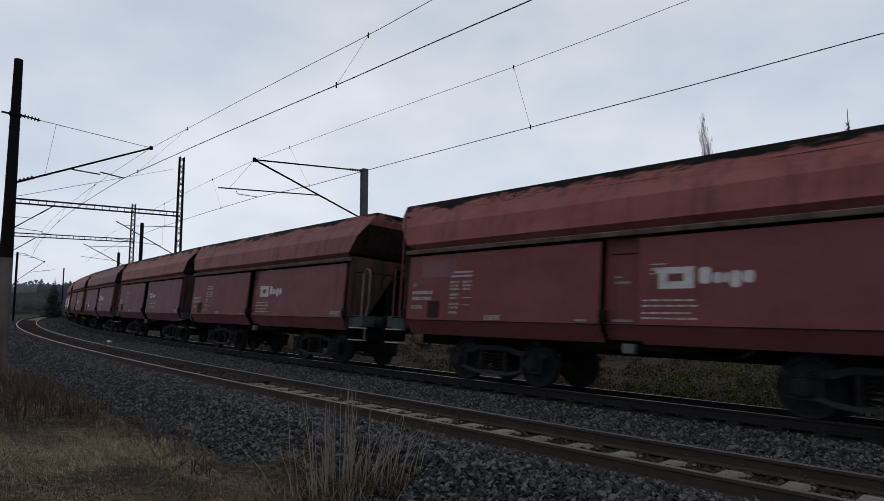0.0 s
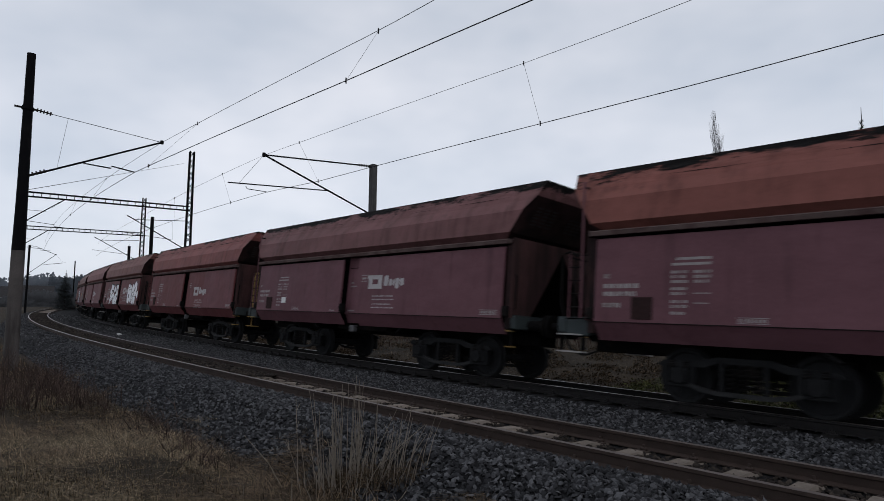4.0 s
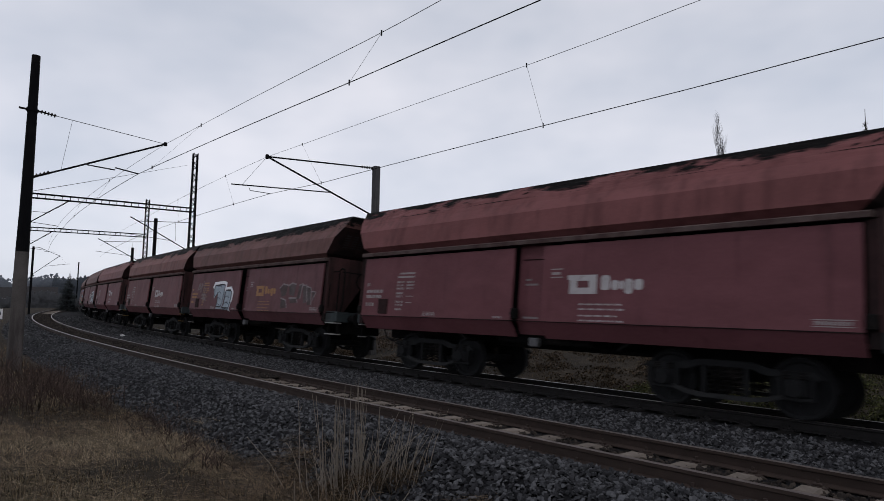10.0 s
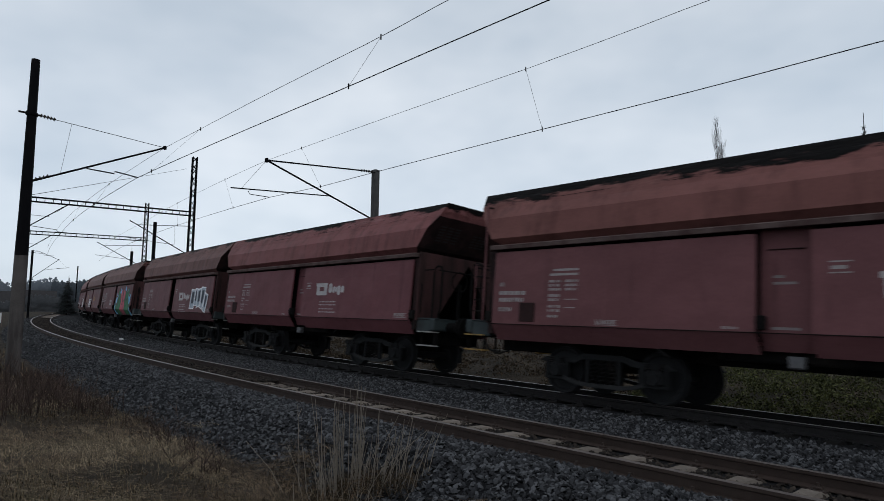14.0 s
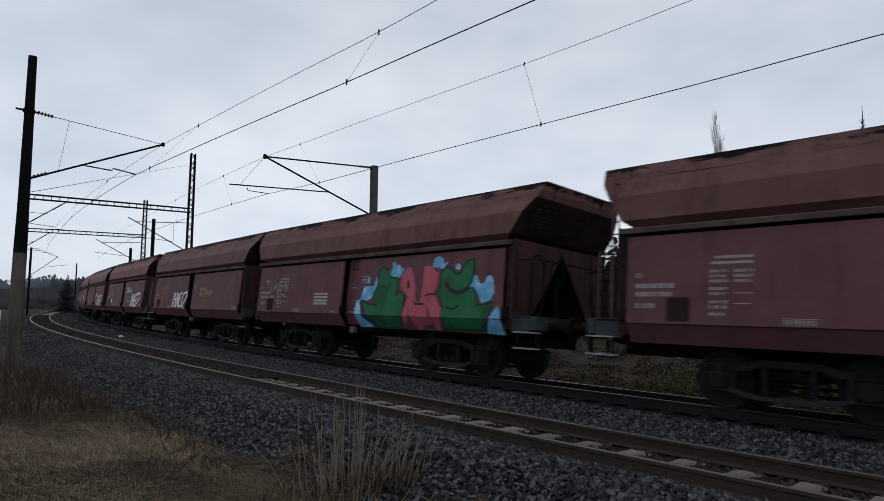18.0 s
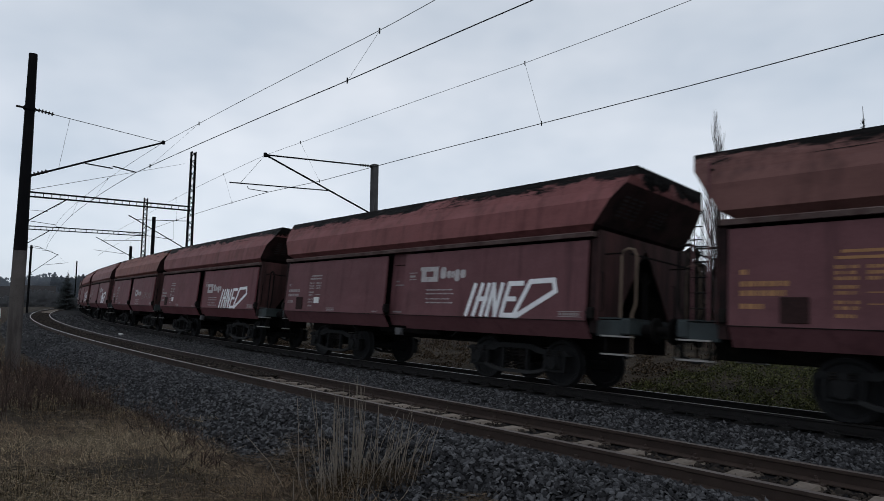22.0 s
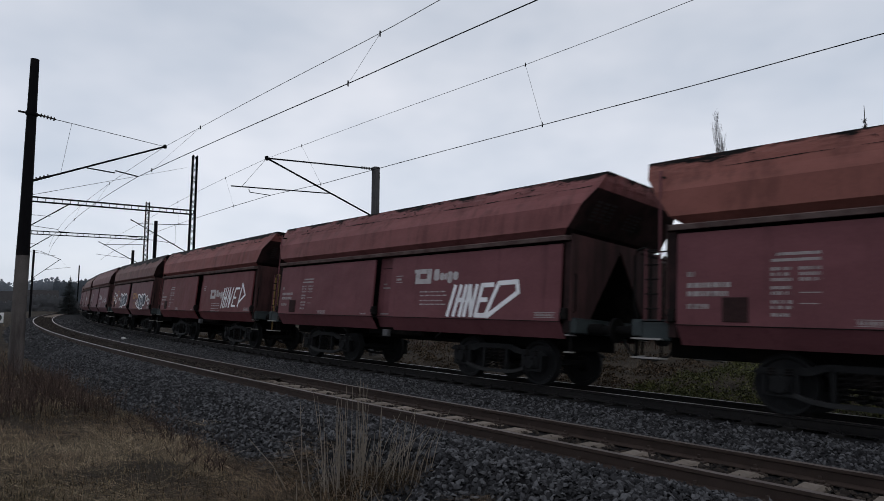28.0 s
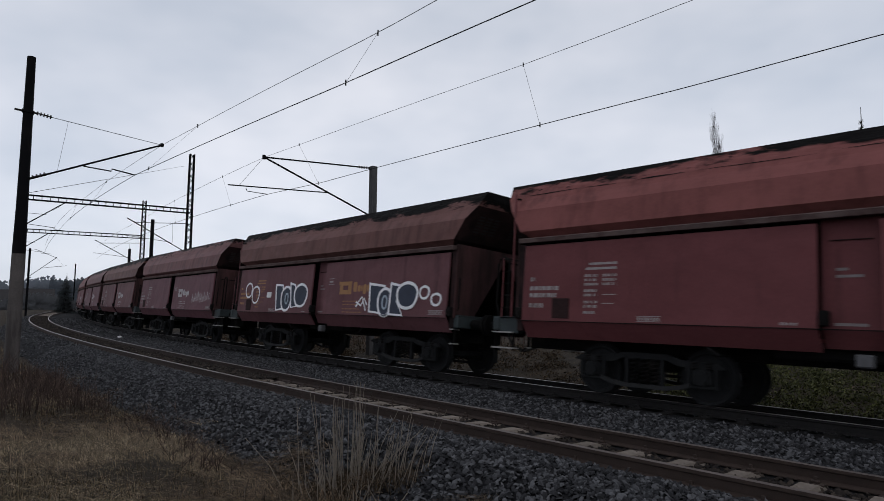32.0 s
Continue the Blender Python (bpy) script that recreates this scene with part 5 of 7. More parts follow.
            for strokes, wd, m in (([(-0.36, 2.02), (0.24, 1.95)], 0.12, GB), ([(-0.36, 2.14), (-0.10, 2.22), (0.20, 2.40)], 0.05, GF), ([(-0.34, 1.76), (-0.10, 1.82), (0.06, 1.88)], 0.20, GW), ([(0.10, 1.86), (-0.16, 1.56), (-0.36, 1.32)], 0.10, GB), ([(-0.30, 2.38), (0.18, 2.46)], 0.05, GF)):
                bm = bmesh.new()
                ribbon(bm, strokes, wd, -0.192)
                part("graffiti_line", bm, m, w, "sprayed stroke on the recessed post", m=sh)
            line([(2.7, 2.06), (2.95, 2.18), (3.38, 2.19)])
            line([(3.05, 1.97), (3.28, 2.07), (3.69, 2.07), (4.02, 2.1)])
            line([(4.08, 1.83), (4.22, 1.89), (4.49, 1.88), (4.71, 1.67), (4.88, 1.63), (5.08, 1.65)])
            line([(3.78, 1.61), (3.99, 1.68), (4.22, 1.69), (4.4, 1.66)])
            for k, q in enumerate((-4.85, -4.62, -4.38, -4.12, -3.85)):
                scrawl([(q, 1.74), (q + 0.02, 1.98), (q + 0.13, 2.0), (q + 0.16, 1.80), (q + 0.02 + 0.1 * (k % 2), 1.84)])
            scrawl([(0.42, 1.88), (0.85, 1.93), (1.35, 1.96)])
            scrawl([(0.52, 1.75), (1.2, 1.83)])
            scrawl([(0.61, 1.66), (1.05, 1.56), (1.38, 1.59)])
            scrawl([(0.82, 1.29), (1.1, 1.38), (1.4, 1.35)])
            scrawl([(1.39, 1.5), (1.62, 1.68), (1.79, 1.5), (2.01, 1.56), (2.44, 1.74)])
            scrawl([(1.78, 1.62), (2.15, 1.68), (2.51, 1.87)])
            scrawl([(1.72, 1.39), (2.17, 1.45), (2.46, 1.4)])
            scrawl([(-3.68, 2.01), (-3.25, 1.82), (-3.55, 1.54)])
            scrawl([(-4.19, 1.78), (-3.8, 1.93), (-3.88, 1.54)])
            scrawl([(-0.09, 2.34), (0.31, 2.48), (0.04, 2.14)])
        if n == 6:
            for q, pts in enumerate(([(-2.98, 2.18), (-2.0, 2.22), (-1.74, 2.18), (-1.8, 1.94), (-1.90, 1.40), (-2.05, 1.20), (-2.60, 1.20), (-2.52, 1.50), (-2.58, 1.86), (-2.90, 1.60), (-3.06, 2.05)],
                                     [(-1.76, 1.97), (-1.19, 1.98), (-1.02, 1.86), (-1.20, 1.18), (-1.98, 1.18), (-1.82, 1.36)])):
                bm = bmesh.new()
                poly(bm, pts, 0.006 + 0.007 * q)
                ob = part("graffiti_letter", bm, GL, w, "pale blue-grey sprayed block letter", m=sh)
                bm = bmesh.new()
                ribbon(bm, pts[-1:] + pts[:4] if q == 0 else pts[:4], 0.16, 0.010 + 0.007 * q)
                part("outline", bm, GW, ob)
                bm = bmesh.new()
                cx, cz = sum(p[0] for p in pts) / len(pts), sum(p[1] for p in pts) / len(pts)
                ribbon(bm, [(cx + (x - cx) * 0.84, cz + (z - cz) * 0.86) for x, z in pts + pts[:1]], 0.06, 0.012 + 0.007 * q)
                part("inner_line", bm, GB, ob)
                bm = bmesh.new()
                for k in range(4):
                    ribbon(bm, [(cx - 0.24, cz - 0.42 + 0.24 * k), (cx - 0.02, cz - 0.36 + 0.24 * k), (cx + 0.2, cz - 0.44 + 0.24 * k)], 0.03, 0.012 + 0.007 * q)
                part("scribble", bm, GN, ob)
            rng = np.random.default_rng(6)
            for x0, x1, z0, z1, q in ((-4.9, -3.9, 1.55, 2.10, 12),):
                for k in range(q):
                    x, z = rng.uniform(x0, x1), rng.uniform(z0, z1)
                    dx, dz = rng.uniform(0.15, 0.42), rng.uniform(-0.12, 0.22)
                    sprayed(w, sh, [[[(x, z), (x + dx * 0.5, z + dz + 0.05), (x + dx, z + dz * 0.6), (x + dx * 0.8, z + dz * 0.6 - 0.16)]]], rng.uniform(0.03, 0.06), GF, label="faded grey sprayed scribble")
            for pts in ([(2.95, 1.95), (3.20, 2.08), (3.55, 2.04), (3.45, 1.72), (3.15, 1.66)], [(3.12, 1.62), (3.50, 1.55), (3.60, 1.32), (3.15, 1.27)], [(3.60, 2.02), (3.82, 2.10), (4.10, 2.06), (4.02, 1.68), (3.70, 1.72)],
                        [(3.70, 1.62), (4.20, 1.62), (4.30, 1.48), (3.82, 1.46)], [(4.32, 2.02), (4.55, 2.08), (4.45, 1.62), (4.22, 1.58)], [(4.55, 2.02), (4.80, 2.02), (4.92, 1.50), (4.70, 1.44)], [(4.82, 1.98), (5.12, 1.92), (5.20, 1.42), (4.95, 1.40)], [(5.18, 1.82), (5.44, 1.80), (5.26, 1.56)]):
                bm = bmesh.new()
                poly(bm, pts, 0.006)
                ob = part("graffiti_letter", bm, GH, w, "thin faded grey sprayed letter", m=sh)
                bm = bmesh.new()
                ribbon(bm, pts[:3], 0.05, 0.009)
                part("outline", bm, GF, ob)
        if n == 9:
            for pts in ([(3.01, 2.15), (3.59, 2.13), (3.55, 1.33), (2.97, 1.33)], [(3.55, 2.17), (3.83, 2.19), (3.92, 1.46), (3.55, 1.46)], [(3.84, 2.13), (4.34, 2.2), (4.43, 1.48), (3.94, 1.37)], [(4.33, 2.23), (4.88, 2.21), (4.79, 1.56), (4.67, 1.31), (4.3, 1.4)], [(4.87, 1.99), (5.27, 1.9), (5.11, 1.18), (4.79, 1.25)]):
                bm = bmesh.new()
                poly(bm, pts, 0.006)
                ob = part("graffiti_letter", bm, GL, w, "pale sprayed letter with white outline", m=sh)
                bm = bmesh.new()
                ribbon(bm, pts + pts[:1], 0.07, 0.010)
                part("outline", bm, GW, ob)
                bm = bmesh.new()
                cx, cz = sum(p[0] for p in pts) / len(pts), sum(p[1] for p in pts) / len(pts)
                poly(bm, [(cx + (x - cx) * 0.50, cz + 0.06 + (z - cz) * 0.62) for x, z in pts], 0.012)
                part("counter", bm, GN, ob)
        if n == 10:
            def mural(pts, m, lab, lift):
                """A sprayed field, folded where the flap is folded."""
                bm = bmesh.new()
                for sg in (1, -1):
                    out = []
                    for (ax, az), (bx, bz) in zip(pts, pts[1:] + pts[:1]):
                        ina, inb = sg * (az - 1.16) >= 0, sg * (bz - 1.16) >= 0
                        if ina:
                            out.append((ax, az))
                        if ina != inb:
                            out.append((ax + (bx - ax) * (1.16 - az) / (bz - az), 1.16))
                    if len(out) > 2:
                        poly(bm, out, lift)
                ob = part("graffiti_patch", bm, m, w, lab, m=sh)
                if m is GG:
                    bm = bmesh.new()
                    ribbon(bm, pts + pts[:1], 0.055, lift + 0.0015)
                    part("outline", bm, GD, ob)

            def contour(pts, wd):
                bm = bmesh.new()
                ribbon(bm, pts, wd, 0.016)
                part("graffiti_line", bm, GB, w, "dark sprayed contour line", m=sh)

            mural([(0.53, 1.58), (0.66, 1.91), (0.89, 1.93), (1.11, 1.93), (1.2, 2.18), (1.27, 2.01), (1.16, 1.81), (1.03, 1.61), (0.84, 1.53)], GS, "sky blue sprayed patch", 0.005)
            mural([(1.73, 2.22), (1.86, 2.38), (1.83, 2.53), (1.96, 2.52), (1.99, 2.41), (2.12, 2.47), (2.23, 2.36), (2.36, 2.35), (2.26, 2.2), (2.14, 2.11), (1.94, 2.15)], GS, "sky blue sprayed patch", 0.005)
            mural([(3.42, 2.35), (3.49, 2.55), (3.65, 2.6), (3.78, 2.53), (3.82, 2.41), (3.97, 2.45), (3.82, 2.28), (3.66, 2.31)], GS, "sky blue sprayed patch", 0.005)
            mural([(4.23, 2.34), (4.31, 2.4), (4.41, 2.33), (4.35, 2.24), (4.25, 2.27)], GS, "sky blue sprayed patch", 0.005)
            mural([(4.73, 1.84), (4.82, 2.09), (4.94, 2.11), (5.06, 1.91), (5.19, 1.92), (5.26, 2.08), (5.37, 2.09), (5.44, 1.98), (5.5, 1.72), (5.4, 1.56), (5.14, 1.47), (5.02, 1.69)], GS, "sky blue sprayed patch", 0.005)
            mural([(0.28, 1.26), (0.37, 1.55), (0.53, 1.58), (0.63, 1.2), (1.03, 0.87), (0.42, 0.83), (0.33, 1.02)], GS, "sky blue sprayed patch", 0.005)
            mural([(5.48, 1.3), (5.61, 1.43), (5.69, 1.31), (5.69, 0.83), (5.19, 0.85), (5.27, 1.04)], GS, "sky blue sprayed patch", 0.005)
            mural([(0.77, 2.19), (0.89, 2.16), (0.91, 2.02), (0.79, 2.0)], GS, "sky blue sprayed patch", 0.005)
            mural([(0.5, 1.53), (0.66, 1.5), (0.81, 1.27), (1.36, 0.84), (1.07, 0.83), (0.63, 1.11)], GN, "dark sprayed shadow", 0.007)
            mural([(5.19, 1.02), (5.39, 1.33), (5.5, 1.34), (5.29, 1.03), (5.19, 0.85), (5.06, 0.88)], GN, "dark sprayed shadow", 0.007)
            mural([(0.64, 1.53), (0.69, 1.38), (1.09, 1.04), (1.31, 0.86), (2.25, 0.85), (2.33, 1.08), (2.42, 1.45), (2.41, 1.71), (2.22, 1.77), (2.09, 1.66), (2.17, 1.93), (2.11, 2.12), (1.8, 2.13), (1.7, 2.33), (1.47, 2.43), (1.31, 2.33), (1.27, 1.89), (1.12, 1.73), (1.18, 1.55), (1.33, 1.42), (0.99, 1.44)], GG, "green sprayed letter body", 0.010)
            mural([(3.77, 2.23), (3.97, 2.35), (4.12, 2.26), (4.23, 2.16), (4.42, 2.16), (4.51, 2.34), (4.65, 2.45), (4.82, 2.46), (4.85, 2.23), (4.79, 1.96), (4.66, 1.83), (4.86, 1.82), (4.97, 1.69), (5.0, 1.42), (5.19, 1.47), (5.48, 1.51), (5.39, 1.34), (5.19, 1.04), (5.06, 0.91), (3.79, 0.89), (3.89, 1.08), (3.84, 1.27), (3.89, 1.41), (3.78, 1.6), (3.67, 1.73), (3.77, 1.89)], GG, "green sprayed letter body", 0.010)
            mural([(2.26, 2.14), (2.45, 2.35), (2.63, 2.37), (2.78, 2.12), (2.86, 1.86), (2.9, 1.55), (3.07, 1.45), (3.14, 1.11), (3.09, 0.86), (2.86, 0.85), (2.7, 1.14), (2.64, 1.4), (2.62, 1.09), (2.38, 0.93), (2.43, 1.24), (2.54, 1.55), (2.6, 1.64), (2.41, 1.74), (2.25, 1.93)], GP, "pink sprayed letter", 0.013)
            mural([(3.13, 2.37), (3.42, 2.37), (3.53, 2.26), (3.68, 2.19), (3.69, 1.94), (3.54, 1.7), (3.67, 1.6), (3.78, 1.41), (3.87, 1.36), (3.79, 1.08), (3.69, 0.84), (3.56, 0.88), (3.45, 1.26), (3.33, 1.41), (3.38, 1.16), (3.34, 0.99), (3.15, 0.94), (3.07, 1.45), (3.12, 1.86)], GP, "pink sprayed letter", 0.013)
            mural([(2.52, 2.01), (2.59, 2.08), (2.65, 1.87), (2.55, 1.82)], GB, "dark sprayed counter", 0.016)
            contour([(3.96, 1.94), (4.13, 1.79), (4.33, 1.72), (4.52, 1.74), (4.7, 1.83)], 0.1)
            contour([(4.01, 1.39), (4.24, 1.35), (4.43, 1.42)], 0.05)
            contour([(4.43, 1.28), (4.34, 1.05)], 0.05)
            contour([(1.5, 1.95), (1.72, 1.83), (1.88, 1.99)], 0.04)
            contour([(2.84, 1.5), (2.96, 1.45), (3.19, 1.46)], 0.05)
            contour([(3.22, 1.65), (3.4, 1.7), (3.57, 1.69)], 0.04)
            logo(w, sh, M["white"], 1.38, 1.45, 0.50)
            bm = bmesh.new()
            for z in (1.74, 1.64, 1.54, 1.45):
                quad(bm, -1.95, -1.18, z - 0.03, z + 0.03, 0.008)
            part("notice_plate", bm, M["white"], w, m=sh)
        if n == 17:
            for q, pts in enumerate(([(-2.81, 2.08), (-2.32, 2.05), (-2.24, 1.61), (-2.20, 1.30), (-2.66, 1.24)], blob_pts(-2.02, 1.62, 0.34, 0.40), [(-1.8, 2.11), (-1.49, 2.05), (-1.24, 1.38), (-1.64, 1.34)], blob_pts(-1.08, 1.72, 0.40, 0.36),
                                     [(2.65, 2.0), (3.32, 1.93), (3.21, 1.23), (2.70, 1.27)], blob_pts(3.37, 1.51, 0.30, 0.37), [(3.6, 1.99), (3.98, 1.93), (3.89, 1.53), (4.14, 1.19), (3.58, 1.21)], blob_pts(4.28, 1.68, 0.40, 0.33))):
                bm = bmesh.new()
                poly(bm, pts, 0.006 + 0.003 * q)
                ob = part("graffiti_letter", bm, GN, w, "dark sprayed letter with a white outline", m=sh)
                bm = bmesh.new()
                ribbon(bm, pts + pts[:1], 0.075, 0.0075 + 0.003 * q)
                part("outline", bm, GW, ob)
                if q in (1, 5):
                    bm = bmesh.new()
                    p_ = blob_pts(pts[0][0] - 0.30, pts[0][1], 0.10, 0.17, n=14)
                    ribbon(bm, p_ + p_[:1], 0.06, 0.012 + 0.003 * q)
                    part("inner_ring", bm, GL, ob)
            for cx, cz, rx, rz in ((-4.87, 1.92, 0.26, 0.26), (-4.30, 1.76, 0.28, 0.30), (4.92, 1.75, 0.17, 0.15), (5.36, 1.58, 0.17, 0.14)):
                bm = bmesh.new()
                p_ = blob_pts(cx, cz, rx, rz)
                ribbon(bm, p_ + p_[:1], 0.06, 0.01)
                part("graffiti_loop", bm, GW, w, "white sprayed loop", m=sh)
            bm = bmesh.new()
            quad(bm, -3.42, -3.10, 1.66, 1.84, 0.007)
            part("paper_label", bm, M["sign"], w, "white paper label", m=sh)
            sprayed(w, sh, [[[(2.05, 1.40), (2.30, 1.66), (2.52, 1.30)]], [[(2.05, 1.52), (2.28, 1.42), (2.42, 1.62), (2.55, 1.45)]]], 0.05, GW, label="small white sprayed tag")
        if n in (14, 18):
            for k in range(6):
                x, z = 3.20 + 0.38 * k, 1.48 + 0.05 * (k % 3)
                sprayed(w, sh, [[[(x, z), (x + 0.10, z + 0.36), (x + 0.16, z + 0.10), (x + 0.30, z + 0.28), (x + 0.24, z + 0.02), (x + 0.40, z + 0.08)]]], 0.03, GF if n == 14 else GW, label="thin looping sprayed tag stroke")
        if n == 10:
            for strokes in ([(-5.23, 2.19), (-4.93, 2.17)], [(-5.06, 2.22), (-5.02, 1.98)], [(-4.80, 2.10), (-4.84, 1.82), (-4.58, 1.93), (-4.46, 2.10), (-4.62, 1.98)], [(-4.45, 2.10), (-4.38, 1.88), (-4.19, 1.84), (-4.07, 1.95), (-4.14, 2.12), (-4.27, 2.10), (-4.25, 1.90)],
                            [(-4.34, 1.88), (-4.29, 1.44)], [(-4.80, 1.66), (-4.59, 1.67)], [(-3.96, 2.02), (-3.72, 2.03)], [(-3.84, 2.16), (-3.83, 1.90)], [(-3.98, 1.72), (-3.84, 1.70)]):
                sprayed(w, sh, [[strokes]], 0.075, GF, label="faded white sprayed tag")
        if n in (2, 4, 12, 13):
            bm = bmesh.new()
            quad(bm, -3.95, -3.66, 1.42, 1.60, 0.007)
            part("paper_label", bm, M["sign"], w, "white paper label", m=sh)
        if n in (3, 8, -1):
            bm = bmesh.new()
            x0, x1, z0, z1 = {3: (2.35, 5.60, 1.17, 2.66), 8: (2.0, 5.6, 1.17, 2.3), -1: (-5.25, -4.15, 2.15, 2.55)}[n]
            quad(bm, x0, x1, z0, z1, 0.002)
            part("repainted_patch", bm, PAINT[1] if n != -1 else PAINT[4], w, "squarish repainted patch", m=sh)
        if n == 17:
            for x in (-4.0, -0.6, 2.9, 4.6):
                bm = bmesh.new()
                d = 0.9 if x == -0.6 else 0.35
                v = [(x - d, -1.452, 3.08), (x + d, -1.452, 3.08), (x + d, -1.390, 3.40), (x - d, -1.390, 3.40)]
                bm.faces.new([bm.verts.new(p) for p in v])
                part("repainted_patch", bm, PAINT[5], w, "brighter red repainted patch", m=sh)


dress()


# ---------------------------------------------------------------- overhead line
def lattice(parent, s, off, z1, w=0.38):
    """Four corner angles with zigzag lacing, square to the line."""
    turn = Matrix.Rotation(heading(s), 3, "Z")
    top = 0.72

    def corner(dx, dy, f, z):
        k = w / 2 * (1 - (1 - top) * f)
        return at(s, off, z) + turn @ Vector((dx * k, dy * k, 0))

    for dx, dy in ((-1, -1), (-1, 1), (1, -1), (1, 1)):
        part("corner_angle", tubem([corner(dx, dy, 0, -0.6), corner(dx, dy, 1, z1)], 0.044, n=4), M["mast_dark"], parent)
    n = int((z1 + 0.6) / 0.42)
    ring = [((-1, -1), (1, -1)), ((1, -1), (1, 1)), ((1, 1), (-1, 1)), ((-1, 1), (-1, -1))]
    for a, b in ring:
        for k in range(n):
            p, q = (a, b) if k % 2 else (b, a)
            part("lacing_bar", tubem([corner(*p, k / n, -0.6 + (z1 + 0.6) * k / n), corner(*q, (k + 1) / n, -0.6 + (z1 + 0.6) * (k + 1) / n)], 0.026, n=4), M["mast_dark"], parent)


def beam(parent, s, o0, z0, o1, z1, h=0.27):
    for dz in (-h / 2, h / 2):
        for ds in (-0.18, 0.18):
            part("chord", tubem([at(s + ds, o0, z0 + dz), at(s + ds, o1, z1 + dz)], 0.028, n=4), M["mast_dark"], parent)
    n = 22
    for k in range(n + 1):
        o, z = o0 + (o1 - o0) * k / n, z0 + (z1 - z0) * k / n
        part("batten", tubem([at(s - 0.18, o, z - h / 2), at(s - 0.18, o, z + h / 2)], 0.024, n=4), M["mast_dark"], parent)


def insulator(bm, a, b):
    a, b = Vector(a), Vector(b)
    for k in range(5):
        disc(bm, a.lerp(b, (k + 0.5) / 5), b - a, 0.055, 0.03, 10)
    tube(bm, [a, b], 0.02, n=6)


POLE_FOOT = 2.80


def near_pole():
    e = empty("overhead_line_pole", Matrix.Translation(at(19.9, -2.98, -0.5)))
    inv = e.matrix_world.inverted()
    s = 20.0
    P = lambda o, z: at(s, o, z)
    kids = [part("pole", tubem([at(20.0, -2.92, POLE_FOOT), at(20.0, -2.92, 4.0), at(20.0, -2.93, 6.2), at(20.0, -2.94, 8.36)], 0.163, n=20, r2=0.106), M["mast_dark"], None),
            part("pole_foot", tubem([at(20.0, -2.92, -0.8), at(20.0, -2.92, POLE_FOOT)], 0.182, n=20, r2=0.163), M["weathered_foot"], None, "weathered grey-brown foot of the pole")]
    kids.append(part("clamp_band", tubem([P(-2.94, 6.74), P(-2.93, 6.83)], 0.15, n=16), M["mast_dark"], None))
    bm = tubem([P(-3.25, 6.80), P(-2.7, 6.78)], 0.03)
    insulator(bm, P(-2.75, 6.79), P(-2.35, 6.74))
    kids.append(part("tie_insulator", bm, M["insul"], None))
    kids.append(part("tie_rod", tubem([P(-2.35, 6.74), P(0.64, 6.47)], 0.009), M["wire"], None))
    bm = tubem([P(-2.80, 4.90), P(0.64, 6.47)], 0.028, n=8)
    kids.append(part("cantilever_tube", bm, M["mast_dark"], None))
    bm = bmesh.new()
    insulator(bm, P(-2.85, 4.90), P(-2.4, 5.10))
    kids.append(part("insulator", bm, M["insul"], None))
    kids.append(part("registration_tube", tubem([P(-1.50, 5.46), P(-0.76, 5.42), P(-0.75, 5.49), P(-0.10, 5.40)], 0.02), M["mast_dark"], None))
    kids.append(part("pull_wire", tubem([P(-2.87, 4.48), at(44, 7.87, 10.97)], 0.008), M["wire"], None))
    kids.append(part("wire_clamp", boxm(-0.045, 0.045, -0.045, 0.045, -0.06, 0.06, 0.015), M["mast_dark"], None, m=Matrix.Translation(P(0.64, 6.47))))
    kids.append(part("stay_wire", tubem([P(-1.95, 6.70), P(-2.15, 5.20)], 0.005, n=4), M["wire"], None))
    for k in kids:
        k.parent, k.matrix_parent_inverse = e, inv
    tagged(e, "tall dark round overhead line pole with a tubular cantilever", "railway mast")


near_pole()


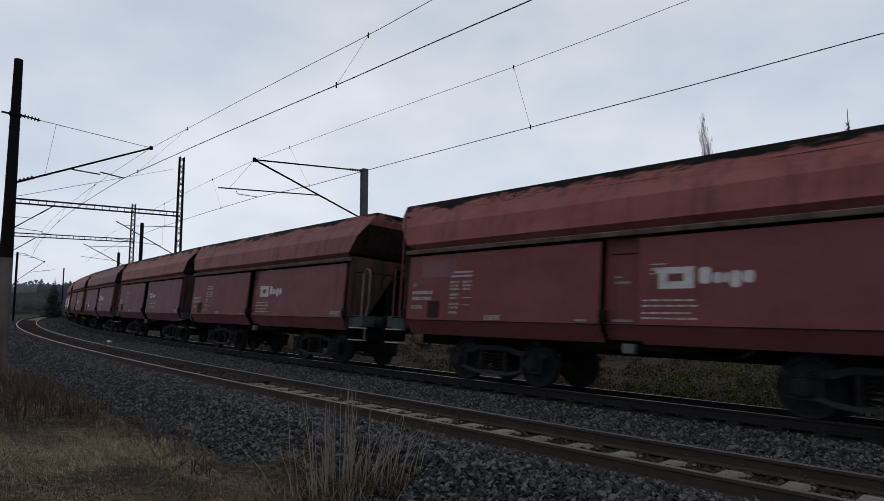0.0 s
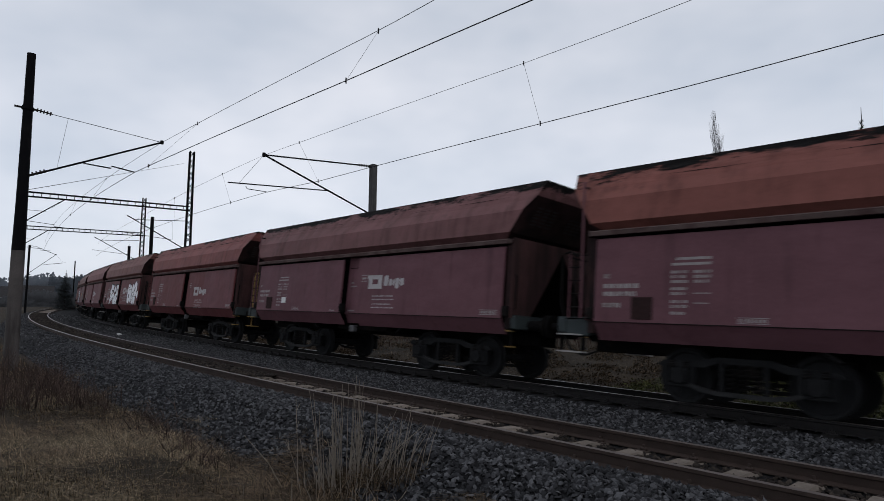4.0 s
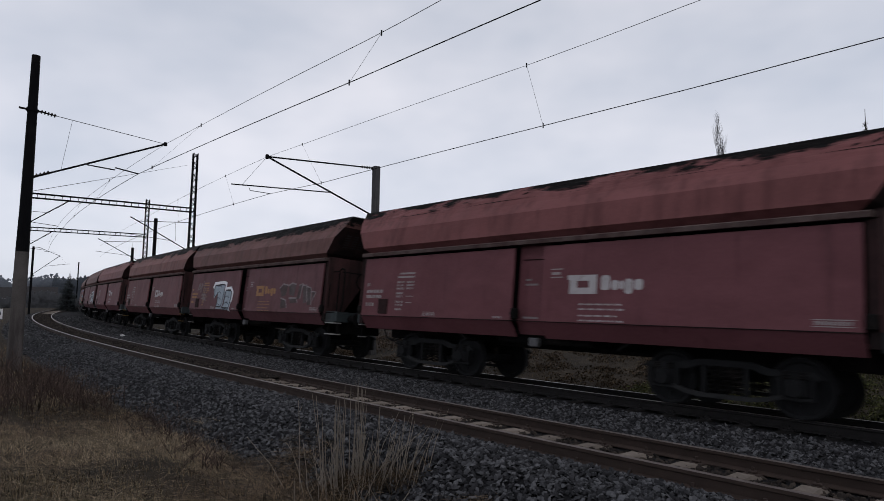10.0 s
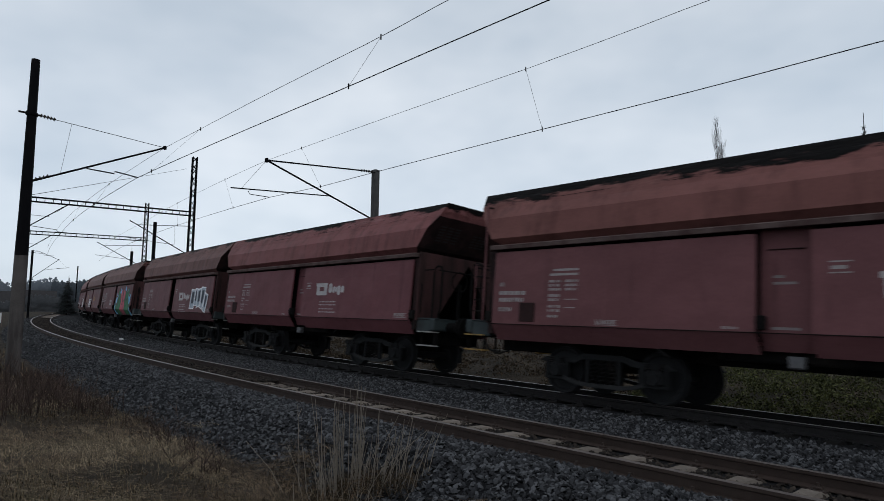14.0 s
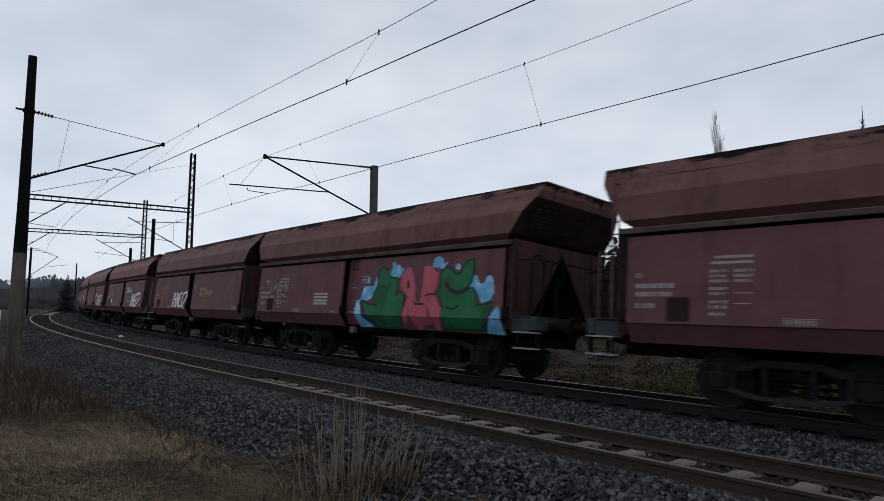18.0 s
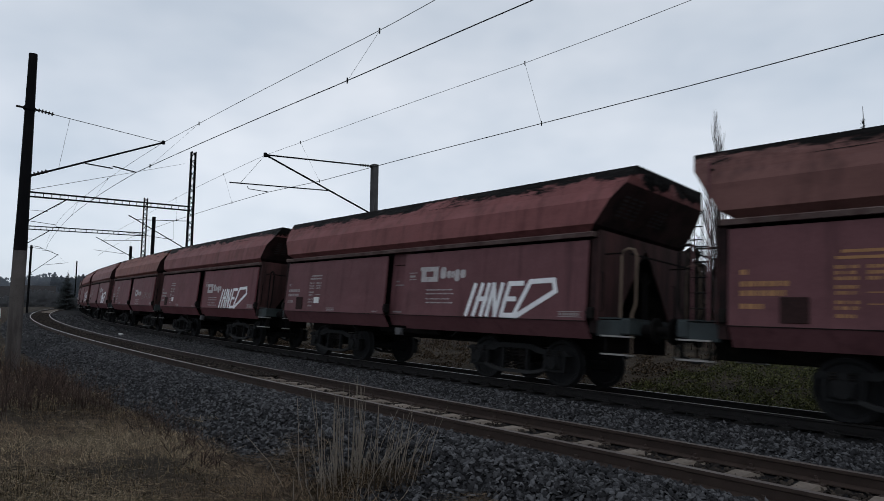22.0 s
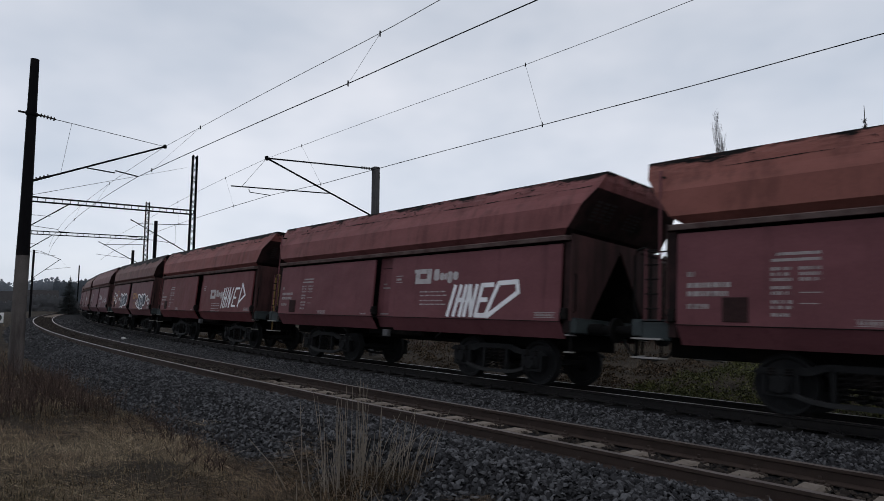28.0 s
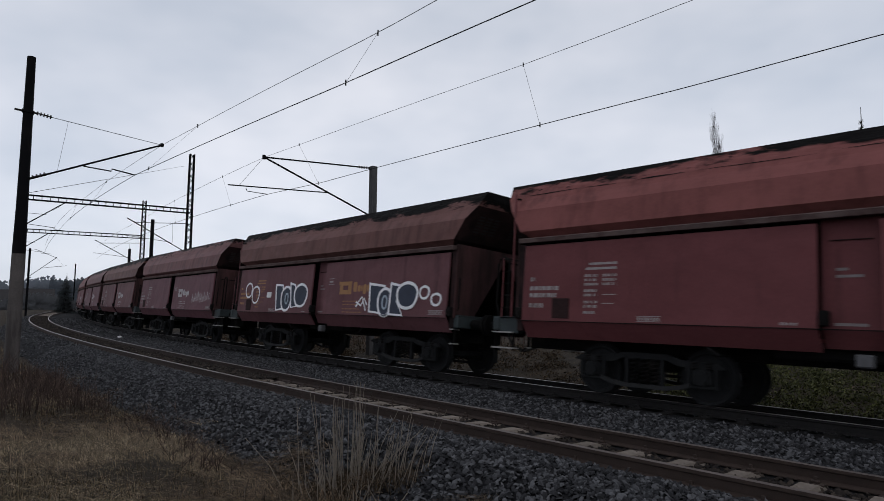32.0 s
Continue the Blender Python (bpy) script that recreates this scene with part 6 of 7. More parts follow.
def far_mast(s, off, z_top, tip_off, tip_z, con_z, material, kind_label, low=5.2, regs=True, arm=True):
    e = empty("overhead_line_mast", Matrix.Translation(at(s, off, -0.5)))
    inv = e.matrix_world.inverted()
    P = lambda o, z: at(s, o, z)
    c = at(s, off, 0)
    kids = [part("post", boxm(-0.13, 0.13, -0.13, 0.13, -0.8, z_top, 0.02), material, None, m=Matrix.Translation(c) @ Matrix.Rotation(heading(s), 4, "Z"))]
    d = 1 if tip_off < off else -1
    if not arm:
        kids[0].parent, kids[0].matrix_parent_inverse = e, inv
        tagged(e, kind_label, "railway mast")
        return
    bm = bmesh.new()
    insulator(bm, P(off - d * 0.16, z_top - 0.1), P(off - d * 0.75, z_top - 0.13))
    kids.append(part("tie_insulator", bm, M["insul"], None))
    kids.append(part("tie_tube", tubem([P(off - d * 0.7, z_top - 0.13), P(tip_off, tip_z)], 0.03, n=8), M["mast_dark"], None))
    kids.append(part("strut_tube", tubem([P(off - d * 0.14, low), P(tip_off, tip_z)], 0.036, n=8), M["mast_dark"], None))
    if regs:
        a = off - d * (off - tip_off) * d * 0.43
        kids.append(part("registration_tube", tubem([P(a, low + (tip_z - low) * 0.42), P(tip_off - d * 1.3, con_z + 0.16)], 0.024, n=6), M["mast_dark"], None))
        kids.append(part("steady_arm", tubem([P(tip_off - d * 0.65, con_z + 0.12), P(tip_off - d * 0.6, con_z + 0.02), P(tip_off + d * 0.2, con_z)], 0.014, n=5), M["mast_dark"], None))
        kids.append(part("hanger", tubem([P(tip_off, tip_z), P(tip_off - d * 0.9, con_z + 0.2)], 0.006, n=4), M["wire"], None))
    kids.append(part("wire_clamp", boxm(-0.06, 0.06, -0.06, 0.06, -0.08, 0.08, 0.02), M["mast_dark"], None, m=Matrix.Translation(P(tip_off, tip_z))))
    for k in kids:
        k.parent, k.matrix_parent_inverse = e, inv
    tagged(e, kind_label, "railway mast")


far_mast(21.0, 9.35, 7.30, 4.50, 6.90, 5.53, M["mast_grey"], "grey concrete overhead line mast with a braced cantilever arm")
far_mast(57.0, 8.36, 8.66, 4.9, 8.3, 6.2, M["mast_dark"], "slim dark overhead line mast beyond the portal", arm=False)
far_mast(72.0, 8.37, 7.16, 5.0, 7.4, 6.0, M["mast_dark"], "slim dark overhead line mast in the bend", arm=False)
far_mast(100.0, -1.9, 8.77, 1.2, 7.6, 6.4, M["mast_dark"], "slim dark overhead line mast on the outer side of the bend", low=5.0)
far_mast(180.0, -3.0, 11.1, 1.2, 7.6, 6.4, M["mast_dark"], "slim dark overhead line mast far along the bend", arm=False)


def portal(s, o0, o1, z_beam, z_top, label):
    e = empty("overhead_line_portal", Matrix.Translation(at(s, o1, -0.5)))
    inv = e.matrix_world.inverted()
    before = set(scene.collection.objects)
    lattice(None, s, o1, z_top)
    part("post", tubem([at(s, o0, -0.7), at(s, o0, z_beam + 0.3)], 0.14, n=10), M["mast_dark"], None)
    beam(None, s, o0, z_beam, o1, z_beam + 0.06)
    k = o1 / 8.40
    q = lambda o, z: at(s, o * k, z)
    part("tie_tube", tubem([q(4.52, 7.0), q(5.04, 6.79), q(8.16, 6.98)], 0.024, n=6), M["mast_dark"], None)
    part("strut_tube", tubem([q(4.52, 7.04), q(8.25, 5.0)], 0.034, n=6), M["mast_dark"], None)
    part("registration_tube", tubem([q(7.3, 5.62), q(4.4, 5.9)], 0.018, n=6), M["mast_dark"], None)
    part("stay_wire", tubem([q(7.32, 6.87), q(7.38, 5.64)], 0.008, n=4), M["wire"], None)
    part("drop_arm", tubem([q(0.98, z_beam - 0.14), q(-1.0, z_beam - 1.66)], 0.036, n=6), M["mast_dark"], None)
    bm = bmesh.new()
    insulator(bm, q(0.75, z_beam - 0.32), q(0.30, z_beam - 0.68))
    part("insulator", bm, M["insul"], None)
    part("tie_wire", tubem([q(0.04, z_beam - 0.97), q(-1.4, z_beam - 0.95)], 0.014, n=5), M["wire"], None)
    part("registration_tube", tubem([q(-0.9, z_beam - 1.62), q(0.5, z_beam - 1.75), q(0.52, z_beam - 1.86), q(1.3, z_beam - 1.9)], 0.018, n=6), M["mast_dark"], None)
    for k in set(scene.collection.objects) - before:
        k.parent, k.matrix_parent_inverse = e, inv
    tagged(e, label, "railway portal", "portals over the tracks")


portal(44.0, -1.12, 8.40, 7.80, 11.89, "dark lattice steel portal spanning both tracks")
portal(62.0, -0.95, 8.35, 7.50, 10.96, "dark lattice steel portal spanning both tracks further off")


def wires(name, label, con, mes, drops):
    """A contact wire, its messenger and droppers; con and mes are rows of s, off, z."""
    e = empty(name, Matrix.Translation(at(con[0][0], con[0][1], con[0][2])))
    inv = e.matrix_world.inverted()
    kids = []

    def line(rows, s):
        a = np.array(rows)
        return at(s, float(np.interp(s, a[:, 0], a[:, 1])), float(np.interp(s, a[:, 0], a[:, 2])))

    for nm, rows, r in (("contact_wire", con, 0.0095), ("messenger_wire", mes, 0.0060)):
        ss = np.arange(rows[0][0], rows[-1][0] + 0.01, 1.0)
        kids.append(part(nm, tubem([line(rows, s) for s in ss], r, n=5), M["wire"], None))
    for s, sm in drops:
        kids.append(part("dropper", tubem([line(mes, sm), line(con, s)], 0.0035, n=4), M["wire"], None))
        kids.append(part("dropper_clip", boxm(-0.012, 0.012, -0.012, 0.012, -0.05, 0.05), M["wire"], None, m=Matrix.Translation(line(mes, sm))))
        kids.append(part("dropper_clip", boxm(-0.012, 0.012, -0.012, 0.012, -0.05, 0.06), M["wire"], None, m=Matrix.Translation(line(con, s))))
    for k in kids:
        k.parent, k.matrix_parent_inverse = e, inv
    tagged(e, label, "overhead wire")


NEAR_CON = [(-30, 0.75, 5.55), (0, 0.75, 5.64), (4.9, 0.75, 5.67), (9.5, 0.75, 5.70), (20, -0.10, 5.40), (44, 0.8, 6.0), (62, 0.8, 5.75)]
NEAR_MES = [(-30, 0.75, 6.7), (0, 0.75, 6.44), (6.9, 0.75, 6.40), (8.5, 0.75, 6.36), (17, 0.70, 6.45), (20, 0.64, 6.47), (32, 0.7, 6.5), (44, 0.8, 6.6), (62, 0.8, 6.3)]
FAR_CON = [(-30, C2, 5.8), (1.9, C2, 5.69), (4.6, C2, 5.64), (8.5, C2, 5.64), (18, 5.2, 5.60), (21, 4.67, 5.53), (44, C2, 5.95), (72, C2, 6.0)]
FAR_MES = [(-30, C2, 7.7), (4.8, C2, 7.30), (6.5, C2, 7.24), (9, C2, 7.21), (18.5, 4.9, 7.05), (21, 4.5, 6.89), (44, C2, 7.0), (72, C2, 7.2)]
wires("overhead_wire_near", "thin dark overhead wires with droppers over the empty track", NEAR_CON, NEAR_MES, ((9.5, 8.5), (18.9, 17), (28, 28), (36, 36)))
wires("overhead_wire_far", "thin dark overhead wires with droppers over the train", FAR_CON, FAR_MES, ((8.5, 9), (18.1, 18.9), (24.9, 25.7), (34, 34)))


# ---------------------------------------------------------------- plants, buildings and the distance
def blades(name, label, pts, h0, h1, width, lean, material, rng, seg=2, category="grass", kind="stuff", way=None):
    """Many thin bent blades or twigs in one mesh; pts are rows of x, y, z."""
    n = len(pts)
    h = h0 + (h1 - h0) * rng.random(n)
    a = rng.random(n) * 6.283 if way is None else way + rng.normal(0, 0.55, n)
    ln = np.abs(rng.normal(0, lean, n))
    w = width * (0.6 + 0.8 * rng.random(n))
    dx, dy = np.cos(a), np.sin(a)
    V, rows = [], seg + 1
    for k in range(rows):
        f = k / seg
        ox, oy = dx * ln * h * f ** 1.6, dy * ln * h * f ** 1.6
        oz = h * f / np.sqrt(1 + ln ** 2 * f)
        ww = w * (1 - 0.85 * f)
        for s in (-1, 1):
            V.append(np.c_[pts[:, 0] + ox - s * dy * ww, pts[:, 1] + oy + s * dx * ww, pts[:, 2] + oz])
    V = np.stack(V, 1).reshape(-1, 3)
    per = rows * 2
    base = np.arange(n)[:, None] * per
    F = np.concatenate([base + np.array([2 * k, 2 * k + 1, 2 * k + 3, 2 * k + 2]) for k in range(seg)], 0)
    ob = raw(name, V.tolist(), F.tolist(), material)
    return tagged(ob, label, category, kind=kind)


def scatter(rng, n, d0, d1, a0, a1, power=1.0):
    """Points by distance and bearing (degrees, clockwise from straight ahead) from the origin."""
    d = d0 + (d1 - d0) * rng.random(n) ** power
    a = np.radians(a0 + (a1 - a0) * rng.random(n))
    return np.c_[d * np.sin(a), d * np.cos(a)]


def grounded(xy):
    off, _ = beside(xy[:, 0], xy[:, 1])
    return np.c_[xy, np.maximum(ground_z(off), np.where((off > -2.0) & (off < SP + 3.5), bed_z(off), -9)) - 0.02], off


def grasses():
    rng = np.random.default_rng(11)
    # tufts of blades, flattened by the winter, each tuft laid over in one direction
    c, off = grounded(scatter(rng, 9000, 3.4, 20, -42, 6, 1.6))
    lim = -1.75 + 0.30 * np.sin(c[:, 0] * 3.1) + 0.22 * np.sin(c[:, 1] * 2.3 + 1) + rng.normal(0, 0.14, len(c))
    keep = off < lim
    c, off = c[keep], off[keep]

    def field(u, v):
        """Soft patches over the verge, about -1 to 1."""
        return 0.5 * np.sin(u * 1.3 + 1.1 * np.sin(v * 0.9 + 0.4)) + 0.35 * np.sin(v * 2.6 + 1.7 * np.sin(u * 1.9)) + 0.25 * np.sin(u * 5.1 + v * 3.7)

    f = field(c[:, 0], c[:, 1]) + rng.normal(0, 0.30, len(c)) - 0.40 * np.clip((off + 2.5) / 0.7, 0, 1) - 0.9 * np.clip((-c[:, 0] - 2.1) / 0.6, 0, 1) * np.clip((6.4 - np.hypot(c[:, 0], c[:, 1])) / 1.2, 0, 1)
    way = field(c[:, 1] * 0.7 + 3, c[:, 0] * 0.7) * 2.2 + 3.4
    k = 40
    for nm, lab, m, sel, h0, h1, lean in (("dry_grass", "matted straw-coloured dry grass on the verge", M["dry_grass"], f > 0.15, 0.02, 0.10, 4.2),
                                          ("dull_grass", "dull brown withered grass on the verge", M["dull_grass"], (f <= 0.15) & (f > -1.0), 0.02, 0.09, 3.8),
                                          ("dark_thatch", "dark rotting thatch between the grass tufts", M["thatch"], f <= -1.0, 0.02, 0.07, 3.2)):
        t = c[sel]
        q = np.repeat(t, k, 0)
        spread = np.repeat(0.04 + 0.12 * rng.random(len(t)), k)
        q[:, 0] += rng.normal(0, 1, len(q)) * spread
        q[:, 1] += rng.normal(0, 1, len(q)) * spread
        q[:, 2] += 0.05 * rng.random(len(q))
        blades(nm, lab, q, h0, h1, 0.0034, lean, m, rng, seg=3, way=np.repeat(way[sel], k))
    # upright tussocks here and there
    t, off = grounded(scatter(rng, 150, 3.7, 13, -42, 3, 1.2))
    t = t[off < -1.9]
    q = np.repeat(t, 26, 0)
    q[:, :2] += rng.normal(0, 0.035, (len(q), 2))
    blades("grass_tussock", "small upright tussocks of tan grass", q, 0.05, 0.17, 0.0026, 0.9, M["dry_grass"], rng, seg=3)
    p, off = grounded(scatter(rng, 700, 3.6, 9, -42, 4, 1.2))
    p = p[off < -1.7]
    blades("bent_straw", "pale straws lying over the grass", p, 0.04, 0.13, 0.0026, 5.0, M["pale_stalk"], rng, seg=4)
    p, off = grounded(scatter(rng, 5200, 3.6, 14, -42, 4, 1.3))
    p = p[(off < -1.6) & (np.sin(p[:, 0] * 1.3 + 2) * np.sin(p[:, 1] * 1.6) > 0.1)]
    blades("verge_moss", "low olive moss and weeds in the dry grass", p, 0.02, 0.07, 0.009, 1.5, M["moss"], rng)
    p, off = grounded(scatter(rng, 9000, 18, 70, -42, -20, 1.3))
    p = p[off < -2.2]
    blades("far_dry_grass", "dull brown dry grass along the far verge", p, 0.08, 0.30, 0.016, 0.9, M["dull_grass"], rng)
    # beyond the train: heaps of small leaves, mossy near, withered further along
    for nm, lab, m, count, s0, s1, hi in (("verge_weeds", "lumpy low green weeds and moss behind the track", M["green"], 420, 0.5, 8.2, 0.34), ("withered_weeds", "withered brown weeds and leaves behind the track", M["thatch"], 700, 8.2, 42.0, 0.26)):
        V, F = [], []
        for q in range(count):
            s, o = rng.uniform(s0, s1), SP + 3.0 + 9.0 * rng.random() ** 1.5
            c = at(s, o)
            zc = max(float(ground_z(o)), float(np.interp(o, [SP + 2.4, SP + 3.6], [-0.44, -0.85])))
            rr, hh = rng.uniform(0.18, 0.5), hi * rng.uniform(0.35, 1.0)
            for j in range(70):
                u, t = math.sqrt(rng.random()), rng.random() * 6.283
                p = np.array([c.x + rr * u * math.cos(t), c.y + rr * u * math.sin(t), zc + hh * (1 - u * u) * rng.uniform(0.55, 1.05)])
                d1, d2 = rng.normal(0, 1, 3), rng.normal(0, 1, 3)
                d1, d2 = d1 / np.linalg.norm(d1) * rng.uniform(0.02, 0.055), d2 / np.linalg.norm(d2) * rng.uniform(0.012, 0.03)
                k = len(V)
                V += [tuple(p - d1), tuple(p + d2), tuple(p + d1), tuple(p - d2)]
                F.append((k, k + 1, k + 2, k + 3))
        tagged(raw(nm, V, F, m), lab, "weeds", kind="stuff")
    n = 9000
    s, o = 0.5 + 40 * rng.random(n), SP + 2.8 + 7 * rng.random(n)
    q = np.c_[np.interp(s, ST, TX) + o * np.interp(s, ST, NX), np.interp(s, ST, TY) + o * np.interp(s, ST, NY)]
    z = np.maximum(ground_z(o), np.interp(o, [SP + 2.4, SP + 3.6], [-0.44, -0.85])) - 0.01
    blades("verge_straw", "matted dry straw and dead stems behind the track", np.c_[q, z], 0.03, 0.12, 0.007, 3.0, M["dull_grass"], rng)


grasses()


def stalk_clump(cx, cy, n, r, h0, h1, seed, lean=0.12, fan=0.0, away=(0.0, 0.0)):
    """Dead weed: single upright stems over a dark mat of fallen leaves; fan spreads the stems outwards."""
    rng = np.random.default_rng(seed)
    xy = np.c_[cx + rng.normal(0, r, n), cy + rng.normal(0, r * 0.7, n)]
    p, off = grounded(xy)
    e = empty("dead_weed", Matrix.Translation((cx, cy, float(p[0, 2]))))
    inv = e.matrix_world.inverted()
    for x, y, z in p:
        h = h0 + (h1 - h0) * rng.random()
        a, l = rng.random() * 6.28, abs(rng.normal(0, lean)) * h
        lx, ly = l * math.cos(a) + fan * (x - cx) * h + away[0] * h, l * math.sin(a) + fan * (y - cy) * h + away[1] * h
        bm = tubem([(x, y, z), (x + lx * 0.38, y + ly * 0.38, z + h * 0.5), (x + lx, y + ly, z + h)], 0.0052, n=4, r2=0.0024)
        for k in range(2 if rng.random() < 0.3 else 0):
            t, b = 0.6 + 0.3 * rng.random(), rng.random() * 6.28
            q = (x + lx * t, y + ly * t, z + h * t)
            tube(bm, [q, (q[0] + 0.05 * math.cos(b), q[1] + 0.05 * math.sin(b), q[2] + 0.09)], 0.0028, n=3, r2=0.0015, cap=False)
        o = part("stem", bm, M["pale_stalk"], None)
        o.parent, o.matrix_parent_inverse = e, inv
    b = bmesh.new()
    for x, y, z in p:
        for k in range(7):
            a, l = rng.random() * 6.28, 0.10 + 0.24 * rng.random()
            tube(b, [(x, y, z), (x + l * 0.5 * math.cos(a), y + l * 0.5 * math.sin(a), z + 0.05 + 0.14 * rng.random()), (x + l * math.cos(a), y + l * math.sin(a), z + 0.02 + 0.14 * rng.random())], 0.0036, n=3, r2=0.002, cap=False)
    q = tagged(part("dry_leaves", b, M["thatch"] if seed in (3, 4, 5) else M["dull_grass"], None), kind="stuff")
    q.parent, q.matrix_parent_inverse = e, inv
    tagged(e, "clump of tall pale dead weed stalks beside the ballast", "dead weed", "dead weeds on the verge")


stalk_clump(-1.04, 7.05, 34, 0.19, 0.45, 1.16, 3, 0.07, 0.35)
stalk_clump(-0.95, 7.00, 9, 0.13, 1.02, 1.22, 23, 0.05, 0.3)
stalk_clump(-1.00, 6.95, 52, 0.22, 0.15, 0.62, 13, 0.30, 0.9)
stalk_clump(-0.62, 6.95, 18, 0.15, 0.35, 0.80, 4, 0.18, 0.6, (0.28, 0.0))
stalk_clump(-0.32, 6.80, 12, 0.14, 0.30, 0.75, 5, 0.15, 0.5, (0.20, 0.0))
stalk_clump(-1.40, 6.35, 6, 0.20, 0.15, 0.38, 6, 0.35)
stalk_clump(-0.55, 6.20, 7, 0.25, 0.15, 0.45, 7, 0.35)


def red_bush(x, y, r, h, n, seed):
    rng = np.random.default_rng(seed)
    bm = bmesh.new()
    p, _ = grounded(np.c_[x + rng.normal(0, r * 0.45, n), y + rng.normal(0, r * 0.45, n)])
    for a, b, c in p:
        hh = h * (0.35 + 0.9 * rng.random() ** 1.5)
        t, l = rng.random() * 6.28, abs(rng.normal(0, 0.25)) * hh
        mid = (a + 0.4 * l * math.cos(t), b + 0.4 * l * math.sin(t), c + hh * 0.55)
        top = (a + l * math.cos(t), b + l * math.sin(t), c + hh)
        tube(bm, [(a, b, c), mid, top], 0.007, n=3, r2=0.003, cap=False)
        for k in range(3):
            t2, f = rng.random() * 6.28, 0.3 + 0.5 * rng.random()
            s = (a + (top[0] - a) * f, b + (top[1] - b) * f, c + (top[2] - c) * f)
            tube(bm, [s, (s[0] + 0.16 * math.cos(t2), s[1] + 0.16 * math.sin(t2), s[2] + 0.22 * rng.random() + 0.06)], 0.004, n=3, r2=0.002, cap=False)
    o = part("bush", bm, M["red_twig"], None)
    tagged(o, "bare red-brown twiggy bush on the verge", "bush", "bushes on the verge", "stuff")


_rng = np.random.default_rng(5)
for k in range(17):
    s = 11.8 + 0.75 * k
    red_bush(*at(s, -2.7 - 2.0 * _rng.random() - 0.05 * k)[:2], 0.9, 0.34 + 0.42 * _rng.random(), 60, 20 + k)
for k in range(5):
    red_bush(*at(13.6 + 1.2 * k, -2.4 - 0.5 * _rng.random())[:2], 0.6, 0.24 + 0.2 * _rng.random(), 45, 70 + k)
for k in range(6):
    red_bush(*at(7.4 + 1.0 * k, -2.0 - 0.6 * _rng.random())[:2], 0.40, 0.20, 16, 50 + k)


def grow(bm, rng, p, d, l, r, depth, spread, up):
    """A branching limb."""
    pts, q, v = [p], Vector(p), Vector(d).normalized()
    for k in range(3):
        v = (v + Vector((rng.normal(0, 0.12), rng.normal(0, 0.12), rng.normal(0, 0.06) + up))).normalized()
        q = q + v * l / 3
        pts.append(tuple(q))
    tube(bm, pts, r, n=5 if r > 0.03 else 3, r2=r * 0.55, cap=False)
    if depth:
        for k in range(4 if depth > 1 else 5):
            f = rng.uniform(0.35, 1.0)
            i = min(int(f * 3), 2)
            s = Vector(pts[i]).lerp(Vector(pts[i + 1]), f * 3 - i)
            a = rng.uniform(0, 6.283)
            w = (v + Vector((math.cos(a), math.sin(a), rng.uniform(-0.1, 0.5))) * spread).normalized()
            grow(bm, rng, tuple(s), w, l * rng.uniform(0.45, 0.7), r * 0.5, depth - 1, spread, up)


def bare_tree(x, y, z, h, spread, seed, limbs=14, up=0.05, depth=2, r=None):
    rng = np.random.default_rng(seed)
    e = empty("bare_tree", Matrix.Translation((x, y, z)))
    inv = e.matrix_world.inverted()
    r = r or h * 0.011
    trunk = [(x + rng.normal(0, 0.01) * h * k / 6, y + rng.normal(0, 0.01) * h * k / 6, z + h * k / 6) for k in range(7)]
    t = part("trunk", tubem(trunk, r, n=8, r2=r * 0.12), M["bark"], None)
    bm = bmesh.new()
    for k in range(limbs):
        f = 0.22 + 0.75 * (k + rng.random()) / limbs
        a = rng.uniform(0, 6.283)
        i = min(int(f * 6), 5)
        p = Vector(trunk[i]).lerp(Vector(trunk[i + 1]), f * 6 - i)
        grow(bm, rng, tuple(p), (math.cos(a) * spread, math.sin(a) * spread, 1.0), h * 0.26 * (1.15 - f), r * 0.38 * (1.2 - f), depth, spread, up)
    c = part("crown", bm, M["twig"], None)
    for k in (t, c):
        k.parent, k.matrix_parent_inverse = e, inv
    tagged(e, "leafless grey tree behind the railway", "tree", "bare trees behind the tracks")


def bearing(px, d):
    """A place d metres off at a bearing given by its sideways share."""
    a = math.atan2(*px)
    return d * math.sin(a), d * math.cos(a)


bare_tree(*bearing((math.sin(radians(24.6)), math.cos(radians(24.6))), 62), -0.4, 19.6, 0.24, 1, limbs=64, up=0.26, depth=2, r=0.10)
for k, (sx, cy, d, h, sp) in enumerate(((0.385, 0.923, 40, 7.6, 0.6), (0.405, 0.914, 46, 9.0, 0.5), (0.44, 0.898, 38, 7.0, 0.7), (0.36, 0.933, 50, 7.6, 0.6), (0.475, 0.88, 44, 7.5, 0.6),
                                          (0.34, 0.94, 42, 5.6, 0.7), (0.50, 0.866, 52, 8.5, 0.6), (0.425, 0.905, 34, 5.0, 0.8))):
    bare_tree(*bearing((sx, cy), d), -0.4, h, sp, 30 + k, limbs=12, depth=2)
for k, (sx, d, h) in enumerate(((0.430, 31, 6.4), (0.452, 29, 7.6), (0.468, 33, 7.8), (0.487, 30, 6.6), (0.505, 34, 7.6), (0.41, 33, 5.6), (0.52, 32, 7.0))):
    bare_tree(*bearing((sx, math.sqrt(1 - sx * sx)), d), -0.4, h, 0.75, 80 + k, limbs=38, depth=2)
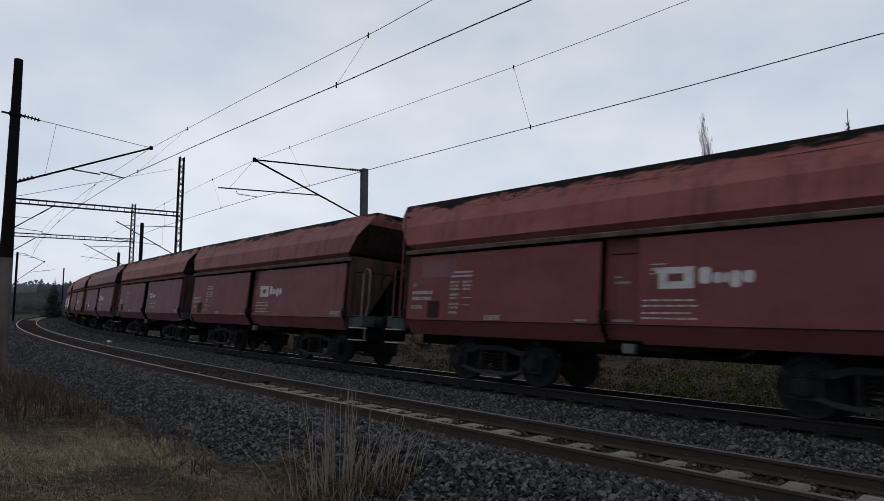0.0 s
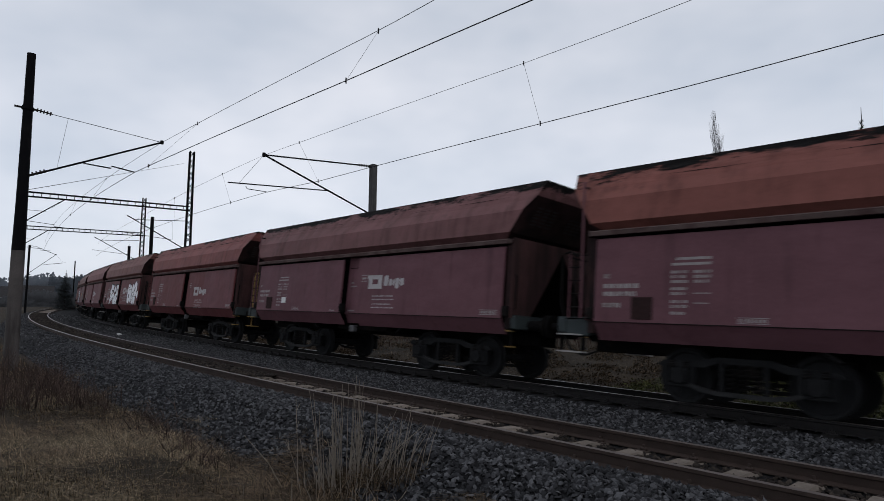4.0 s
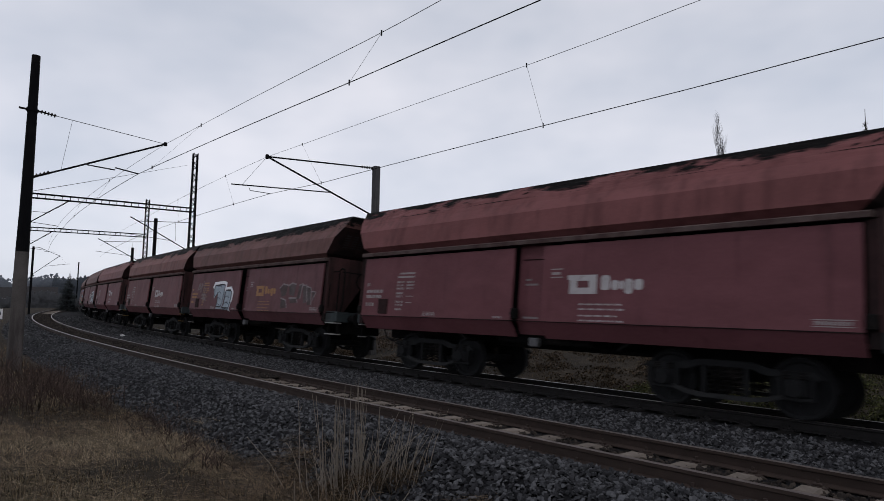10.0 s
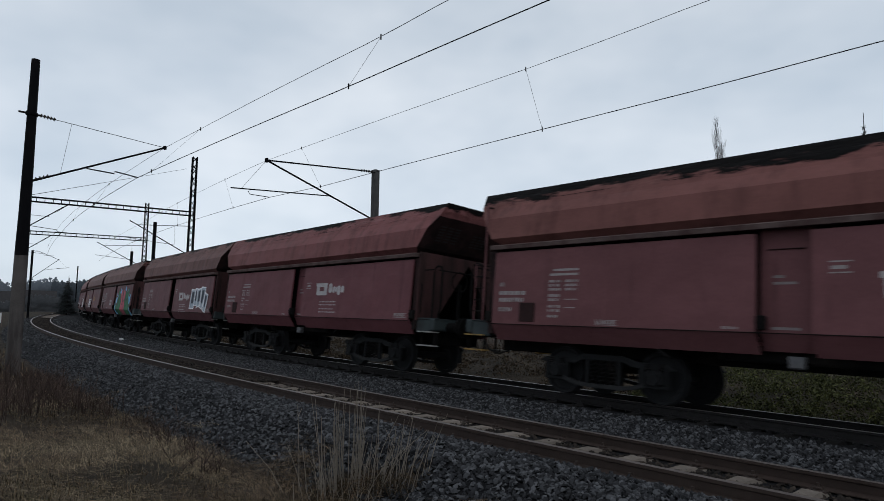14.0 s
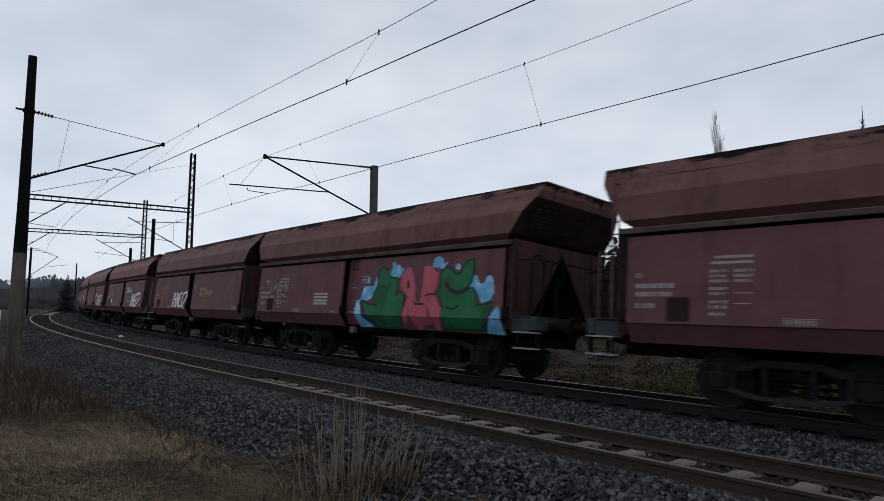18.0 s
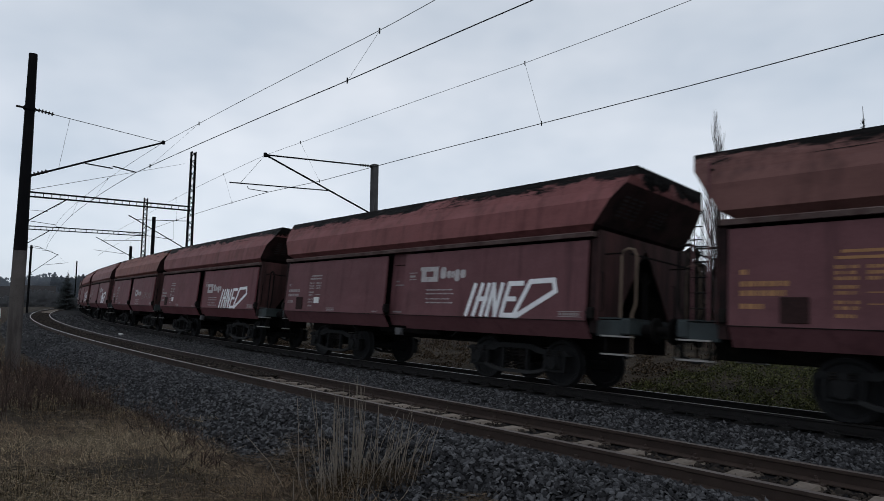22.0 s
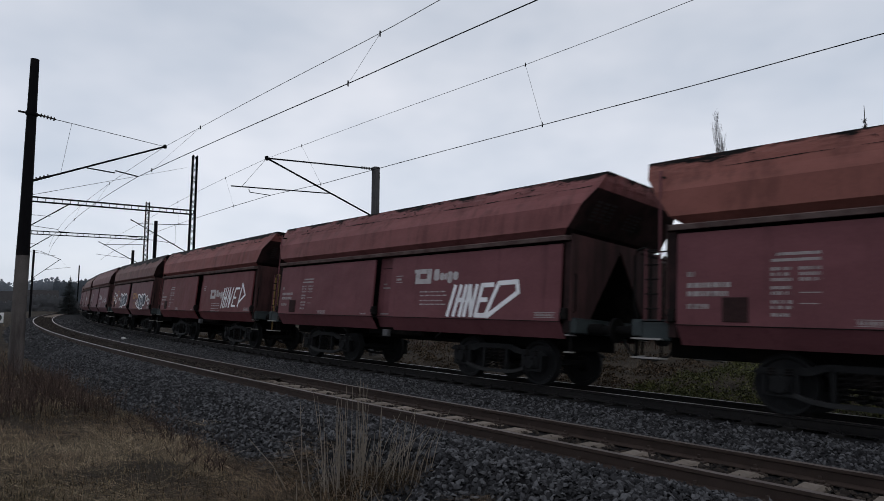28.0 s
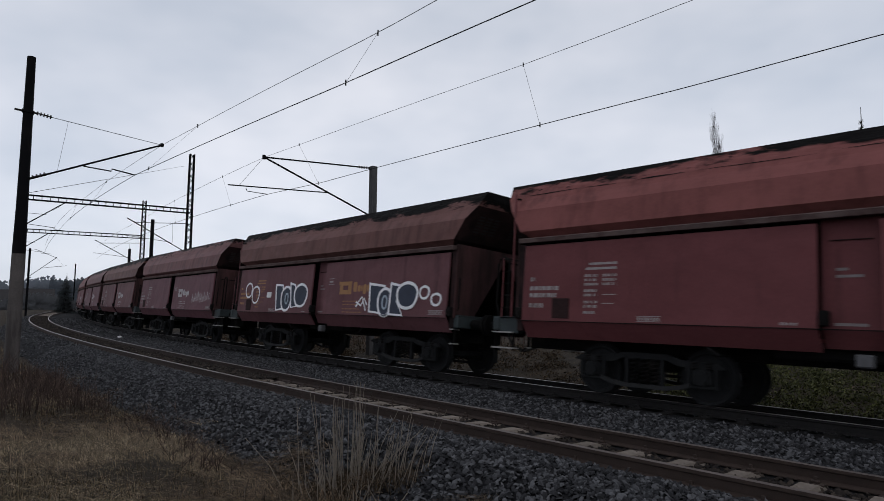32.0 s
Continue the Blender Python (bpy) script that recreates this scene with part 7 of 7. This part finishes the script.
for k, (sx, d, h) in enumerate(((-0.225, 70, 7.4), (-0.10, 60, 8.0), (0.0, 55, 7.0), (0.05, 52, 8.0), (0.3, 45, 7.0), (0.24, 48, 7.4))):
    bare_tree(*bearing((sx, math.sqrt(1 - sx * sx)), d), -0.4, h, 0.6, 60 + k, limbs=9, depth=2)


def spruce(x, y, z, h, r, seed, needles=1.0, name="spruce_tree", label="dark green spruce with drooping boughs", green=None):
    rng = np.random.default_rng(seed)
    e = empty(name, Matrix.Translation((x, y, z)))
    inv = e.matrix_world.inverted()
    t = part("trunk", tubem([(x, y, z), (x, y, z + h * 1.035)], 0.013 * h, n=7, r2=0.012), M["bark"], None)
    V, F = [], []
    n = int(34 * needles)
    bm = bmesh.new()
    for k in range(n):
        f = k / n
        zz = z + h * (0.08 + 0.90 * f)
        for j in range(7):
            a = rng.uniform(0, 6.283)
            l = r * (1 - f) ** 0.85 * rng.uniform(0.65, 1.15) + 0.03
            tip = (x + l * math.cos(a), y + l * math.sin(a), zz - 0.12 * l + rng.uniform(-0.1, 0.2))
            tube(bm, [(x, y, zz), tip], 0.015, n=3, r2=0.006, cap=False)
            m = max(4, int(l * 15 * needles))
            for q in range(m):
                g = rng.uniform(0.15, 1.05)
                c = np.array([x + (tip[0] - x) * g, y + (tip[1] - y) * g, zz + (tip[2] - zz) * g])
                b = a + rng.choice((-1, 1)) * rng.uniform(0.4, 1.2)
                s = rng.uniform(0.20, 0.42) * (0.6 + 0.5 * (1 - g)) * (0.6 + h / 26) * min(1.0, 0.12 + 2.4 * (1 - f))
                d = np.array([math.cos(b) * s, math.sin(b) * s, rng.uniform(-0.14, 0.04)])
                w = np.array([-math.sin(b), math.cos(b), rng.uniform(-0.4, 0.4)]) * s * 0.30
                i = len(V)
                V += [tuple(c), tuple(c + d * 0.6 + w), tuple(c + d), tuple(c + d * 0.6 - w)]
                F.append((i, i + 1, i + 2, i + 3))
    o = tagged(part("bough_wood", bm, M["bark"], None), kind="stuff")
    c = raw("crown", V, F, green or M["needle"])
    for k in (t, o, c):
        k.parent, k.matrix_parent_inverse = e, inv
    tagged(e, label, "tree", "spruces")


spruce(*bearing((math.sin(radians(35.1)), math.cos(radians(35.1))), 36), -0.3, 11.3, 3.0, 1, 1.7)
spruce(*bearing((0.615, 0.7885), 33), -0.3, 9.4, 3.0, 4, 1.5)
# needles paler and greyer than on the near spruces, as painted-in haze
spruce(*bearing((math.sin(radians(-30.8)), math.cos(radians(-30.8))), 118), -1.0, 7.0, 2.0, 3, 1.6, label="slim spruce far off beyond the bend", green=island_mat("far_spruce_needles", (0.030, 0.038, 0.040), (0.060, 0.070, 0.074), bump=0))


def garden_shed(x, y, yaw, wd, dp, h, label, seed):
    """Low board shed with a felt roof and pale fascia."""
    e = empty("garden_shed", Matrix.Translation((x, y, 0.38)) @ Matrix.Rotation(yaw, 4, "Z"))
    bm = bmesh.new()
    n = int(wd / 0.16)
    part("wall", boxm(-wd / 2, wd / 2, 0.05, dp, -0.9, h), M["shed_wall"], e)
    for k in range(n):
        a = -wd / 2 + wd * k / n
        part("board", boxm(a + 0.006, a + wd / n - 0.006, 0.012 + 0.008 * (k % 2), 0.06, -0.85, h - 0.01), M["shed_wall"], e)
    part("fascia", boxm(-wd / 2 - 0.25, wd / 2 + 0.25, -0.22, -0.17, h - 0.02, h + 0.11), M["pale_trim"], e, "pale painted fascia board")
    bm = bmesh.new()
    q = [bm.verts.new(p) for p in ((-wd / 2 - 0.3, -0.3, h + 0.11), (wd / 2 + 0.3, -0.3, h + 0.11), (wd / 2 + 0.3, dp + 0.3, h + 0.11), (-wd / 2 - 0.3, dp + 0.3, h + 0.11), (-wd / 2 + 1.0, dp / 2, h + 0.75), (wd / 2 - 1.0, dp / 2, h + 0.75))]
    for f in ((0, 1, 5, 4), (1, 2, 5), (2, 3, 4, 5), (3, 0, 4), (3, 2, 1, 0)):
        bm.faces.new([q[i] for i in f])
    part("roof", bm, M["shed_roof"], e)
    part("door", boxm(-0.45, 0.45, -0.01, 0.03, 0.02, h - 0.35), M["bark"], e, "dark board door")
    part("shutter", boxm(0.9, 1.6, -0.01, 0.03, 0.9, h - 0.5), M["bark"], e, "dark closed shutter")
    tagged(e, label, "shed")


garden_shed(*bearing((0.582, 0.813), 26), -0.62, 4.6, 3.0, 2.55, "ochre board garden shed with a grey felt roof", 1)
garden_shed(*bearing((0.49, 0.872), 33), -0.55, 2.6, 2.4, 2.0, "small ochre board shed behind the weeds", 2)


def tall_reeds():
    rng = np.random.default_rng(77)
    p, _ = grounded(scatter(rng, 2200, 21, 25.5, 32, 42))
    blades("tall_dry_grass", "tall pale dry grass in front of the shed", p, 0.7, 1.7, 0.012, 0.35, M["pale_stalk"], rng, seg=3)
    p, _ = grounded(scatter(rng, 5000, 27, 52, -8, 42))
    blades("brushwood", "tangled brown brushwood behind the line", p, 0.3, 1.0, 0.014, 0.8, M["red_twig"], rng, seg=3)


tall_reeds()


def litter(x, y, z, s, seed):
    rng = np.random.default_rng(seed)
    bm = bmesh.new()
    bmesh.ops.create_icosphere(bm, subdivisions=2, radius=s)
    for v in bm.verts:
        v.co = Vector((v.co.x * 1.3, v.co.y, v.co.z * 0.7)) * rng.uniform(0.7, 1.2)
    o = part("crumpled_paper", bm, M["sign"], None, m=Matrix.Translation((x, y, z)))
    tagged(o, "crumpled white paper litter in the weeds", "litter", "litter by the track")


for k, (s, o) in enumerate(((7.4, SP + 3.3), (9.6, SP + 3.0), (13.2, SP + 3.1))):
    q = at(s, o)
    litter(q.x, q.y, float(max(ground_z(o), bed_z(o))) + 0.05, 0.06, k)
q = at(35.0, 2.9)
litter(q.x, q.y, -0.27, 0.09, 9)


def number_board():
    """White board with a dark figure on a short post beside the line."""
    x, y = bearing((-0.5815, 0.8135), 25.5)
    e = empty("line_number_board", Matrix.Translation((x, y, -0.28)))
    m = Matrix.Rotation(math.atan2(-x, y) , 4, "Z")
    part("post", boxm(-0.03, 0.03, 0.0, 0.05, -0.6, 1.45, 0.005), M["mast_grey"], e, m=m)
    part("board", boxm(-0.26, 0.26, -0.03, 0.0, 1.12, 1.45, 0.01), M["sign"], e, m=m)
    for cx in (-0.12, 0.12):
        p_ = [(cx + 0.07 * math.cos(k * 0.3927), -0.034, 1.285 + 0.10 * math.sin(k * 0.3927)) for k in range(17)]
        if cx > 0:
            part("figure", tubem(p_, 0.022, n=4, cap=False), M["black"], e, m=m)
        else:
            part("figure", tubem([(cx, -0.034, 1.18), (cx, -0.034, 1.39)], 0.022, n=4), M["black"], e, m=m)
    tagged(e, "white line-side number board with dark figures", "railway sign")


number_board()


# ---- the distance: wooded slopes with the haze mixed into their colours, far houses
def woods(name, label, d, a0, a1, base, h, size, n, seed, material):
    """A far wood: many small leaf clumps heaped along a ridge."""
    rng = np.random.default_rng(seed)
    V, F = [], []
    a = np.radians(a0 + (a1 - a0) * rng.random(n))
    top = base + h * (0.55 + 0.30 * np.sin(a * 19 + seed) * np.sin(a * 47) + 0.30 * rng.random(n) ** 2)
    z = base + (top - base) * rng.random(n) ** 0.6
    dd = d * (1 + 0.10 * rng.random(n))
    s = size * (0.5 + rng.random(n))
    for i in range(n):
        c = np.array([dd[i] * math.sin(a[i]), dd[i] * math.cos(a[i]), z[i]])
        k = len(V)
        for j in range(6):
            t = j * 1.047 + rng.uniform(0, 0.6)
            r = s[i] * rng.uniform(0.6, 1.2)
            V.append((c[0] + r * math.cos(t) * math.cos(a[i]), c[1] - r * math.cos(t) * math.sin(a[i]), c[2] + r * math.sin(t) * 1.1))
        F.append(tuple(range(k, k + 6)))
    ob = raw(name, V, F, material)
    tagged(ob, label, "woods", kind="stuff")


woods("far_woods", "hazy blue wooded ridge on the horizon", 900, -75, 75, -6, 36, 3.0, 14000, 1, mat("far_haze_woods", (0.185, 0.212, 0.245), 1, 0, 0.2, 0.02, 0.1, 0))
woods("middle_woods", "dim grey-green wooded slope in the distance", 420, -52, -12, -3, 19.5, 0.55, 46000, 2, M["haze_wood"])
# thicket and conifer colours are lightened to carry the haze
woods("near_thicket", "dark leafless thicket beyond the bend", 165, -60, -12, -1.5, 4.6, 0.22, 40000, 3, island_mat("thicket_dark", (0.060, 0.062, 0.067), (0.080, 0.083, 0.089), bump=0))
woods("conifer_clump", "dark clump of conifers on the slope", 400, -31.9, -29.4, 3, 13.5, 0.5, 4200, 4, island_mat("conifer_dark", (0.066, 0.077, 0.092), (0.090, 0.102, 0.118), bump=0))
woods("shed_thicket", "leafless grey thicket behind the sheds", 60, 14, 46, -0.5, 6.4, 0.45, 3000, 5, island_mat("thicket_grey", (0.035, 0.032, 0.030), (0.075, 0.068, 0.064), bump=0))


woods("dense_hedge", "dense dark brown hedge behind the weeds", 33, 12, 37, -0.6, 5.6, 0.13, 16000, 9, island_mat("hedge_brown", (0.014, 0.011, 0.010), (0.050, 0.040, 0.034), bump=0))
woods("tall_thicket", "tall brown leafless thicket behind the shed", 46, 29.5, 47, -0.5, 8.0, 0.30, 5600, 8, island_mat("thicket_brown", (0.020, 0.017, 0.016), (0.052, 0.044, 0.040), bump=0))


def far_house(sx, d, z, wd, h, label):
    x, y = bearing((sx, math.sqrt(1 - sx * sx)), d)
    e = empty("far_house", Matrix.Translation((x, y, z)) @ Matrix.Rotation(-math.asin(sx), 4, "Z"))
    part("wall", boxm(-wd / 2, wd / 2, 0, wd, -3, h), M["pale_trim"], e)
    bm = bmesh.new()
    extrude_x(bm, [(-0.4, h), (wd / 2, h + wd * 0.42), (wd + 0.4, h)], -wd / 2 - 0.3, wd / 2 + 0.3)
    part("roof", bm, M["shed_roof"], e)
    for k in (-0.25, 0.25):
        part("window", boxm(k * wd - 0.5, k * wd + 0.5, -0.06, 0.0, h * 0.35, h * 0.75), M["black"], e)
    tagged(e, label, "house", "far houses")


far_house(-0.538, 210, -1.0, 7, 3.4, "small pale far house on the slope")
far_house(-0.565, 230, -1.5, 8, 3.4, "small pale far house half hidden by trees")


# ---------------------------------------------------------------- what moves
def motions():
    drift = {4: 0.10, 9: -0.12, 12: -0.21, 13: -0.07, 14: -0.10}
    times = [i * 0.5 for i in range(65)]
    for n, w in WAGONS.items():
        walk(w, [(t, wagon_pose(train_s(t) + n * WAGON + drift.get(n, 0.0))) for t in times])
        # wheels turn while the wagon is near
        spin = [i * 0.08 for i in range(401) if -16 < train_s(i * 0.08) + n * WAGON < 30]
        if not spin:
            continue
        s0 = train_s(spin[0])
        turns = [(t, (s0 - train_s(t)) / 0.46) for t in spin]
        if turns[0][0] > 0:
            turns = [(0.0, 0.0)] + turns
        if turns[-1][0] < 32:
            turns.append((32.0, turns[-1][1]))
        for g in w.children:
            if g.name.startswith("bogie"):
                for o in g.children:
                    if o.name.startswith("wheelset"):
                        x = o.location.x
                        walk(o, [(t, Matrix.Translation((x, 0, 0.46)) @ Matrix.Rotation(a, 4, "Y")) for t, a in turns])


motions()
